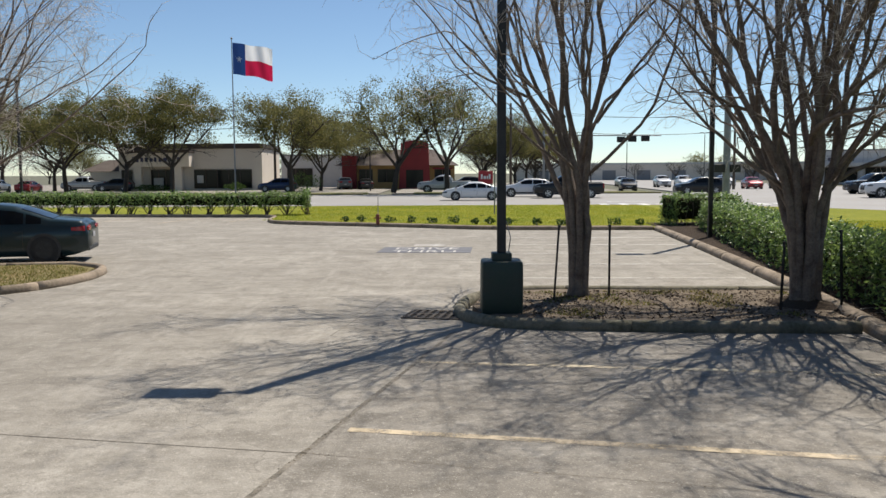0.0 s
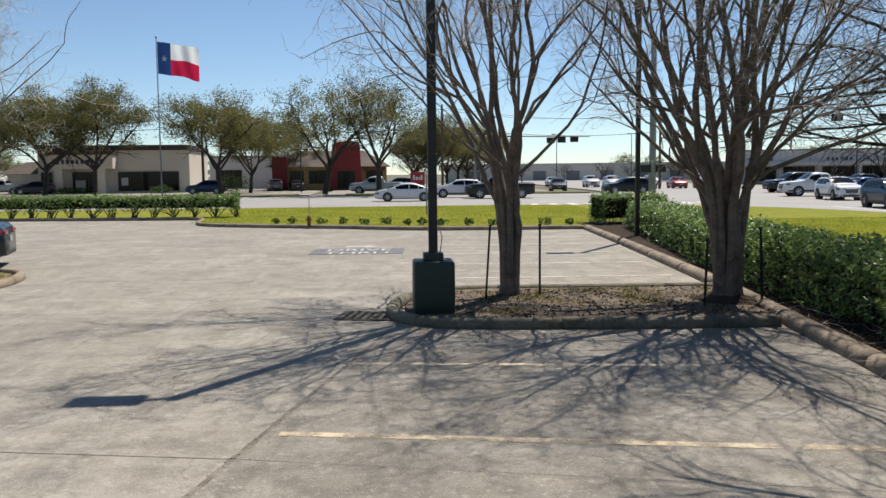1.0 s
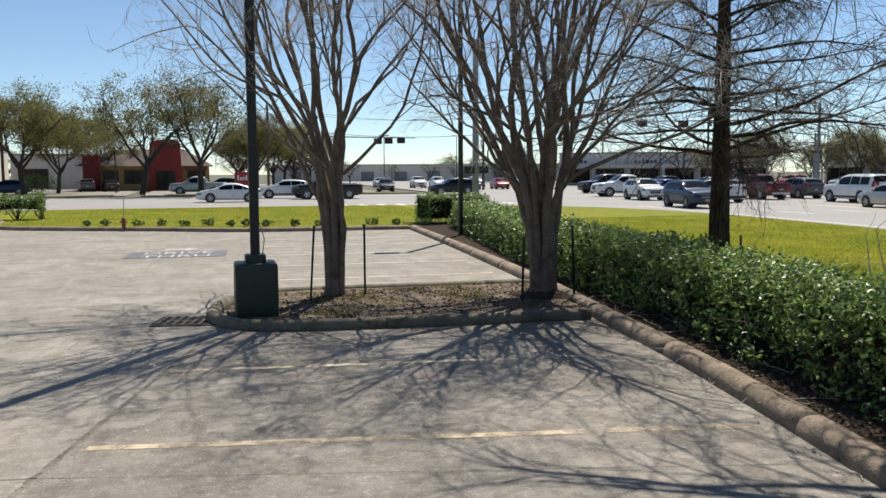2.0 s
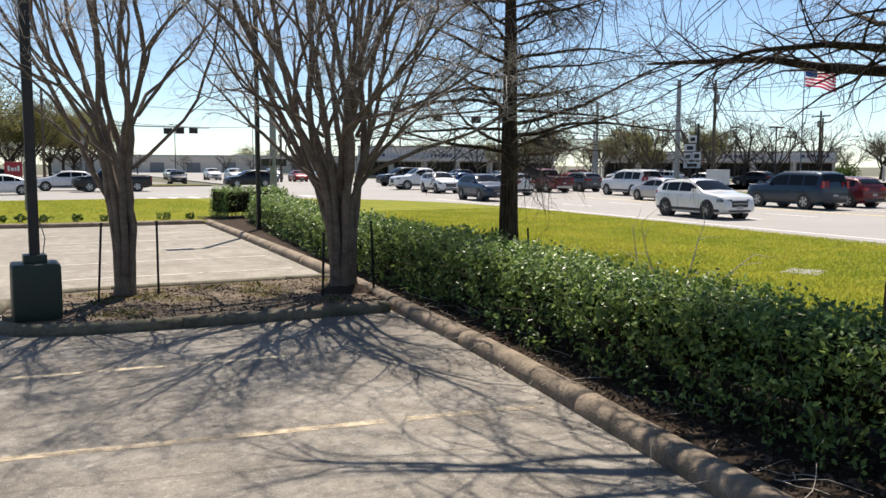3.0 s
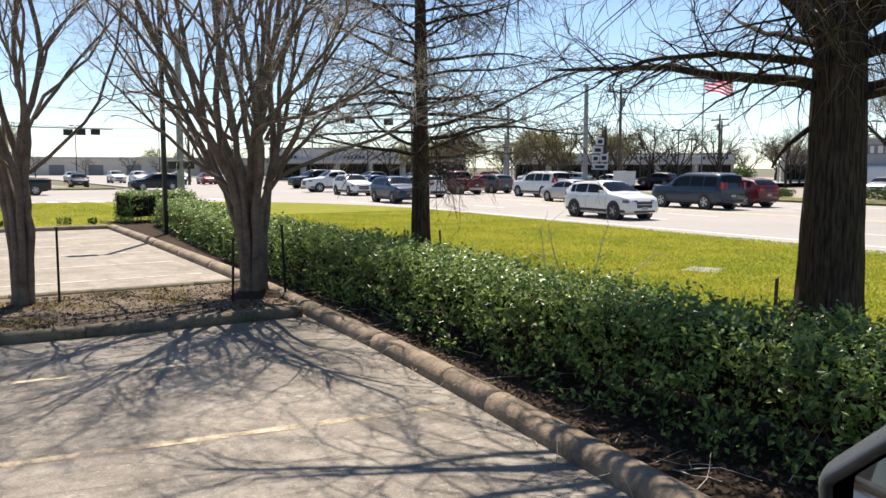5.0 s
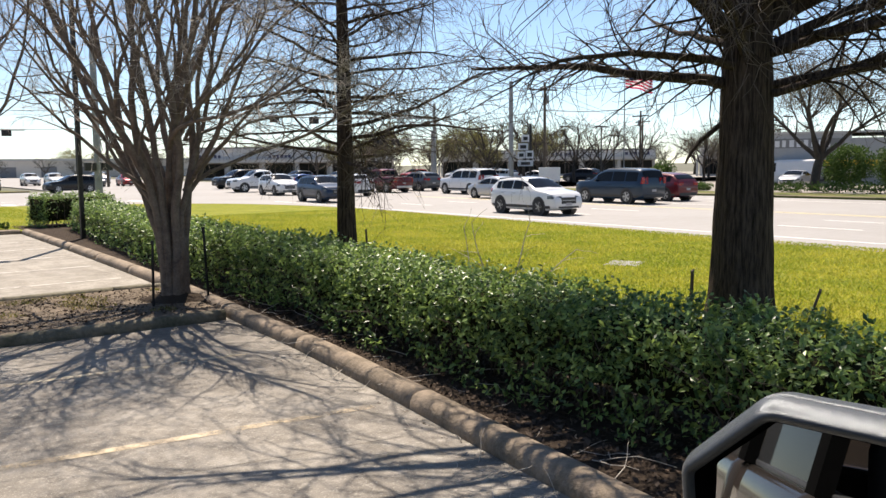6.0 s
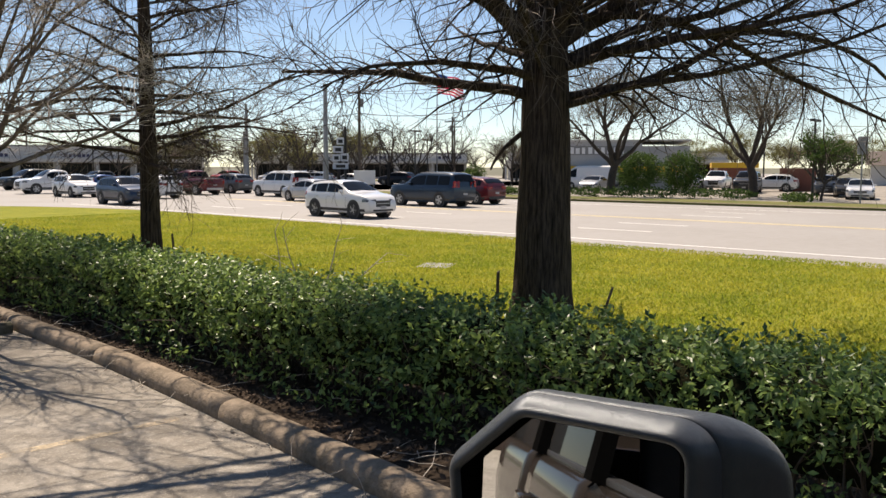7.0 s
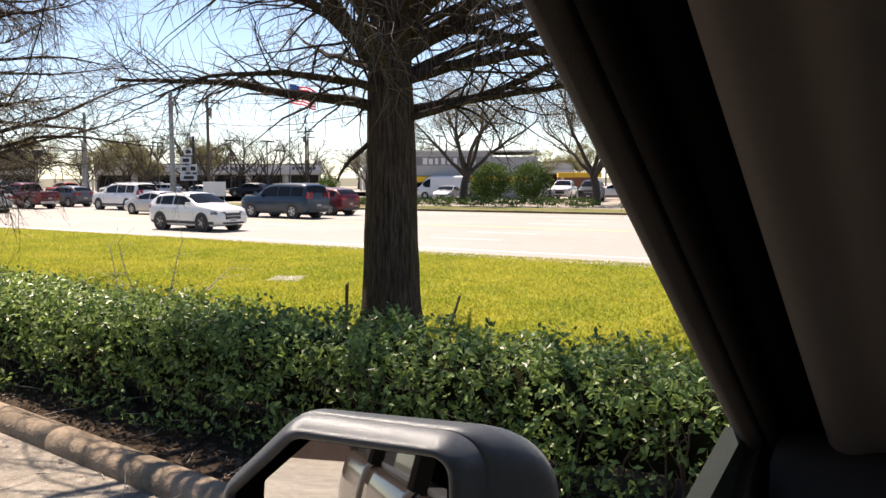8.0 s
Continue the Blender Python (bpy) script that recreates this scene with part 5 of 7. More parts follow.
def fillet(corners, arc=9, side=5):
    """A closed outline with every corner rounded by its own radius (x, y, radius)."""
    out, n = [], len(corners)
    ends = []
    for i in range(n):
        a, b, c = (Vector(corners[(i + k) % n][:2]) for k in (-1, 0, 1))
        r = corners[i][2]
        d0, d1 = (a - b).normalized(), (c - b).normalized()
        half = math.acos(max(-1, min(1, d0.dot(d1)))) / 2
        t = r / math.tan(half)
        mid = b + (d0 + d1).normalized() * (r / math.sin(half))
        p0, p1 = b + d0 * t - mid, b + d1 * t - mid
        run = []
        for k in range(arc + 1):
            u = k / arc
            total = math.acos(max(-1, min(1, p0.normalized().dot(p1.normalized()))))
            run.append(mid + (p0 * math.sin((1 - u) * total) + p1 * math.sin(u * total)) / math.sin(total))
        ends.append(run)
    for i in range(n):
        out += ends[i]
        a, b = ends[i][-1], ends[(i + 1) % n][0]
        out += [a.lerp(b, k / side) for k in range(1, side)]
    return out


def mring(t, depth, inset=0.0):
    """The mirror's outline, t of the way from the bezel to the back, drawn in by inset."""
    pts = fillet([tuple(p + (q - p) * t for p, q in zip(a, b)) for a, b in zip(BEZEL, BACK)])
    n, out = len(pts), []
    for i in range(n):
        d = (pts[(i + 1) % n] - pts[i - 1]).normalized()
        out.append((pts[i].x - d.y * -inset, pts[i].y - d.x * inset, -depth))
    return out


bez = [(0.010, 0.025), (0.003, 0.0215), (0.0, 0.017), (0.002, 0.0125), (0.008, 0.0085), (0.018, 0.005), (0.03, 0.0025), (0.042, 0.001), (0.0535, 0.001)]
v, f = ring_loft([mring(d * 3.0, d, i) for d, i in bez], False)
mirror = link("door_mirror", v, f, HOUSING, truck, "black grained door mirror with chamfered corner", smooth=True)
mirror.matrix_basis = MIRROR_LOCAL
v, f = ring_loft([mring(0.0, 0.075, 0.031), mring(0.0, 0.03, 0.029), mring(0.02, 0.009, 0.0252)], False)
link("throat", v, f, DEAD_BLACK, mirror, "dull black inner lip", smooth=True)
shell = [(0.17, 0.0545, 0.006), (0.17, 0.0555, 0.0015), (0.2, 0.058, 0.0), (0.3, 0.07, 0.0), (0.42, 0.085, 0.001), (0.55, 0.10, 0.003), (0.68, 0.116, 0.007), (0.8, 0.131, 0.013), (0.9, 0.146, 0.021), (0.96, 0.158, 0.03), (1.0, 0.169, 0.042), (1.0, 0.178, 0.056), (1.0, 0.185, 0.072), (1.0, 0.19, 0.09)]
v, f = ring_loft([mring(t, d, i) for t, d, i in shell], False)
f.append(tuple(range(len(v) - len(v) // len(shell), len(v))))
link("housing", v, f, HOUSING, mirror, "rounded outer shell", smooth=True)
v = mring(0.0, 0.0, 0.02)
pane = link("mirror_pane", [(x - 0.08, y + 0.17, z) for x, y, z in v], [tuple(range(len(v)))], MIRROR, mirror, "clean silvered mirror pane")
pane.matrix_basis = pose(0.08, -0.17, -0.04, PANE_TILT, PANE_TURN, 0)
arm = boxed(0.27, 0.52, -0.30, -0.20, -0.15, -0.06, 0.02)
part("mirror_arm", arm, TRIM_BLACK, mirror)

# the pillar and the frame of the open window, led along the slope of the screen
P_TOP, P_LOW = Vector((0.35, -0.245, 2.62)), Vector((1.62, -0.043, 1.77))


def along(t, section):
    """Points of the pillar's section at t: offsets inward, forward and up."""
    c = P_TOP.lerp(P_LOW, t)
    return [(c.x + b, c.y - a * (1 + 0.5 * t), c.z + h) for a, b, h in section]


def strip(name, section, material, label, parent=truck):
    v, f = ring_loft([along(i / 12, section) for i in range(13)])
    return link(name, v, f, material, parent, label, smooth=True)


strip("window_frame", [(0, 0, 0), (0.012, -0.014, -0.008), (0.02, -0.016, -0.01), (0.027, -0.006, 0.0), (0.03, 0.03, 0.03), (0.0, 0.03, 0.03)], CAB_TRIM, "dark frame round the open window")
strip("door_seal", [(0.028, 0.004, 0.006), (0.034, -0.004, 0.0), (0.042, 0.004, 0.006), (0.046, 0.03, 0.03), (0.028, 0.03, 0.03)], CAB_SEAL, "soft rubber door seal")
# no real opening: a solid strip coloured as the deep shade behind the seal
strip("gap_shade", [(0.03, 0.022, 0.022), (0.086, 0.022, 0.022), (0.086, 0.05, 0.05), (0.03, 0.05, 0.05)], DEAD_BLACK, "solid black strip standing for the shade behind the seal")
strip("pillar_trim", [(0.086, 0.026, 0.026), (0.089, 0.012, 0.012), (0.094, 0.004, 0.004), (0.101, -0.001, -0.001), (0.110, -0.003, -0.003), (0.119, -0.001, -0.001), (0.128, 0.004, 0.004), (0.138, 0.009, 0.009), (0.150, 0.010, 0.010), (0.163, 0.008, 0.008), (0.174, 0.011, 0.011), (0.184, 0.019, 0.019), (0.20, 0.027, 0.027), (0.27, 0.030, 0.030), (0.27, 0.06, 0.06), (0.086, 0.06, 0.06)], BROWN_TRIM_CAB, "dull brown-grey pillar trim")
strip("pillar", [(-0.012, 0.032, 0.032), (0.28, 0.062, 0.062), (0.28, 0.09, 0.09), (-0.02, 0.07, 0.07)], PAINT, "painted screen pillar")


def bodypart(name, x0, x1, y0, y1, z0, z1, bevel, material=PAINT, label="", tuck=0.0):
    bm = boxed(x0, x1, y0, y1, z0, z1, bevel)
    if tuck:
        for q in bm.verts:
            if q.co.z > (z0 + z1) / 2:
                q.co.y += tuck if q.co.y < (y0 + y1) / 2 else -tuck
    return part(name, bm, material, truck, label, True)


bodypart("sill", -1.75, 1.55, -2.02, 0.02, 0.55, 0.78, 0.05)
bodypart("bonnet", 1.62, 2.95, -1.92, -0.08, 1.0, 1.74, 0.1, tuck=0.06)
bodypart("front_wing", 1.56, 2.9, -0.28, 0.05, 0.85, 1.70, 0.09, tuck=0.03)
bodypart("front_wing", 1.56, 2.9, -2.05, -1.72, 0.85, 1.70, 0.09, tuck=0.03)
bodypart("grille", 2.88, 3.0, -1.7, -0.3, 0.95, 1.6, 0.04, TRIM_BLACK)
bodypart("front_bumper", 2.9, 3.1, -2.0, 0.0, 0.6, 0.92, 0.06, CHROME)


FLANK = [(-0.10, 0.78), (-0.02, 0.82), (0.010, 0.96), (0.018, 1.12), (0.022, 1.30), (0.030, 1.40), (0.034, 1.46), (0.026, 1.54), (0.014, 1.62), (-0.004, 1.675), (-0.03, 1.70), (-0.11, 1.70)]


def flank(name, x0, x1, side, label=""):
    """A bulged body panel along one flank, drawn in a little towards the tail."""
    rings = []
    for k in range(9):
        x = x0 + (x1 - x0) * k / 8
        back = max(0.0, (-3.0 - x) / 0.85)
        rings.append([(x, (o - 0.16 * back ** 2 if side > 0 else -2.0 - o + 0.16 * back ** 2), z - 0.05 * back ** 2) for o, z in FLANK])
    v_, f_ = ring_loft(rings)
    return link(name, v_, f_, PAINT, truck, label, smooth=True)


for side in (1, -1):
    flank("rear_quarter", -3.84, -1.735, side, "glossy dark grey rear quarter")
bodypart("tailgate", -3.86, -3.76, -1.82, -0.18, 0.8, 1.68, 0.04)
bodypart("rear_bumper", -4.0, -3.82, -1.95, -0.05, 0.6, 0.85, 0.05, CHROME)
bodypart("floor_pan", -3.7, 1.6, -1.9, -0.12, 0.7, 0.95, 0.02, SEAT_CLOTH)
bodypart("dashboard", 1.05, 1.62, -1.9, -0.13, 1.2, 1.74, 0.08, SEAT_CLOTH)
# block added to close the lower corner; its near-black stands for cab shade
bodypart("dash_filler", 1.40, 1.68, -0.75, -0.125, 1.5, 1.90, 0.04, CAB_SHADE)
bodypart("roof", -3.62, 0.42, -1.80, -0.22, 2.585, 2.66, 0.035)
bodypart("headliner", -3.55, 0.38, -1.76, -0.27, 2.54, 2.58, 0.015, PILLAR_TRIM)
for y0, y1, s in ((-0.06, 0.03, 1), (-2.03, -1.94, -1)):
    for nm, a, b in (("front_door", -0.47, 1.54), ("rear_door", -1.72, -0.485)):
        d = flank(nm, a, b, s)
        hz = boxed(a + 0.06, a + 0.30, (y1 if s > 0 else y0 - 0.05), (y1 + 0.05 if s > 0 else y0), 1.48, 1.535, 0.015)
        part("door_handle", hz, PAINT, d, "body-coloured pull handle", True)
        part("belt_trim", boxed(a + 0.02, b - 0.02, (-0.105 if s > 0 else -1.955), (-0.045 if s > 0 else -1.895), 1.702, 1.725, 0.006), TRIM_BLACK, d)


def lean(name, pts, thick, material, label=""):
    """A slab between four corners of the cab, thick towards its middle."""
    pts = [Vector(p) for p in pts]
    nrm = (pts[1] - pts[0]).cross(pts[3] - pts[0]).normalized() * thick
    v = pts + [p + nrm for p in pts]
    return link(name, v, [(0, 1, 2, 3), (7, 6, 5, 4), (0, 4, 5, 1), (1, 5, 6, 2), (2, 6, 7, 3), (3, 7, 4, 0)], material, truck, label)


for y0, y1, s in ((-0.045, -0.215, 1), (-1.975, -1.805, -1)):
    lean("centre_pillar", [(-0.50, y0, 1.70), (-0.39, y0, 1.70), (-0.42, y1, 2.60), (-0.53, y1, 2.60)], -0.05 * s, DEAD_BLACK)
    lean("rear_pillar", [(-1.78, y0, 1.70), (-1.62, y0, 1.70), (-1.60, y1, 2.60), (-1.76, y1, 2.60)], -0.05 * s, DEAD_BLACK)
    lean("tail_pillar", [(-3.76, y0 - 0.12 * s, 1.66), (-3.30, y0 - 0.04 * s, 1.68), (-3.20, y1 - 0.02 * s, 2.60), (-3.58, y1 - 0.08 * s, 2.60)], -0.05 * s, PAINT)
    lean("rear_side_glass", [(-1.62, y0 - 0.008 * s, 1.70), (-0.50, y0 - 0.008 * s, 1.70), (-0.53, y1 - 0.008 * s, 2.59), (-1.60, y1 - 0.008 * s, 2.59)], -0.006 * s, SIDE_GLASS, "dark tinted glass")
    lean("quarter_glass", [(-3.30, y0 - 0.05 * s, 1.69), (-1.78, y0 - 0.008 * s, 1.70), (-1.76, y1 - 0.008 * s, 2.59), (-3.20, y1 - 0.03 * s, 2.59)], -0.006 * s, SIDE_GLASS, "dark tinted glass")
    lean("roof_rail", [(-3.55, y1 + 0.04 * s, 2.50), (0.52, y1 + 0.04 * s, 2.50), (0.40, y1, 2.61), (-3.55, y1, 2.61)], -0.04 * s, PAINT)
lean("sail_panel", [(1.02, -0.06, 1.70), (1.26, -0.06, 1.70), (1.46, -0.06, 1.88), (1.434, -0.06, 1.90)], 0.03, SAIL, "grey-black corner panel under the mirror")
lean("sail_trim", [(1.265, -0.075, 1.70), (1.64, -0.075, 1.70), (1.64, -0.075, 1.78), (1.465, -0.075, 1.88)], 0.03, BROWN_TRIM_CAB)
far_glass = lean("far_side_glass", [(-0.40, -1.965, 1.70), (1.5, -1.965, 1.70), (0.5, -1.80, 2.55), (-0.42, -1.80, 2.55)], 0.006, TINTED, "dark tinted glass")
far_glass.visible_shadow = False
rear_glass = lean("rear_window", [(-3.80, -1.80, 1.69), (-3.80, -0.20, 1.69), (-3.58, -0.30, 2.58), (-3.58, -1.70, 2.58)], 0.006, TINTED, "dark tinted glass")
rear_glass.visible_shadow = False
screen = lean("windscreen", [(1.66, -0.44, 1.79), (1.66, -1.93, 1.79), (0.45, -1.76, 2.60), (0.45, -0.50, 2.60)], 0.006, CLEAR, "sloping windscreen")
screen.visible_shadow = False
lean("pillar", [(1.70, -1.92, 1.76), (1.62, -2.02, 1.76), (0.40, -1.82, 2.62), (0.48, -1.74, 2.62)], 0.05, PAINT, "painted screen pillar")
for y0 in (-0.78, -1.68):
    seat = part("seat", boxed(-0.55, 0.0, y0, y0 + 0.52, 0.95, 1.22, 0.06), SEAT_CLOTH, truck, "dark cloth front seat", True)
    sb = boxed(-0.14, 0.02, y0, y0 + 0.52, 0.0, 0.75, 0.06)
    part("seat_back", sb, SEAT_CLOTH, seat, smooth=True).matrix_basis = pose(-0.62, 0, 1.2, 0, -14, 0)
    part("head_rest", boxed(-0.06, 0.06, y0 + 0.13, y0 + 0.39, 0.0, 0.2, 0.04), SEAT_CLOTH, seat, smooth=True).matrix_basis = pose(-0.86, 0, 1.98, 0, -14, 0)


# ---- vehicles ----
def wheel(parent, x, y, r, side, rim_mat=None, width=0.22):
    bm = bmesh.new()
    n = 28
    prof = [(-0.5, 0.62), (-0.5, 0.9), (-0.42, 0.985), (-0.3, 1.0), (0.3, 1.0), (0.42, 0.985), (0.5, 0.9), (0.5, 0.62)]
    rings = []
    for k in range(n):
        a = 2 * math.pi * k / n
        rings.append([bm.verts.new((math.cos(a) * r * q, p * width, math.sin(a) * r * q)) for p, q in prof])
    for k in range(n):
        for i in range(len(prof) - 1):
            bm.faces.new((rings[k][i], rings[(k + 1) % n][i], rings[(k + 1) % n][i + 1], rings[k][i + 1]))
    w = part("wheel", bm, RUBBER, parent, smooth=True)
    w.matrix_basis = pose(x, y, r)
    o = side * width * 0.44
    bm = rodded((0, o - 0.02, 0), (0, o - 0.015, 0), r * 0.64, r * 0.64, 24)
    part("wheel_well", bm, TRIM_BLACK, w)
    bm = bmesh.new()
    for k in range(5):
        a = 2 * math.pi * k / 5
        d, e = Vector((math.cos(a), 0, math.sin(a))), Vector((-math.sin(a), 0, math.cos(a)))
        pts = [d * r * 0.1 + e * r * 0.09, d * r * 0.1 - e * r * 0.09, d * r * 0.6 - e * r * 0.13, d * r * 0.6 + e * r * 0.13]
        lo = [bm.verts.new(p + Vector((0, o, 0))) for p in pts]
        hi = [bm.verts.new(p + Vector((0, o + side * 0.02, 0))) for p in pts]
        bm.faces.new(hi)
        for i in range(4):
            bm.faces.new((lo[i], lo[(i + 1) % 4], hi[(i + 1) % 4], hi[i]))
    rod(bm, (0, o - 0.005, 0), (0, o + side * 0.028, 0), r * 0.16, r * 0.16, 12)
    for k in range(24):
        a, b = 2 * math.pi * k / 24, 2 * math.pi * (k + 1) / 24
        q = [bm.verts.new((math.cos(t) * r * s, o + side * 0.012, math.sin(t) * r * s)) for t, s in ((a, 0.57), (b, 0.57), (b, 0.66), (a, 0.66))]
        bm.faces.new(q)
    bmesh.ops.recalc_face_normals(bm, faces=bm.faces[:])
    part("rim", bm, rim_mat or RIM, w)
    return w


# kind: length, width, wheel radius, clearance, belt height, wheel places (from the rear, in parts of the length),
# the roofline from tail to nose as (place, height), the side panes as spans, rear window and windscreen spans
KINDS = {
    "sedan": (4.85, 1.84, 0.345, 0.18, 0.93, (0.205, 0.79),
              ((0, 0.80), (0.01, 0.94), (0.03, 1.03), (0.12, 1.07), (0.17, 1.10), (0.26, 1.27), (0.34, 1.40), (0.42, 1.45), (0.50, 1.45), (0.56, 1.42), (0.62, 1.33), (0.74, 1.04), (0.78, 0.99), (0.90, 0.90), (0.96, 0.80), (0.99, 0.68), (1, 0.60)),
              ((0.215, 0.285), (0.297, 0.435), (0.45, 0.665)), (0.165, 0.31), (0.585, 0.745)),
    "suv": (4.55, 1.88, 0.385, 0.22, 1.09, (0.195, 0.80),
            ((0, 0.90), (0.008, 1.08), (0.025, 1.22), (0.07, 1.40), (0.11, 1.51), (0.16, 1.575), (0.28, 1.63), (0.42, 1.65), (0.50, 1.62), (0.56, 1.55), (0.70, 1.20), (0.745, 1.12), (0.90, 1.03), (0.96, 0.95), (0.99, 0.80), (1, 0.68)),
            ((0.125, 0.19), (0.203, 0.375), (0.39, 0.625)), (0.04, 0.115), (0.545, 0.70)),
    "big_suv": (5.35, 2.03, 0.41, 0.26, 1.20, (0.20, 0.81),
                ((0, 1.02), (0.006, 1.22), (0.018, 1.50), (0.035, 1.76), (0.06, 1.87), (0.10, 1.91), (0.40, 1.95), (0.52, 1.93), (0.58, 1.86), (0.63, 1.74), (0.725, 1.34), (0.76, 1.27), (0.92, 1.20), (0.975, 1.12), (0.993, 0.95), (1, 0.85)),
                ((0.065, 0.225), (0.24, 0.41), (0.425, 0.645)), (0.014, 0.045), (0.575, 0.715)),
    "pickup": (5.8, 2.03, 0.41, 0.30, 1.22, (0.20, 0.81),
               ((0, 1.16), (0.006, 1.25), (0.02, 1.27), (0.335, 1.28), (0.345, 1.34), (0.365, 1.72), (0.385, 1.85), (0.42, 1.91), (0.54, 1.93), (0.60, 1.87), (0.64, 1.76), (0.725, 1.36), (0.76, 1.28), (0.92, 1.21), (0.975, 1.13), (0.993, 0.96), (1, 0.85)),
               ((0.392, 0.485), (0.50, 0.655)), (0.35, 0.375), (0.595, 0.715)),
    "van": (5.6, 2.0, 0.36, 0.24, 1.2, (0.18, 0.80),
            ((0, 1.5), (0.004, 2.15), (0.02, 2.34), (0.06, 2.4), (0.68, 2.4), (0.74, 2.33), (0.80, 2.1), (0.88, 1.5), (0.91, 1.32), (0.96, 1.15), (0.99, 0.95), (1, 0.8)),
            ((0.70, 0.845),), None, (0.755, 0.895)),
}
TAIL = mat("tail_light", (0.30, 0.012, 0.010), 0.2, spec=0.7)
HEAD = mat("head_light", (0.10, 0.105, 0.11), 0.1, spec=0.9)
PLATE = mat("number_plate", (0.35, 0.35, 0.36), 0.5)
paints = {}


def paint(rgb):
    if rgb not in paints:
        paints[rgb] = mat("car_paint", rgb, 0.35, 0.0 if max(rgb) > 0.6 else 0.15, tint=tuple(c * 0.85 for c in rgb), big=1.2, fine=40, mix=0.3, coat=1.0 if max(rgb) > 0.3 else 0.5, spec=0.5 if max(rgb) > 0.3 else 0.25)
    return paints[rgb]


def vehicle(kind, x, y, heading, rgb, label, z=0.0, group="vehicles on the roads", name=None, rim=None):
    """A car with its front along heading (degrees from the x axis): one smooth shell led along the roofline, glass and lamps laid on it."""
    L, W, r, clear, belt, axles, roof, panes, back, front = KINDS[kind]
    top = empty(name or {"big_suv": "suv", "pickup": "pickup"}.get(kind, kind), pose(x, y, z, 0, 0, heading), label, "car" if kind != "van" else "van", group)
    col = paint(rgb)
    X = lambda t: (t - 0.5) * L
    hw = W / 2
    H = max(h for _, h in roof)
    rt, rh = [q[0] for q in roof], [q[1] for q in roof]
    HOOD_Y, HOUSE_Y = (0.985, 0.95, 0.84, 0.5), (0.93, 0.835, 0.76, 0.56)
    HOOD_Z, HOUSE_Z = (0.45, 0.80, 0.96, 1.0), (0.36, 0.74, 0.94, 1.0)

    def section(t):
        """Half outline at t, from the sill up to the middle of the roof."""
        tz = float(np.interp(t, rt, rh))
        w = hw * (1 - 0.20 * max(0, (t - 0.88) / 0.12) ** 2.2 - 0.13 * max(0, (0.09 - t) / 0.09) ** 2.2)
        low = clear + 0.10 * max(0, (t - 0.9) / 0.1) + 0.12 * max(0, (0.08 - t) / 0.08)
        b = min(belt + 0.03 * (0.5 - t), tz - 0.05)
        k = min(1.0, max(0.0, (tz - belt - 0.10) / (H - belt - 0.10)))
        pts = [(w * 0.88, low), (w * 0.965, low + 0.07), (w * 0.992, low + (b - low) * 0.32), (w, low + (b - low) * 0.62), (w * 0.985, b - 0.035), (w * 0.955, b)]
        for hy, cy, hz, cz in zip(HOOD_Y, HOUSE_Y, HOOD_Z, HOUSE_Z):
            f = hz + (cz - hz) * k
            pts.append((w * 0.955 * (hy + (cy - hy) * k), b + (tz - b) * f))
        return pts + [(0.0, tz + 0.02)]

    def side_y(t, h):
        """Half width of the shell at t and height h."""
        q = section(t)[:-1]
        return float(np.interp(h, [p[1] for p in q], [p[0] for p in q]))

    ts = sorted(set([0.0, 0.004, 0.012, 0.025, 0.045, 0.07, 0.1, 0.93, 0.955, 0.975, 0.988, 0.996, 1.0] + [0.12 + 0.03 * k for k in range(27)] + rt))
    rings = []
    for t in ts:
        h = section(t)
        rings.append([(X(t), -a, b) for a, b in h] + [(X(t), a, b) for a, b in h[-2::-1]])
    v, f = ring_loft(rings)
    body = link("body", v, f, col, top, smooth=True)

    def patch(nm, t0, t1, low, high, side, material, parent=body, lift=0.008, n=6, rows=4, label=""):
        """A pane, lamp or seam on the flank; low and high give its heights at t."""
        v_, f_ = [], []
        for i in range(n + 1):
            t = t0 + (t1 - t0) * i / n
            a, b = low(t), high(t)
            for j in range(rows + 1):
                h = a + (b - a) * j / rows
                v_.append((X(t), side * (side_y(t, h) + lift), h))
        for i in range(n):
            for j in range(rows):
                a = i * (rows + 1) + j
                q = (a, a + rows + 1, a + rows + 2, a + 1)
                f_.append(q if side < 0 else q[::-1])
        return link(nm, v_, f_, material, parent, label, smooth=True)

    def across(nm, t0, t1, share, material, lift=0.012):
        """A screen laid over the slope from t0 to t1."""
        v_, f_ = [], []
        n, m = 6, 10
        up = 1 if t1 > 0.5 else -1
        for i in range(n + 1):
            q = section(t0 + (t1 - t0) * i / n)[5:]
            ys, zs = [p[0] for p in q][::-1], [p[1] for p in q][::-1]
            wide = q[2][0] * share
            for j in range(m + 1):
                yy = wide * (2 * j / m - 1)
                v_.append((X(t0 + (t1 - t0) * i / n) + up * lift, yy, float(np.interp(abs(yy), ys, zs)) + lift))
        for i in range(n):
            for j in range(m):
                a = i * (m + 1) + j
                f_.append((a, a + m + 1, a + m + 2, a + 1))
        link(nm, v_, f_, material, body, smooth=True)

    tops = lambda t: float(np.interp(t, rt, rh))
    sill_line = lambda t: belt + 0.03 * (0.5 - t) + 0.035
    for s in (-1, 1):
        for a, b in panes:
            patch("window", a, b, sill_line, lambda t: max(sill_line(t) + 0.02, sill_line(t) + (tops(t) - sill_line(t)) * 0.80 - 0.035), s, CAR_GLASS)
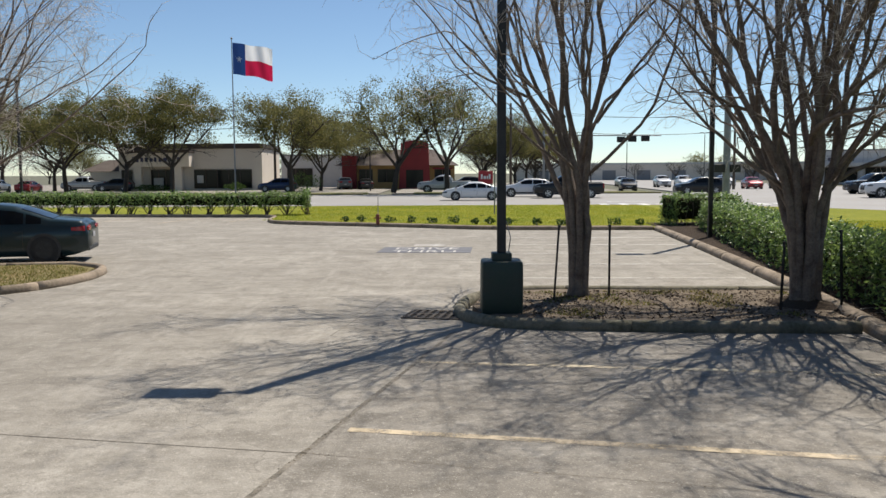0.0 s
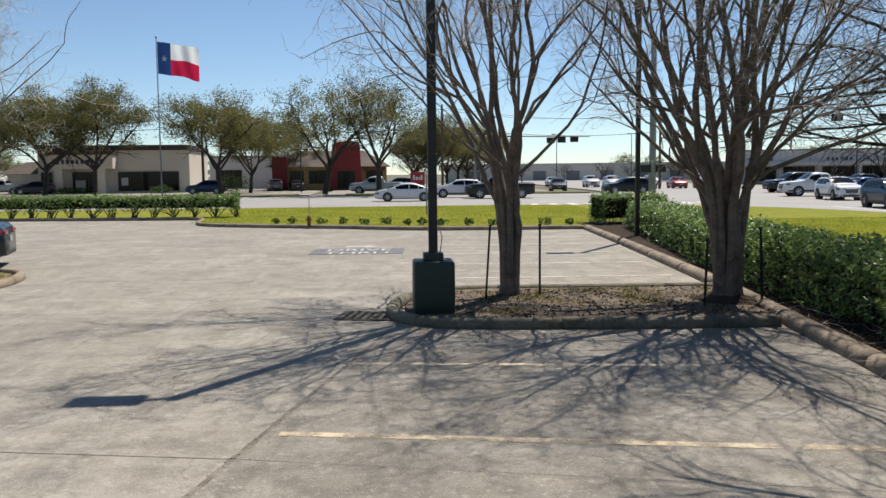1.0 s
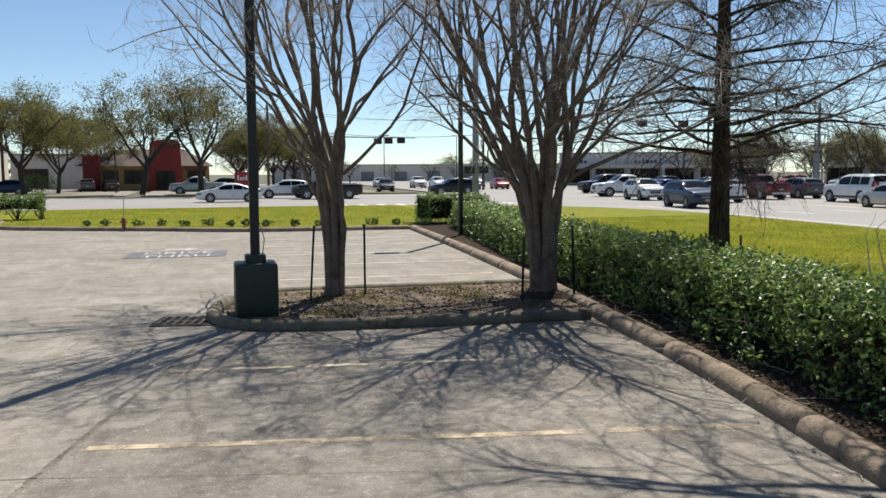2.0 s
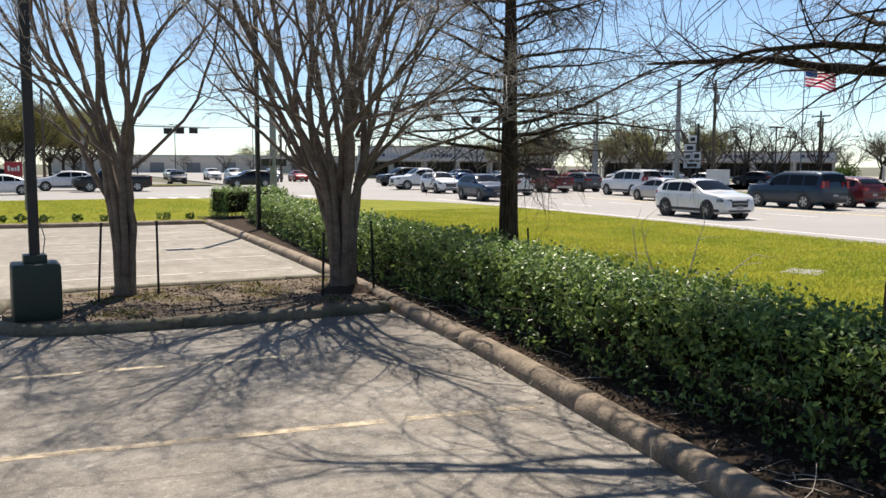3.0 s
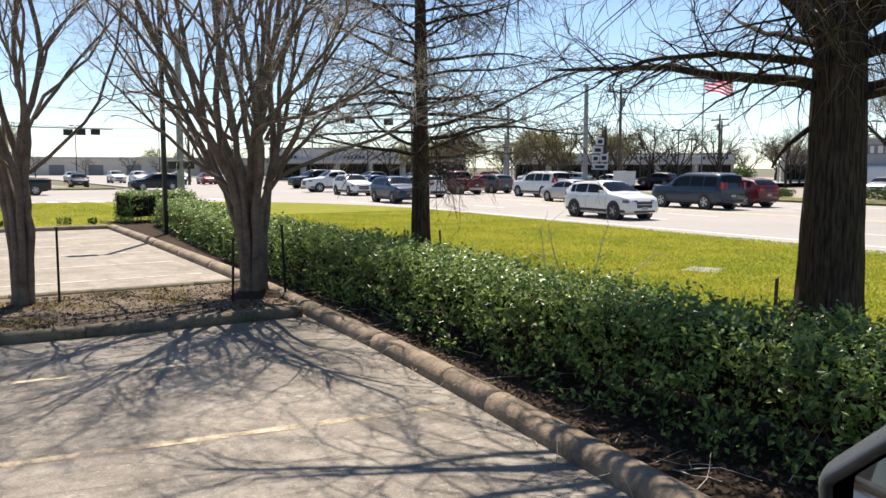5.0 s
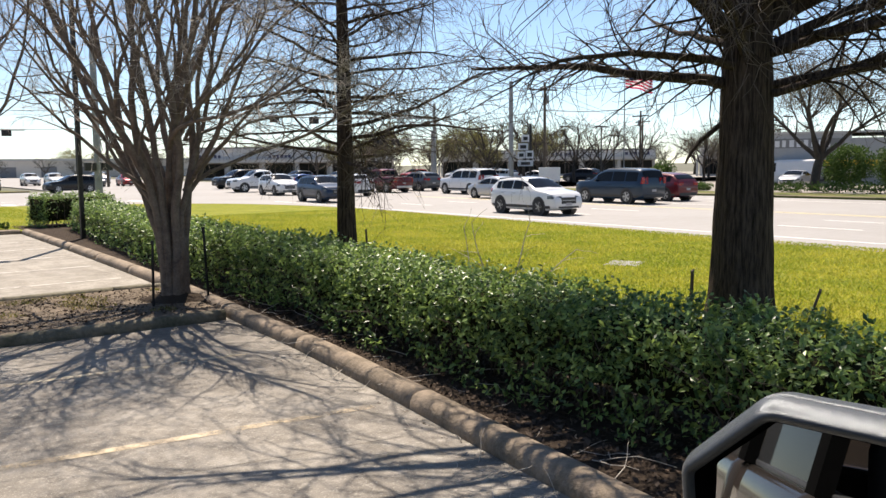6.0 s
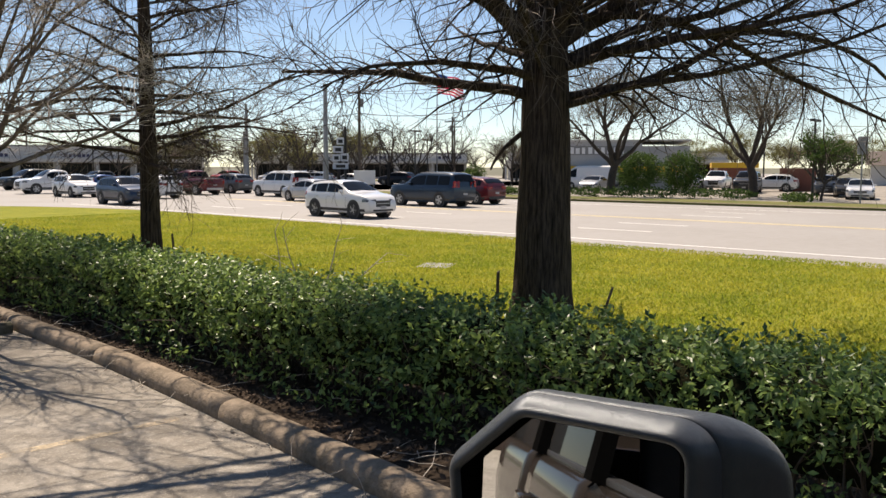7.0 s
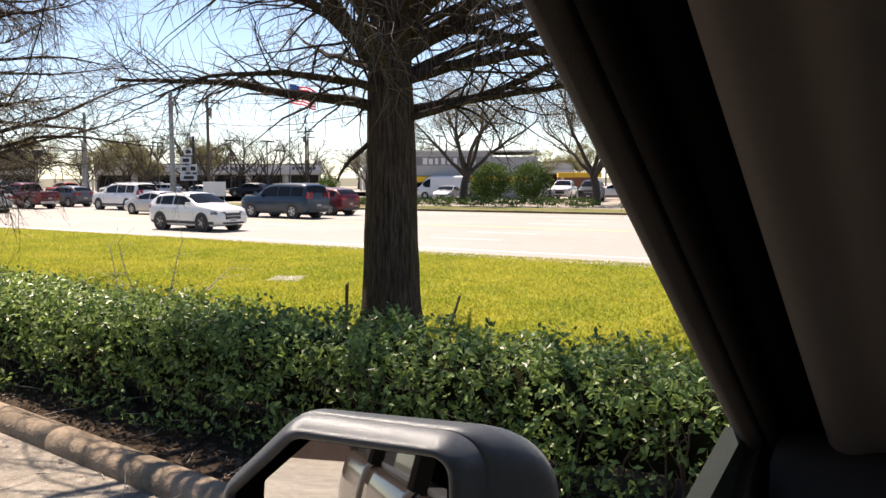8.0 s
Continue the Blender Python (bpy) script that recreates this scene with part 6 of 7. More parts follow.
        for a in {"sedan": (0.30, 0.445, 0.69), "suv": (0.19, 0.383, 0.685), "big_suv": (0.232, 0.418, 0.69), "pickup": (0.365, 0.493, 0.70), "van": (0.62, 0.87)}[kind]:
            patch("door_seam", a - 0.0012, a + 0.0012, lambda t: clear + 0.16, lambda t: belt, s, TRIM_BLACK, lift=0.004, n=1)
        if kind in ("suv", "big_suv", "pickup"):
            patch("cladding", 0.05, 0.95, lambda t: clear + 0.10, lambda t: clear + 0.22, s, TRIM_BLACK, top, 0.012, 24, 2)
    across("windscreen", front[0], front[1], 0.93, CAR_GLASS)
    if back:
        across("rear_window", back[0], back[1], 0.90, CAR_GLASS)
    if kind == "pickup":
        part("load_bed", boxed(X(0.03), X(0.335), -hw * 0.80, hw * 0.80, 1.20, 1.312), TRIM_BLACK, top)
    for t in axles:
        for s in (-1, 1):
            part("wheel_arch", rodded((X(t), s * (hw - 0.30), r * 1.03), (X(t), s * (hw + 0.003), r * 1.03), r * 1.12, r * 1.12, 28), TRIM_BLACK, top)
            wheel(top, X(t), s * (hw - 0.10), r, s, rim)
    nose = tops(0.96)
    tail = tops(0.02)
    for s in (-1, 1):
        patch("head_light", 0.925, 0.994, lambda t: nose - 0.22, lambda t: nose - 0.09 - 0.5 * max(0.0, t - 0.96), s, HEAD, top, 0.012)
        if kind == "sedan":
            patch("tail_light", 0.001, 0.075, lambda t: tail - 0.21 + 0.3 * t, lambda t: tail - 0.07 - 0.6 * t, s, TAIL, top, 0.012)
            part("tail_lamp", boxed(X(0) - 0.014, X(0.01), s * hw * 0.62 - 0.2, s * hw * 0.62 + 0.2, tail - 0.2, tail - 0.1, 0.02), TAIL, top, smooth=True)
        elif kind == "suv":
            patch("tail_light", 0.001, 0.06, lambda t: tail - 0.24 + 0.8 * t, lambda t: tail - 0.05, s, TAIL, top, 0.012)
            part("tail_lamp", boxed(X(0) - 0.012, X(0.012), s * hw * 0.70 - 0.14, s * hw * 0.70 + 0.14, tail - 0.26, tail - 0.1, 0.02), TAIL, top, smooth=True)
        else:
            part("tail_lamp", boxed(X(0.0) - 0.012, X(0.012), s * hw * 0.80 - 0.08, s * hw * 0.80 + 0.08, tail - 0.42, tail - 0.06, 0.02), TAIL, top, smooth=True)
            patch("tail_light", 0.002, 0.02, lambda t: tail - 0.42, lambda t: tail - 0.06, s, TAIL, top, 0.012)
        mt = front[1] - 0.075
        part("wing_mirror", boxed(X(mt) - 0.07, X(mt) + 0.06, s * (hw + 0.03) - 0.10, s * (hw + 0.03) + 0.09, belt + 0.02, belt + 0.15, 0.035), col, top, smooth=True)
        for a, b in panes[-2:]:
            part("door_handle", boxed(X(a) + 0.06, X(a) + 0.24, s * (hw - 0.002) - 0.015, s * (hw - 0.002) + 0.015, belt - 0.17, belt - 0.135, 0.008), col if max(rgb) < 0.3 else RIM, top)
        if kind in ("suv", "big_suv"):
            bm = bmesh.new()
            run = [Vector((X(t), s * section(t)[7][0] * 0.97, tops(t) - 0.03 + (0.03 if 0.13 < t < 0.5 else -0.01))) for t in (0.11, 0.14, 0.25, 0.38, 0.49, 0.52)]
            for a, b in zip(run, run[1:]):
                rod(bm, a, b, 0.016, 0.016, 6)
            part("roof_rail", bm, TRIM_BLACK, top)
    part("grille", boxed(X(0.972), X(1.0) + 0.012, -hw * 0.44, hw * 0.44, clear + 0.30, nose - 0.16, 0.02), TRIM_BLACK, top)
    part("grille_bar", boxed(X(0.99), X(1.0) + 0.022, -hw * 0.40, hw * 0.40, nose - 0.30, nose - 0.27, 0.006), RIM, top)
    part("front_bumper", boxed(X(0.97), X(1.0) + 0.006, -hw * 0.62, hw * 0.62, clear + 0.10, clear + 0.20, 0.03), TRIM_BLACK, top)
    part("number_plate", boxed(X(1.0) + 0.012, X(1.0) + 0.022, -0.16, 0.16, clear + 0.22, clear + 0.34), PLATE, top)
    part("rear_bumper", boxed(X(0) - 0.012, X(0.03), -hw * 0.76, hw * 0.76, clear + 0.10, clear + (0.2 if kind == "sedan" else 0.28), 0.025), TRIM_BLACK if kind != "pickup" else RIM, top)
    part("number_plate", boxed(X(0) - 0.02, X(0) - 0.01, -0.16, 0.16, clear + 0.42, clear + 0.54), PLATE, top)
    return top


WHITE, SILVER, BLACK, NAVY = (0.72, 0.72, 0.71), (0.42, 0.43, 0.44), (0.012, 0.013, 0.014), (0.010, 0.015, 0.026)
GREY, RED, MAROON, TEAL = (0.10, 0.105, 0.11), (0.30, 0.015, 0.018), (0.12, 0.012, 0.018), (0.010, 0.026, 0.032)

vehicle("sedan", -11.28, 20.65, 194, TEAL, "dark teal saloon parked beside the grass island", group="parked cars", rim=mat("dark_rim", (0.04, 0.04, 0.042), 0.4, 0.7))
vehicle("suv", -19.7, 100.0, 178, (0.012, 0.03, 0.09), "dark blue crossover leaving the bank")
vehicle("sedan", 2.4, 66.0, 180, WHITE, "white saloon waiting on the cross street")
vehicle("pickup", 0.2, 91.5, 175, SILVER, "silver pickup by the restaurant")
vehicle("suv", 7.4, 74.5, 180, WHITE, "white crossover on the cross street")
vehicle("pickup", 10.6, 70.6, 180, BLACK, "black pickup on the cross street")
vehicle("sedan", 21.5, 97, 262, BLACK, "black saloon coming down the far road")
for k, (kind, x, y, h, rgb, lab) in enumerate((
        ("suv", -55.5, 104, 95, WHITE, "white crossover parked by the bank"), ("sedan", -52, 105, 95, RED, "red saloon parked by the bank"),
        ("suv", -58.5, 104, 95, GREY, "grey crossover parked by the bank"), ("pickup", -47.5, 111, 182, SILVER, "silver pickup parked by the bank"),
        ("suv", -42.5, 108.5, 182, NAVY, "dark blue crossover parked by the bank"), ("suv", -13.5, 115, 100, GREY, "grey crossover beside the restaurant"), ("sedan", -10.6, 115, 100, BLACK, "black saloon beside the restaurant"), ("suv", 3.2, 117, 180, BLACK, "black crossover behind the restaurant"))):
    vehicle(kind, x, y, h, rgb, lab, group="parked cars")
for kind, x, y, h, rgb, lab in (
        ("sedan", 27.5, 128, 265, WHITE, "white saloon in the far queue"), ("suv", 31, 118, 265, WHITE, "white crossover in the far queue"), ("suv", 31.2, 108, 265, WHITE, "white crossover in the far queue"),
        ("sedan", 34.5, 104, 265, GREY, "grey saloon in the far queue"), ("sedan", 38.5, 104, 262, RED, "bright red saloon in the far queue"), ("pickup", 41.8, 103, 262, WHITE, "white pickup in the far queue"),
        ("suv", 37, 128, 265, BLACK, "black crossover in the far queue"), ("suv", 41, 121, 265, SILVER, "silver crossover in the far queue"), ("big_suv", 40.5, 78.2, 180, BLACK, "black large sport utility on the cross street"),
        ("pickup", 36.4, 66.3, 172, WHITE, "white pickup on the cross street"), ("suv", 24.4, 79.6, 180, BLACK, "black crossover on the cross street"),
        ("suv", 27.9, 25.4, 262, WHITE, "white crossover driving along the near lanes"), ("big_suv", 43.3, 46.6, 83, WHITE, "large white sport utility waiting at the lights"),
        ("sedan", 38.6, 38.6, 83, SILVER, "silver saloon waiting at the lights"), ("big_suv", 38.6, 28.9, 82, (0.015, 0.034, 0.060), "large steel-blue sport utility in the far lanes"),
        ("suv", 42.6, 29.0, 82, MAROON, "dark red crossover in the far lanes"), ("suv", 28.6, 44.0, 262, (0.018, 0.035, 0.07), "blue crossover coming through the junction"),
        ("sedan", 43.5, 71.5, 180, (0.02, 0.07, 0.22), "bright blue saloon on the cross street"), ("suv", 35.4, 51.3, 92, WHITE, "white crossover crossing the junction"),
        ("pickup", 42.2, 55.8, 88, MAROON, "dark red pickup crossing the junction"), ("suv", 46.2, 56.2, 88, GREY, "grey crossover crossing the junction"), ("suv", 33.2, 57.5, 262, WHITE, "white minivan coming through the junction")):
    vehicle(kind, x, y, h, rgb, lab)
for kind, x, y, h, rgb, lab in (
        ("van", 78, 38.5, 100, WHITE, "tall white van parked by the fast food restaurant"), ("sedan", 73, 35.5, 190, SILVER, "silver saloon parked by the fast food restaurant"), ("suv", 77, 27.8, 185, SILVER, "silver crossover in the fast food lot"),
        ("pickup", 81.5, 26.5, 190, WHITE, "white pickup in the fast food lot"), ("big_suv", 76, 22.0, 190, BLACK, "black sport utility in the fast food lot"), ("suv", 82, 21.5, 95, WHITE, "white crossover in the fast food lot"),
        ("sedan", 66.5, 11.2, 190, WHITE, "white saloon in the fast food lot"), ("sedan", 70.5, 12.8, 190, BLACK, "black saloon in the fast food lot"), ("suv", 74, 15.0, 190, GREY, "grey crossover in the fast food lot"), ("sedan", 58.5, 44.8, 90, BLACK, "black saloon at the lot entrance"),
        ("suv", 70, 70, 100, WHITE, "white crossover in the far lot"), ("sedan", 74, 68, 100, SILVER, "silver saloon in the far lot"), ("suv", 79, 65, 100, NAVY, "dark blue crossover in the far lot"), ("sedan", 85, 62, 100, WHITE, "white saloon in the far lot"),
        ("suv", 58, 96, 185, GREY, "grey crossover before the shops"), ("sedan", 64, 95, 185, WHITE, "white saloon before the shops"), ("pickup", 71, 97, 185, BLACK, "black pickup before the shops"), ("suv", 78, 96, 185, RED, "red crossover before the shops"), ("sedan", 86, 95, 185, SILVER, "silver saloon before the shops"), ("suv", 94, 96, 185, WHITE, "white crossover before the shops")):
    vehicle(kind, x, y, h, rgb, lab, group="parked cars")

for x in (-2.75, 2.05):
    for y, s in ((-0.13, 1), (-1.87, -1)):
        wheel(truck, x, y, 0.44, s, width=0.28)


# ---- buildings ----
STUCCO = mat("cream_stucco", (0.70, 0.63, 0.54), 0.9, tint=(0.60, 0.53, 0.45), big=0.4, fine=5, mix=0.4, bump=0.2)
BROWN_TRIM = mat("brown_fascia", (0.055, 0.038, 0.030), 0.7, tint=(0.08, 0.06, 0.05), big=1, fine=8, mix=0.4)
ROOF_BROWN = mat("brown_shingle", (0.075, 0.058, 0.05), 0.9, tint=(0.12, 0.095, 0.08), big=0.8, fine=7, mix=0.5, bump=0.4)
SHOP_GLASS = mat("dark_shop_glass", (0.010, 0.012, 0.013), 0.08, spec=0.18)
OCHRE = mat("ochre_stucco", (0.42, 0.27, 0.10), 0.9, tint=(0.34, 0.21, 0.08), big=0.5, fine=6, mix=0.4)
BRICK_RED = mat("red_stucco", (0.22, 0.025, 0.025), 0.8, tint=(0.16, 0.02, 0.02), big=0.6, fine=6, mix=0.4)
PALE = mat("pale_wall", (0.55, 0.54, 0.52), 0.9, tint=(0.44, 0.43, 0.41), big=0.2, fine=3, mix=0.4)
GREY_WALL = mat("grey_wall", (0.24, 0.24, 0.24), 0.85, tint=(0.18, 0.18, 0.18), big=0.4, fine=4, mix=0.4)
LIGHT_GREY = mat("light_grey_panel", (0.42, 0.42, 0.42), 0.8, tint=(0.33, 0.33, 0.335), big=0.5, fine=5, mix=0.4)
YELLOW_BAND = mat("yellow_band", (0.75, 0.45, 0.03), 0.6, tint=(0.65, 0.38, 0.03), big=1, fine=5, mix=0.3)
SIGN_DARK = mat("sign_dark", (0.04, 0.04, 0.09), 0.6)
SIGN_WHITE = mat("sign_white", (0.75, 0.75, 0.75), 0.6, tint=(0.6, 0.6, 0.6), big=2, fine=10, mix=0.3)
SIGN_RED = mat("sign_red", (0.40, 0.02, 0.03), 0.5, tint=(0.3, 0.02, 0.03), big=2, fine=9, mix=0.3)
BACKDROP_BROWN = mat("backdrop_brown", (0.060, 0.042, 0.034), 0.95, tint=(0.040, 0.030, 0.026), big=0.8, fine=9, mix=0.5, bump=0.4, spec=0.1)
BRICK = mat("brick_screen", (0.19, 0.07, 0.05), 0.9, tint=(0.13, 0.055, 0.04), big=1.5, fine=12, mix=0.5, bump=0.5)


def bars(parent, x0, x1, y, z, size, material, count, seed):
    """Plain bars in place of lettering along a wall that faces -y."""
    g = random.Random(seed)
    x = x0
    step = (x1 - x0) / count
    for k in range(count):
        part("letter_bar", boxed(x + step * 0.1, x + step * g.uniform(0.6, 0.9), y - 0.06, y, z - size / 2, z + size / 2 * g.uniform(0.6, 1.0)), material, parent)
        x += step


def shop_window(parent, x0, x1, y, z0, z1, panes, material=None):
    """A glazed front set in a wall that faces -y: frame bars and panes."""
    win = part("window", boxed(x0, x1, y - 0.02, y + 0.06, z0, z1), material or SHOP_GLASS, parent)
    for k in range(panes + 1):
        x = x0 + (x1 - x0) * k / panes
        part("mullion", boxed(x - 0.05, x + 0.05, y - 0.09, y - 0.02, z0, z1), BROWN_TRIM, win)
    part("window_frame", boxed(x0, x1, y - 0.1, y - 0.02, z1 - 0.08, z1 + 0.04), BROWN_TRIM, win)


bank = empty("bank", pose(-33.6, 112, 0, 0, 0, 1.5), "cream single-storey bank with brown fascia and dark windows", "building")
part("wall", boxed(-9.6, 9.4, 0, 14, 0, 5.6), STUCCO, bank, "cream stucco wall")
part("fascia", boxed(-9.8, 9.6, -0.15, 14.1, 5.55, 6.2, 0.05), BROWN_TRIM, bank, "dark brown fascia")
part("roof", boxed(-9.3, 9.1, 0.3, 13.7, 6.15, 6.25), ROOF_BROWN, bank)
shop_window(bank, -9.2, -7.9, -0.03, 0.25, 2.75, 1)
shop_window(bank, -5.3, -1.5, -0.03, 0.1, 2.75, 4)
shop_window(bank, 0.4, 8.0, -0.03, 0.25, 2.75, 5)
part("porch", boxed(-7.6, 0.4, -2.6, 0.0, 3.15, 5.0, 0.04), STUCCO, bank, "cream porch with sign band")
part("porch_trim", boxed(-7.75, 0.55, -2.75, -0.2, 4.95, 5.4, 0.04), BROWN_TRIM, bank)
for x in (-6.3, -1.1):
    part("column", boxed(x - 0.45, x + 0.45, -2.5, -1.6, 0, 3.16, 0.03), STUCCO, bank)
    part("column_foot", boxed(x - 0.55, x + 0.55, -2.6, -1.5, 0, 0.6, 0.03), STUCCO, bank)
part("emblem", boxed(-6.9, -6.1, -2.68, -2.6, 3.75, 4.45), SIGN_DARK, bank)
bars(bank, -5.9, -0.6, -2.6, 4.1, 0.6, SIGN_DARK, 9, 3)
part("cash_machine", boxed(-4.9, -3.7, -0.5, -0.05, 0.2, 1.7, 0.05), PALE, bank)
part("notice", boxed(0.75, 1.6, -0.14, -0.12, 1.0, 2.0), PALE, bank)
wing = empty("bank_wing", pose(-46.0, 113, 0), "low drive-in wing with dark hipped roof", "building")
part("wall", boxed(-2, 2.6, 1, 6, 0, 2.6), STUCCO, wing)
bm = bmesh.new()
q = [bm.verts.new(p) for p in ((-3, 0, 2.6), (3.2, 0, 2.6), (3.2, 7, 2.6), (-3, 7, 2.6), (-0.5, 3.5, 4.2), (1.5, 3.5, 4.2))]
for f in ((0, 1, 5, 4), (1, 2, 5), (2, 3, 4, 5), (3, 0, 4), (3, 2, 1, 0)):
    bm.faces.new([q[i] for i in f])
part("roof", bm, ROOF_BROWN, wing)
store = empty("store", pose(-18, 135, 0), "long pale store behind the bank", "building")
part("wall", boxed(-8, 9, 0, 12, 0, 5.0), PALE, store)
part("coping", boxed(-8.1, 9.1, -0.1, 12.1, 5.0, 5.25), GREY_WALL, store)
shop_window(store, -7, -3, -0.02, 0.2, 3.0, 3)

rest = empty("restaurant", pose(-6.5, 118, 0), "ochre restaurant with red tower and brown hipped roof", "building")
part("wall", boxed(-7.4, 8.2, 0, 10, 0, 3.3), OCHRE, rest, "ochre stucco wall")
bm = bmesh.new()
q = [bm.verts.new(p) for p in ((-8.6, -1, 3.25), (8.8, -1, 3.25), (8.8, 11, 3.25), (-8.6, 11, 3.25), (-4.5, 5, 5.6), (5.0, 5, 5.6))]
for f in ((0, 1, 5, 4), (1, 2, 5), (2, 3, 4, 5), (3, 0, 4), (3, 2, 1, 0)):
    bm.faces.new([q[i] for i in f])
part("roof", bm, ROOF_BROWN, rest)
bm = boxed(0.4, 4.8, -1.4, 3, 0, 6.2)
for v_ in bm.verts:
    if v_.co.z > 3:
        v_.co.x = 2.6 + (v_.co.x - 2.6) * 0.86
tower = part("tower", bm, BRICK_RED, rest, "red tower with curved top")
bm = bmesh.new()
bmesh.ops.create_cone(bm, cap_ends=True, segments=24, radius1=1.9, radius2=1.9, depth=4.36, matrix=Matrix.Translation((2.6, 0.8, 6.15)) @ pose(0, 0, 0, 90) @ Matrix.Diagonal((1, 0.3, 1, 1)))
part("tower_top", bm, BRICK_RED, tower)
part("doorway", boxed(1.4, 3.8, -1.46, -1.38, 0.1, 2.6), SHOP_GLASS, tower)
bm = boxed(-7.6, -5.6, -0.9, 2, 0, 4.6)
part("side_tower", bm, BRICK_RED, rest)
for a, b in ((-5.2, -3.4), (-2.6, -0.2), (5.4, 7.6)):
    shop_window(rest, a, b, -0.02, 0.9, 2.7, 2)
part("awning", boxed(5.1, 7.9, -0.9, 0, 2.7, 2.9), BRICK_RED, rest)

box_sign = empty("box_sign", pose(4.5, 87.5, 0.1), "low red roadside box sign on two posts", "sign")
part("panel", boxed(-0.75, 0.75, -0.15, 0.15, 0.9, 2.25, 0.04), SIGN_RED, box_sign)
for k, (a, b, h) in enumerate(((-0.5, -0.32, 0.5), (-0.22, 0.02, 0.32), (0.1, 0.24, 0.34), (0.32, 0.5, 0.5))):
    part("letter_bar", boxed(a, b, -0.19, -0.15, 1.4, 1.4 + h), SIGN_WHITE, box_sign)
for x in (-0.6, 0.6):
    part("post", boxed(x - 0.06, x + 0.06, -0.06, 0.06, 0, 0.95), BLACK_STEEL, box_sign)

# an unseen plain wall, added so that the car's flank reflects something dark
store = empty("store", pose(-30, -34, 0, 0, 0, 90), "unseen plain dark block added for the car's reflections", "building")
part("wall", boxed(0, 44, 0, 12, 0, 7.5), BACKDROP_BROWN, store, "plain dark wall, added out of view")
part("coping", boxed(-0.15, 44.15, -0.15, 12.15, 7.5, 7.75), BROWN_TRIM, store)

# fast food restaurant with its front turned to the road
food = empty("fast_food_restaurant", pose(79.6, 36.6, 0, 0, 0, -65), "grey fast food restaurant with yellow band", "building")
part("wall", boxed(-6.2, 7.5, 0, 14, 0, 4.4), LIGHT_GREY, food, "grey panelled wall")
part("upper_wall", boxed(-6.3, 2.8, -0.15, 8, 2.4, 4.9), LIGHT_GREY, food)
part("sign_band", boxed(-5.2, 2.2, -0.19, -0.15, 3.5, 4.4), GREY_WALL, food, "dark sign band")
part("yellow_band", boxed(-6.45, 6.8, -0.6, -0.1, 1.75, 2.35, 0.03), YELLOW_BAND, food, "bright yellow canopy band")
shop_window(food, -5.8, 2.4, -0.02, 0.4, 1.7, 6)
bars(food, -4.6, 1.2, -0.19, 3.95, 0.7, SIGN_WHITE, 9, 6)
part("coping", boxed(-6.45, 7.6, -0.25, 14.1, 4.88, 5.05), PALE, food)
station = empty("fuel_station", pose(98, 30, 0, 0, 0, -70), "fuel station canopy with yellow edge on posts", "building")
part("canopy", boxed(-2.6, 2.6, 0, 8, 2.2, 2.8, 0.05), YELLOW_BAND, station)
for x in (-2.0, 2.0):
    part("post", boxed(x - 0.2, x + 0.2, 3.5, 3.9, 0, 2.25), PALE, station)
part("kiosk", boxed(-2.4, 2.4, 12, 16, 0, 2.2), BRICK, station)
screen_wall = empty("brick_enclosure", pose(83.5, 19.6, 0, 0, 0, -75), "red brick enclosure in the lot", "wall")
part("wall", boxed(-1.6, 1.6, 0, 2, 0, 2.2, 0.02), BRICK, screen_wall)
low = empty("low_building", pose(118, 12, 0, 0, 0, -80), "low pale building beyond the lot", "building")
part("wall", boxed(-7, 7, 0, 10, 0, 2.6), PALE, low)
bm = bmesh.new()
q = [bm.verts.new(p) for p in ((-7.6, -0.8, 2.6), (7.6, -0.8, 2.6), (7.6, 11, 2.6), (-7.6, 11, 2.6), (-7.6, 5, 4.4), (7.6, 5, 4.4))]
for f in ((0, 1, 5, 4), (1, 2, 5), (2, 3, 4, 5), (3, 0, 4), (3, 2, 1, 0)):
    bm.faces.new([q[i] for i in f])
part("roof", bm, ROOF_BROWN, low)


def shops(x, y, turn, length, height, seed, label):
    top = empty("shop_row", pose(x, y, 0, 0, 0, turn), label, "building", "rows of shops")
    part("wall", boxed(-length / 2, length / 2, 0, 12, 0, height), PALE, top)
    part("coping", boxed(-length / 2 - 0.1, length / 2 + 0.1, -0.1, 12.1, height, height + 0.25), GREY_WALL, top)
    part("arcade_roof", boxed(-length / 2, length / 2, -2.4, 0, 2.9, 3.5), PALE, top)
    n = int(length // 6)
    for k in range(n):
        a = -length / 2 + length * k / n
        shop_window(top, a + 0.6, a + length / n - 0.6, -0.02, 0.3, 2.7, 3)
        part("column", boxed(a - 0.15, a + 0.15, -2.3, -2.0, 0, 2.9), PALE, top)
        if k % 2 == seed % 2:
            bars(top, a + 1.0, a + length / n - 1.0, -2.42, 4.0 if height > 4 else 3.2, 0.6, SIGN_DARK, 6, seed + k)
    return top


shops(79, 131, -26, 36, 5.4, 2, "row of pale shops with a covered walk")
shops(118, 106, -50, 40, 4.6, 5, "row of pale shops across the junction")
store_far = empty("warehouse", pose(66, 218, 0, 0, 0, -16), "long low pale warehouse far across the junction", "building")
part("wall", boxed(-48, 40, 0, 20, 0, 4.1), STUCCO, store_far, "pale plain wall")
part("coping", boxed(-48.2, 40.2, -0.2, 20.2, 4.1, 4.6), PALE, store_far)
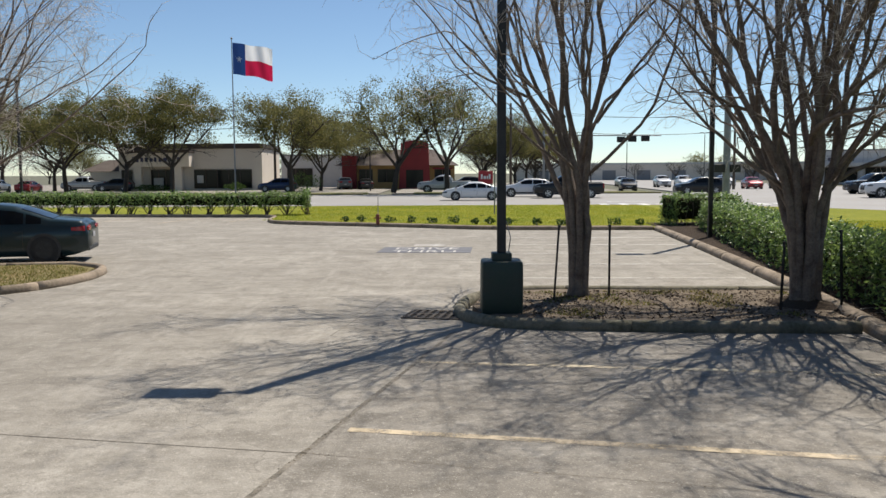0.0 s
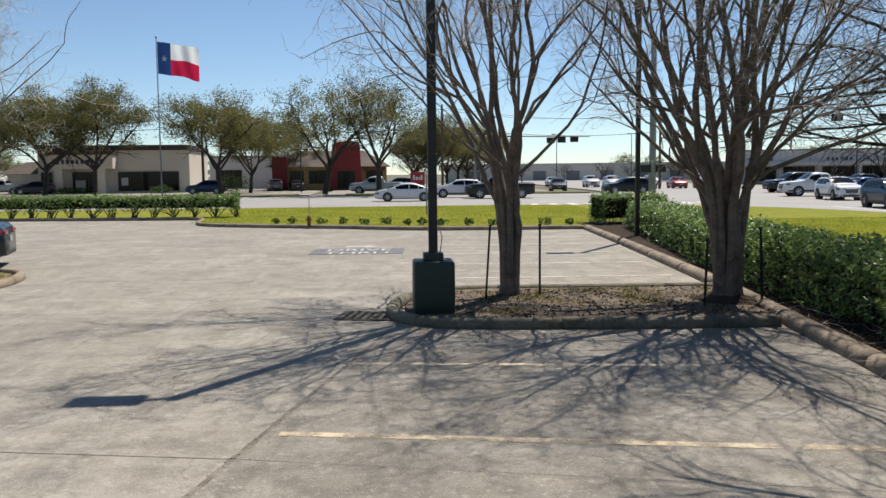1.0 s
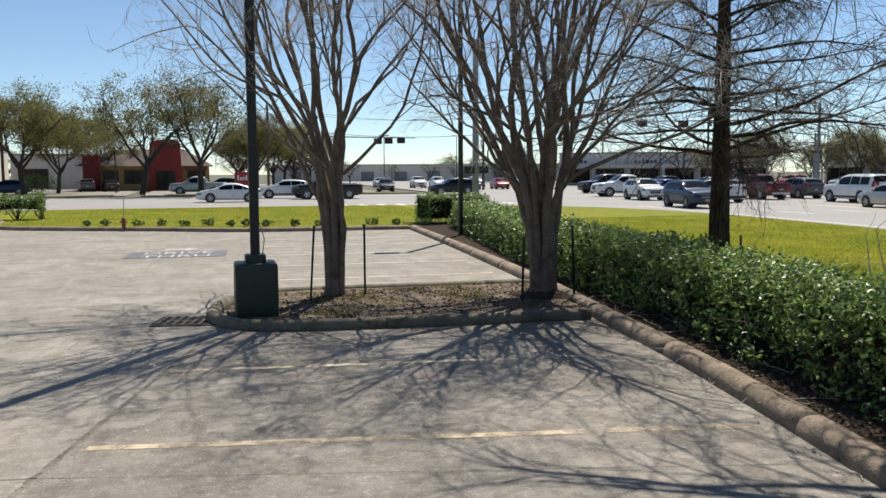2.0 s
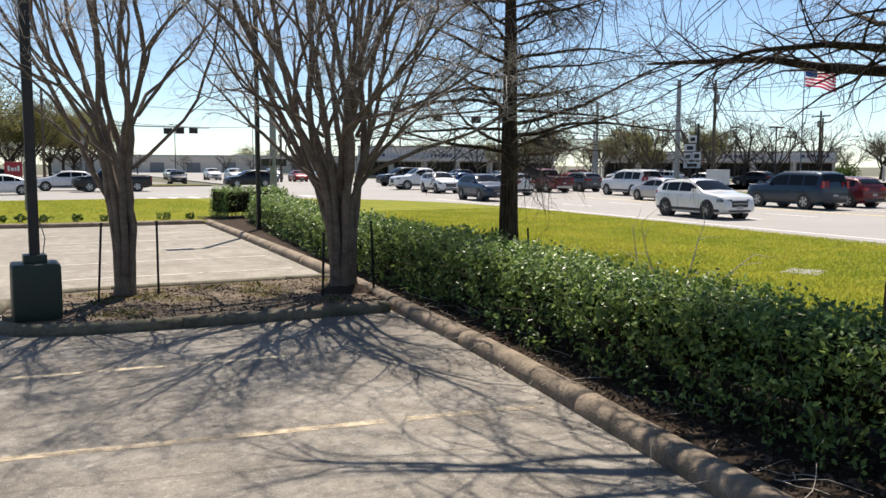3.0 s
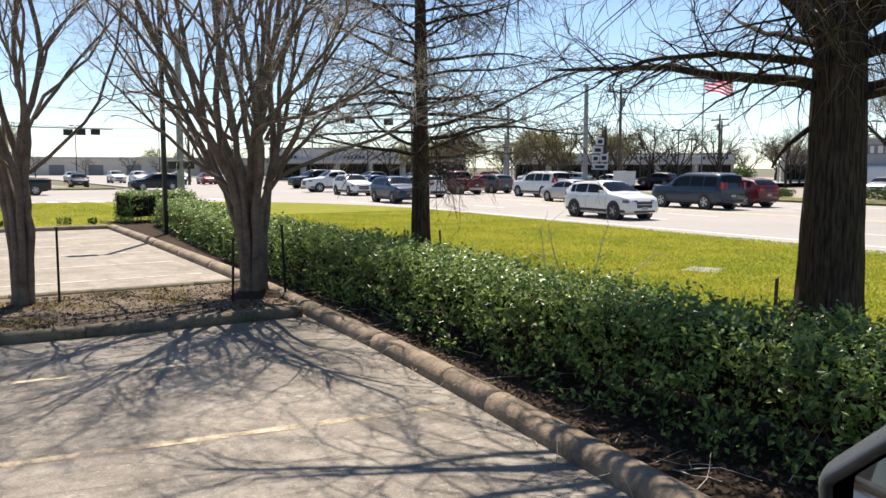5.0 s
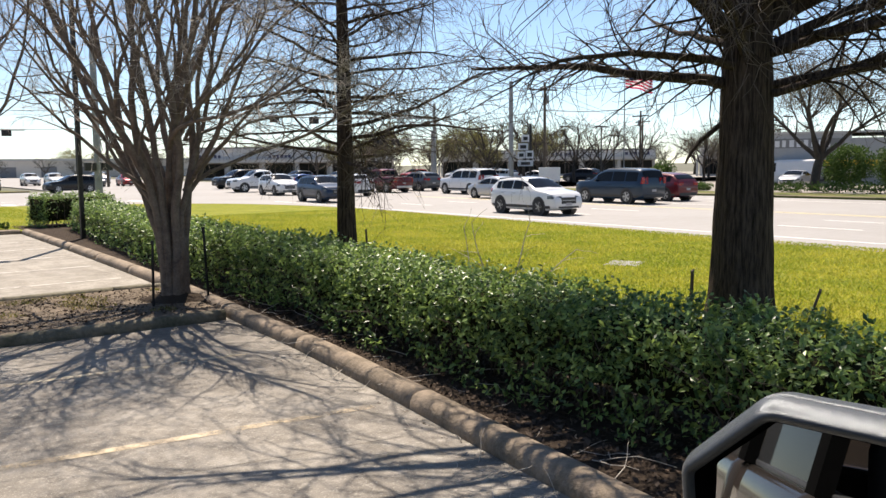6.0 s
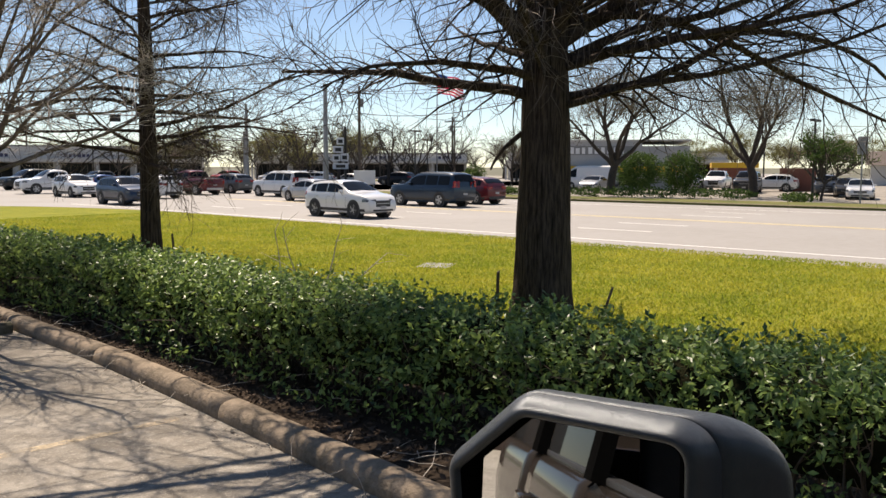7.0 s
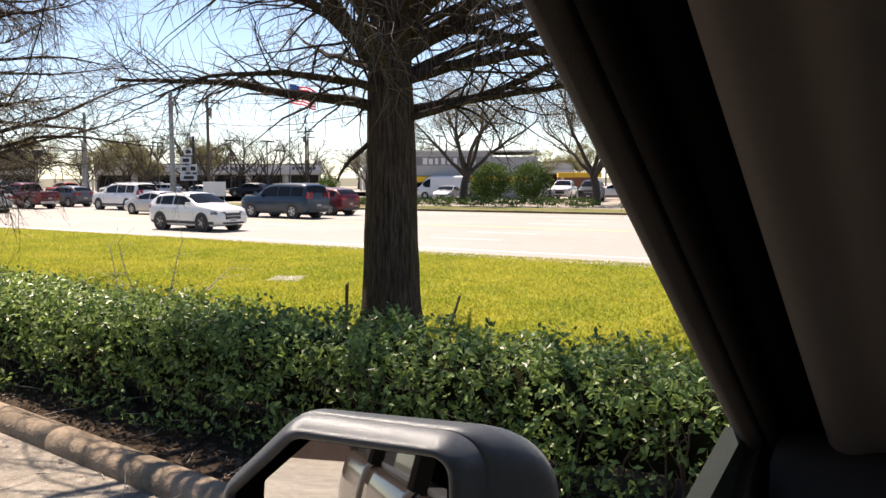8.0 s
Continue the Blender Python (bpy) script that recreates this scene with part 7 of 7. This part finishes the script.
for k in range(9):
    part("dock_door", boxed(-42 + k * 9, -38.5 + k * 9, -0.08, 0.02, 0, 2.6), GREY_WALL, store_far)
shops(130, 60, -68, 36, 4.6, 4, "low pale shops behind the lot")

# ---- poles, signals, signs, flags ----
def catenary(name, a, b, sag, label, r=0.02):
    a, b = Vector(a), Vector(b)
    w = Wood(1)
    w.tube([a.lerp(b, k / 12) - Vector((0, 0, sag * 4 * (k / 12) * (1 - k / 12))) for k in range(13)], [r] * 13)
    return tagged(w.mesh(name, BLACK_STEEL, None), label, "cable")


def signal_head(parent, x, y, z, turn, flat_way=False):
    bm = boxed(-0.48, 0.48, -0.14, 0.14, -0.34, 0.34, 0.03) if flat_way else boxed(-0.2, 0.2, -0.14, 0.14, -0.52, 0.52, 0.03)
    h = part("signal_head", bm, BLACK_STEEL, parent, "black traffic signal head")
    h.matrix_basis = pose(x, y, z, 0, 0, turn)
    for k in (-1, 0, 1):
        p = (k * 0.3, -0.15, 0) if flat_way else (0, -0.15, k * 0.33)
        part("visor", rodded(p, (p[0], -0.30, p[2]), 0.13, 0.12, 12), BLACK_STEEL, h)
    return h


pole = empty("signal_pole", pose(15.1, 44.5, 0.1), "tall grey steel signal pole at the corner", "signal pole", "signal poles")
part("shaft", rodded((0, 0, 0), (0, 0, 9.4), 0.2, 0.15, 16), GALVA, pole)
part("foot", rodded((0, 0, 0), (0, 0, 0.35), 0.32, 0.3, 12), KERB, pole)
for x in (-0.42, 0.42):
    part("pedestrian_signal", boxed(x - 0.28, x + 0.28, -0.2, 0.1, 2.0, 2.42, 0.03), BLACK_STEEL, pole, "black pedestrian signal box")
span = empty("signal_mast", pose(12.2, 101, 0), "grey signal mast with three dark heads over the road", "signal pole", "signal poles")
part("shaft", rodded((0, 0, 0), (0, 0, 7.2), 0.17, 0.13, 12), GALVA, span)
part("mast_arm", rodded((0, 0, 6.6), (13.6, -2, 6.4), 0.10, 0.05, 10), GALVA, span)
for x, y, z in ((9.0, -1.35, 6.0), (10.3, -1.5, 6.05), (11.8, -1.7, 6.1)):
    signal_head(span, x, y, z, 0, True)
mast = empty("signal_mast", pose(56.5, 66.0, 0), "grey signal mast with heads across the junction", "signal pole", "signal poles")
part("shaft", rodded((0, 0, 0), (0, 0, 8.5), 0.18, 0.14, 12), GALVA, mast)
part("mast_arm", rodded((0, 0, 7.0), (-15.5, 8.3, 7.1), 0.10, 0.05, 10), GALVA, mast)
for x, y, z in ((-14.4, 7.5, 6.9), (-11.1, 5.5, 6.75)):
    signal_head(mast, x, y, z, -30, True)
part("lamp_arm", rodded((0, 0, 8.4), (-2.6, 0.4, 8.9), 0.05, 0.04, 8), GALVA, mast)
mast2 = empty("signal_mast", pose(68.0, 80.0, 0), "grey signal mast with two dark heads far across", "signal pole", "signal poles")
part("shaft", rodded((0, 0, 0), (0, 0, 6.5), 0.16, 0.13, 12), GALVA, mast2)
part("mast_arm", rodded((0, 0, 5.4), (-10.5, -1.8, 5.2), 0.09, 0.05, 10), GALVA, mast2)
for x, y in ((-9.5, -1.6), (-8.0, -2.8)):
    signal_head(mast2, x, y, 4.9, -40, True)

steel = empty("steel_pole", pose(52.9, 51.4, 0.1), "tall grey steel pole at the far corner", "pole")
part("shaft", rodded((0, 0, 0), (0, 0, 9.3), 0.24, 0.17, 14), GALVA, steel)


def utility(x, y, h, turn, label, z=0.0):
    top = empty("utility_pole", pose(x, y, z, 0, 0, turn), label, "utility pole", "utility poles")
    part("shaft", rodded((0, 0, 0), (0, 0, h), 0.17, 0.12, 12), WOOD_POLE, top)
    part("cross_arm", boxed(-1.5, 1.5, -0.06, 0.06, h - 0.75, h - 0.62), WOOD_POLE, top)
    for k in (-1.35, -0.5, 0.5, 1.35):
        part("insulator", rodded((k, 0, h - 0.62), (k, 0, h - 0.45), 0.05, 0.03, 8), GALVA, top)
    part("transformer", rodded((0.28, 0, h - 2.0), (0.28, 0, h - 1.2), 0.2, 0.2, 12), GALVA, top)
    return top


UTIL = [(60.8, 54.6, 10.0), (54.3, 30.1, 10.2), (52.4, -28, 10.2), (64, 95, 10), (72, 140, 10), (35, 100.5, 9.6), (8.3, 102, 10.5), (-20, 100, 10.5), (-60, 98, 10.5), (92, 66, 9), (105, 75, 9)]
for k, (x, y, h) in enumerate(UTIL):
    utility(x, y, h, -10 if k < 5 else 80, "weathered wooden utility pole with cross arm")
for a, b in ((0, 1), (1, 2), (0, 3), (3, 4), (5, 6), (6, 7), (7, 8), (5, 3), (0, 9)):
    for dx in (-1.3, 1.3):
        catenary("power_line", (UTIL[a][0] + dx, UTIL[a][1], UTIL[a][2] - 0.45), (UTIL[b][0] + dx, UTIL[b][1], UTIL[b][2] - 0.45), 0.9, "thin sagging power line")
    catenary("power_line", (UTIL[a][0], UTIL[a][1], UTIL[a][2] - 2.6), (UTIL[b][0], UTIL[b][1], UTIL[b][2] - 2.6), 0.8, "thick sagging telephone cable", 0.03)


def tall_lamp(x, y, h, label):
    top = empty("street_lamp", pose(x, y, 0), label, "street lamp", "tall lamps round the lots")
    part("pole", rodded((0, 0, 0), (0, 0, h), 0.09, 0.06, 10), BLACK_STEEL, top)
    for s in (-1, 1):
        part("lamp_head", boxed(s * 0.55 - 0.35, s * 0.55 + 0.35, -0.18, 0.18, h - 0.06, h + 0.1, 0.03), BLACK_STEEL, top)
    return top


for x, y, h in ((77.3, 77.8, 6.6), (79.3, 60.5, 5.4), (60.5, 13.1, 5.4), (88, 24, 7), (96, 48, 7.5), (70, 55, 6), (84, 72, 7), (33, 150, 9), (50, 160, 9.5), (-9.0, 104, 5.2), (100, 14, 7), (63, 105, 8)):
    tall_lamp(x, y, h, "dark twin-headed lamp in a far lot")

totem = empty("panel_sign", pose(66.9, 62.8, 0, 0, 0, -40), "leaning stack of black and white sign panels on a post", "sign")
part("post", boxed(0.35, 0.6, 0.1, 0.35, 0, 6.6), BLACK_STEEL, totem)
for k, (x, z, w, h) in enumerate(((-0.1, 5.0, 0.8, 0.8), (-0.35, 4.1, 1.1, 0.8), (-0.55, 3.2, 0.8, 0.8), (0.35, 3.25, 0.85, 0.9), (-0.1, 2.3, 1.7, 0.7))):
    pn = part("panel", boxed(x - w / 2, x + w / 2, -0.1, 0.08, z - h / 2 + 0.03, z + h / 2 - 0.03, 0.02), SIGN_WHITE, totem)
    part("dark_mark", boxed(x - w * 0.3, x + w * 0.3, -0.14, -0.1, z - h * 0.25, z + h * 0.22), BLACK_STEEL, pn)
rs = empty("road_sign", pose(55.2, 9.2, 0.1, 0, 0, -70), "tall grey road sign seen from behind", "sign")
part("post", boxed(-0.04, 0.04, -0.04, 0.04, 0, 4.0), GALVA, rs)
part("plate", boxed(-0.28, 0.28, 0.045, 0.06, 2.95, 4.0), GALVA, rs)
rs = empty("road_sign", pose(2.55, 41.0, 0.1), "thin sign post on the lawn", "sign")
part("post", boxed(-0.03, 0.03, -0.03, 0.03, 0, 2.1), GALVA, rs)
part("plate", boxed(-0.02, 0.02, -0.3, 0.3, 1.6, 2.2), GALVA, rs)
mk = empty("board_sign", pose(58.6, 52.0, 0.0, 0, 0, -50), "white board sign low by the lot entrance", "sign")
part("board", boxed(-1.0, 1.0, -0.05, 0.05, 0.6, 1.9, 0.02), SIGN_WHITE, mk)
part("leg", boxed(-0.9, -0.8, -0.05, 0.05, 0, 0.7), GALVA, mk)
part("leg", boxed(0.8, 0.9, -0.05, 0.05, 0, 0.7), GALVA, mk)


def flag(x, y, height, width, drop, turn, droop, stripes, label, seed):
    """A flag on its pole: a rippling cloth in coloured fields, each a piece of the same wave."""
    top = empty("flag_pole", pose(x, y, 0, 0, 0, turn), label, "flag")
    part("pole", rodded((0, 0, 0), (0, 0, height), 0.09, 0.045, 12), GALVA, top, "slim pale steel pole")
    bm = bmesh.new()
    bmesh.ops.create_uvsphere(bm, u_segments=12, v_segments=8, radius=0.12, matrix=Matrix.Translation((0, 0, height + 0.1)))
    part("finial", bm, GALVA, top)

    def wave(u, w):
        X = width * u * (1 - 0.05 * math.sin(3 * u))
        Y = (0.34 * math.sin(u * 8 + seed + w * 1.6) + 0.10 * math.sin(u * 19 - w * 3)) * (0.2 + u)
        Z = height - 0.35 - drop * w - droop * u * width * (0.6 + 0.3 * u) + 0.16 * math.sin(u * 9 + w * 2 + seed) * u
        return (X + 0.08, Y, Z)

    for u0, u1, w0, w1, m, nm in stripes:
        v_, f_ = [], []
        nu, nw = max(3, int(22 * (u1 - u0))), max(2, int(14 * (w1 - w0)))
        for i in range(nu + 1):
            for j in range(nw + 1):
                v_.append(wave(u0 + (u1 - u0) * i / nu, w0 + (w1 - w0) * j / nw))
        for i in range(nu):
            for j in range(nw):
                a = i * (nw + 1) + j
                f_.append((a, a + nw + 1, a + nw + 2, a + 1))
        link(nm, v_, f_, m, top, smooth=True)
    return top, wave


FLAG_BLUE = leafy("flag_blue", (0.012, 0.03, 0.14), (0.015, 0.035, 0.15), 0.8, 0.4)
FLAG_RED = leafy("flag_red", (0.50, 0.012, 0.025), (0.5, 0.015, 0.03), 0.8, 0.4)
FLAG_WHITE = leafy("flag_white", (0.75, 0.75, 0.74), (0.75, 0.75, 0.75), 0.8, 0.4)
fl, wv = flag(-23.1, 93.2, 16.9, 4.3, 3.4, 10, 0.17, ((0, 0.33, 0, 1, FLAG_BLUE, "blue_field"), (0.33, 1, 0, 0.5, FLAG_WHITE, "white_field"), (0.33, 1, 0.5, 1, FLAG_RED, "red_field")), "large waving flag, blue, white and red with one star", 0.4)
pts = []
for k in range(10):
    r_ = 0.11 if k % 2 == 0 else 0.045
    a_ = math.pi / 2 + k * math.pi / 5
    q = wv(0.165 + r_ * math.cos(a_) * 0.75, 0.5 - r_ * math.sin(a_))
    pts.append((q[0], q[1] - 0.03, q[2]))
link("star", pts, [tuple(range(10))], FLAG_WHITE, fl)
st = [(0.4, 1, k / 13, (k + 1) / 13, FLAG_RED if k % 2 == 0 else FLAG_WHITE, "stripe") for k in range(7)] + [(0, 1, k / 13, (k + 1) / 13, FLAG_RED if k % 2 == 0 else FLAG_WHITE, "stripe") for k in range(7, 13)]
flag(78.4, 58.4, 13.3, 3.0, 2.2, -55, 0.27, [(0, 0.4, 0, 7 / 13, FLAG_BLUE, "blue_field")] + st, "waving flag with red and white stripes and a blue field", 1.2)

# ---- oaks and far trees ----
oaks = [oak("oak", pose(-47.3, 105, 0), 101, 13.5, 7.6, "dark evergreen oak before the bank", 24000), oak("oak", pose(-32.3, 100, 0, 0, 0, 60), 102, 14, 8.0, "dark evergreen oak before the bank", 28000),
        oak("oak", pose(-17.6, 98, 0, 0, 0, 200), 103, 12.5, 7.8, "broad yellow-green oak beside the bank", 26000), oak("oak", pose(-5.2, 88, 0.1), 104, 12.5, 7.4, "thinly leafed oak before the restaurant", 9000), oak("oak", pose(0.4, 87.5, 0.1), 105, 13, 7.4, "half-bare oak before the restaurant", 11000)]
sparse = oak("oak", pose(59.8, 27.6, 0.1), 106, 10.6, 7.6, "spreading thinly leafed oak by the fast food lot", 26000, 0.36, 0.06, foliage=THIN_LEAF)
spread_ = [(0, -38.4, 101, 1.0, 140), (0, -52, 112, 0.85, 40), (2, -15.5, 106, 0.8, 10), (0, -12.5, 121, 0.85, 80), (1, -62, 118, 1.0, 120), (2, -72, 122, 1.0, 210), (1, 8.5, 124, 0.85, 30), (2, 11.5, 132, 0.8, 110), (0, 14, 140, 0.85, 10), (2, 16.5, 148, 0.85, 250), (1, 19, 156, 0.85, 70), (0, 21.5, 166, 0.9, 170), (2, 6, 128, 0.75, 300)]
for k, x, y, s, a in spread_:
    ob = copy_thing(oaks[k], pose(x, y, 0, 0, 0, a))
    ob.scale = (s, s, s)
    tagged(ob, "evergreen oak in a far lot")
for x, y, s, a in ((65.3, 18.4, 1.0, 130), (73, 15.5, 0.5, 40)):
    ob = copy_thing(sparse, pose(x, y, 0, 0, 0, a))
    ob.scale = (s, s, s)
g = random.Random(8)
far_kinds = [oaks[0], oaks[2], oaks[3], sparse]
for k in range(84):
    a = radians(-38 + 145 * k / 84 + g.uniform(-1, 1))
    d = g.uniform(118, 190) if a > 0.42 else g.uniform(185, 260)
    s = g.uniform(0.42, 0.72) if a > 0.42 else g.uniform(0.45, 0.75)
    x, y = d * math.sin(a), d * math.cos(a)
    if 40 < x < 68 and y > 80 or 95 < x < 125 and 80 < y < 120 or 60 < x < 98 and 108 < y < 140:
        continue
    ob = copy_thing(far_kinds[g.choice((0, 1, 2, 3, 3))], pose(x, y, 0, 0, 0, g.uniform(0, 360)))
    ob.scale = (s, s, s * g.uniform(0.85, 1.1))
    tagged(ob, "distant tree beyond the lots", group="far trees")
tuft("round_shrub", 68.0, 28.8, 61, 1.75, 3.4, "large clipped round evergreen shrub", 5200, 0.12, "round shrubs", SHRUB_LEAF)
tuft("round_shrub", 73.1, 27.0, 62, 1.8, 3.5, "large clipped round evergreen shrub", 5200, 0.12, "round shrubs")
tuft("shrub", 62.0, 42.0, 63, 1.1, 2.3, "dark pointed evergreen shrub by the lot", 2200, 0.1, "shrubs by the far lot")
for k, (x, y, r_, h_) in enumerate(((58.4, 39.5, 1.2, 0.7), (59.0, 36.5, 1.0, 0.6), (57.0, 13.2, 1.1, 0.6), (-27.0, 109, 1.6, 1.0), (-22.5, 109, 1.2, 0.9), (-16.5, 100.0, 1.8, 2.2), (-38, 109.2, 2.2, 0.8))):
    tuft("shrub", x, y, 130 + k, r_, h_, "low green shrub beside a far lot", 900, 0.1, "shrubs by the far lots")
for k in range(6):
    tuft("shrub", 57.5 + k * 0.5, 31 - k * 2.6, 150 + k, 1.5, 0.75, "low dark green shrub along the far kerb", 700, 0.1, "shrubs along the far kerb")

g = random.Random(21)
bare = oak("oak", pose(72, 74, 0), 107, 10.5, 6.0, "bare grey-brown tree beyond the road", 900, 0.22, 0.06, "far trees")
for k in range(20):
    a = radians(33 + 33 * k / 20 + g.uniform(-0.8, 0.8))
    d = g.uniform(92, 125)
    s_ = g.uniform(0.55, 0.95)
    ob = copy_thing(bare, pose(d * math.sin(a), d * math.cos(a), 0, 0, 0, g.uniform(0, 360)))
    ob.scale = (s_, s_, s_ * g.uniform(0.85, 1.1))
for x, y, s_ in ((27, 178, 0.5), (33, 186, 0.62), (44, 192, 0.55), (52, 186, 0.6), (61, 196, 0.55), (70, 190, 0.5), (22, 190, 0.55)):
    ob = copy_thing(bare, pose(x, y, 0, 0, 0, x * 37 % 360))
    ob.scale = (s_, s_, s_ * 0.85)
oak("tree", pose(58.0, 12.0, 0.1), 171, 5.0, 2.7, "small leafy green tree by the far kerb", 3600, 0.10, 0.085, "street trees by the far kerb", SHRUB_LEAF)
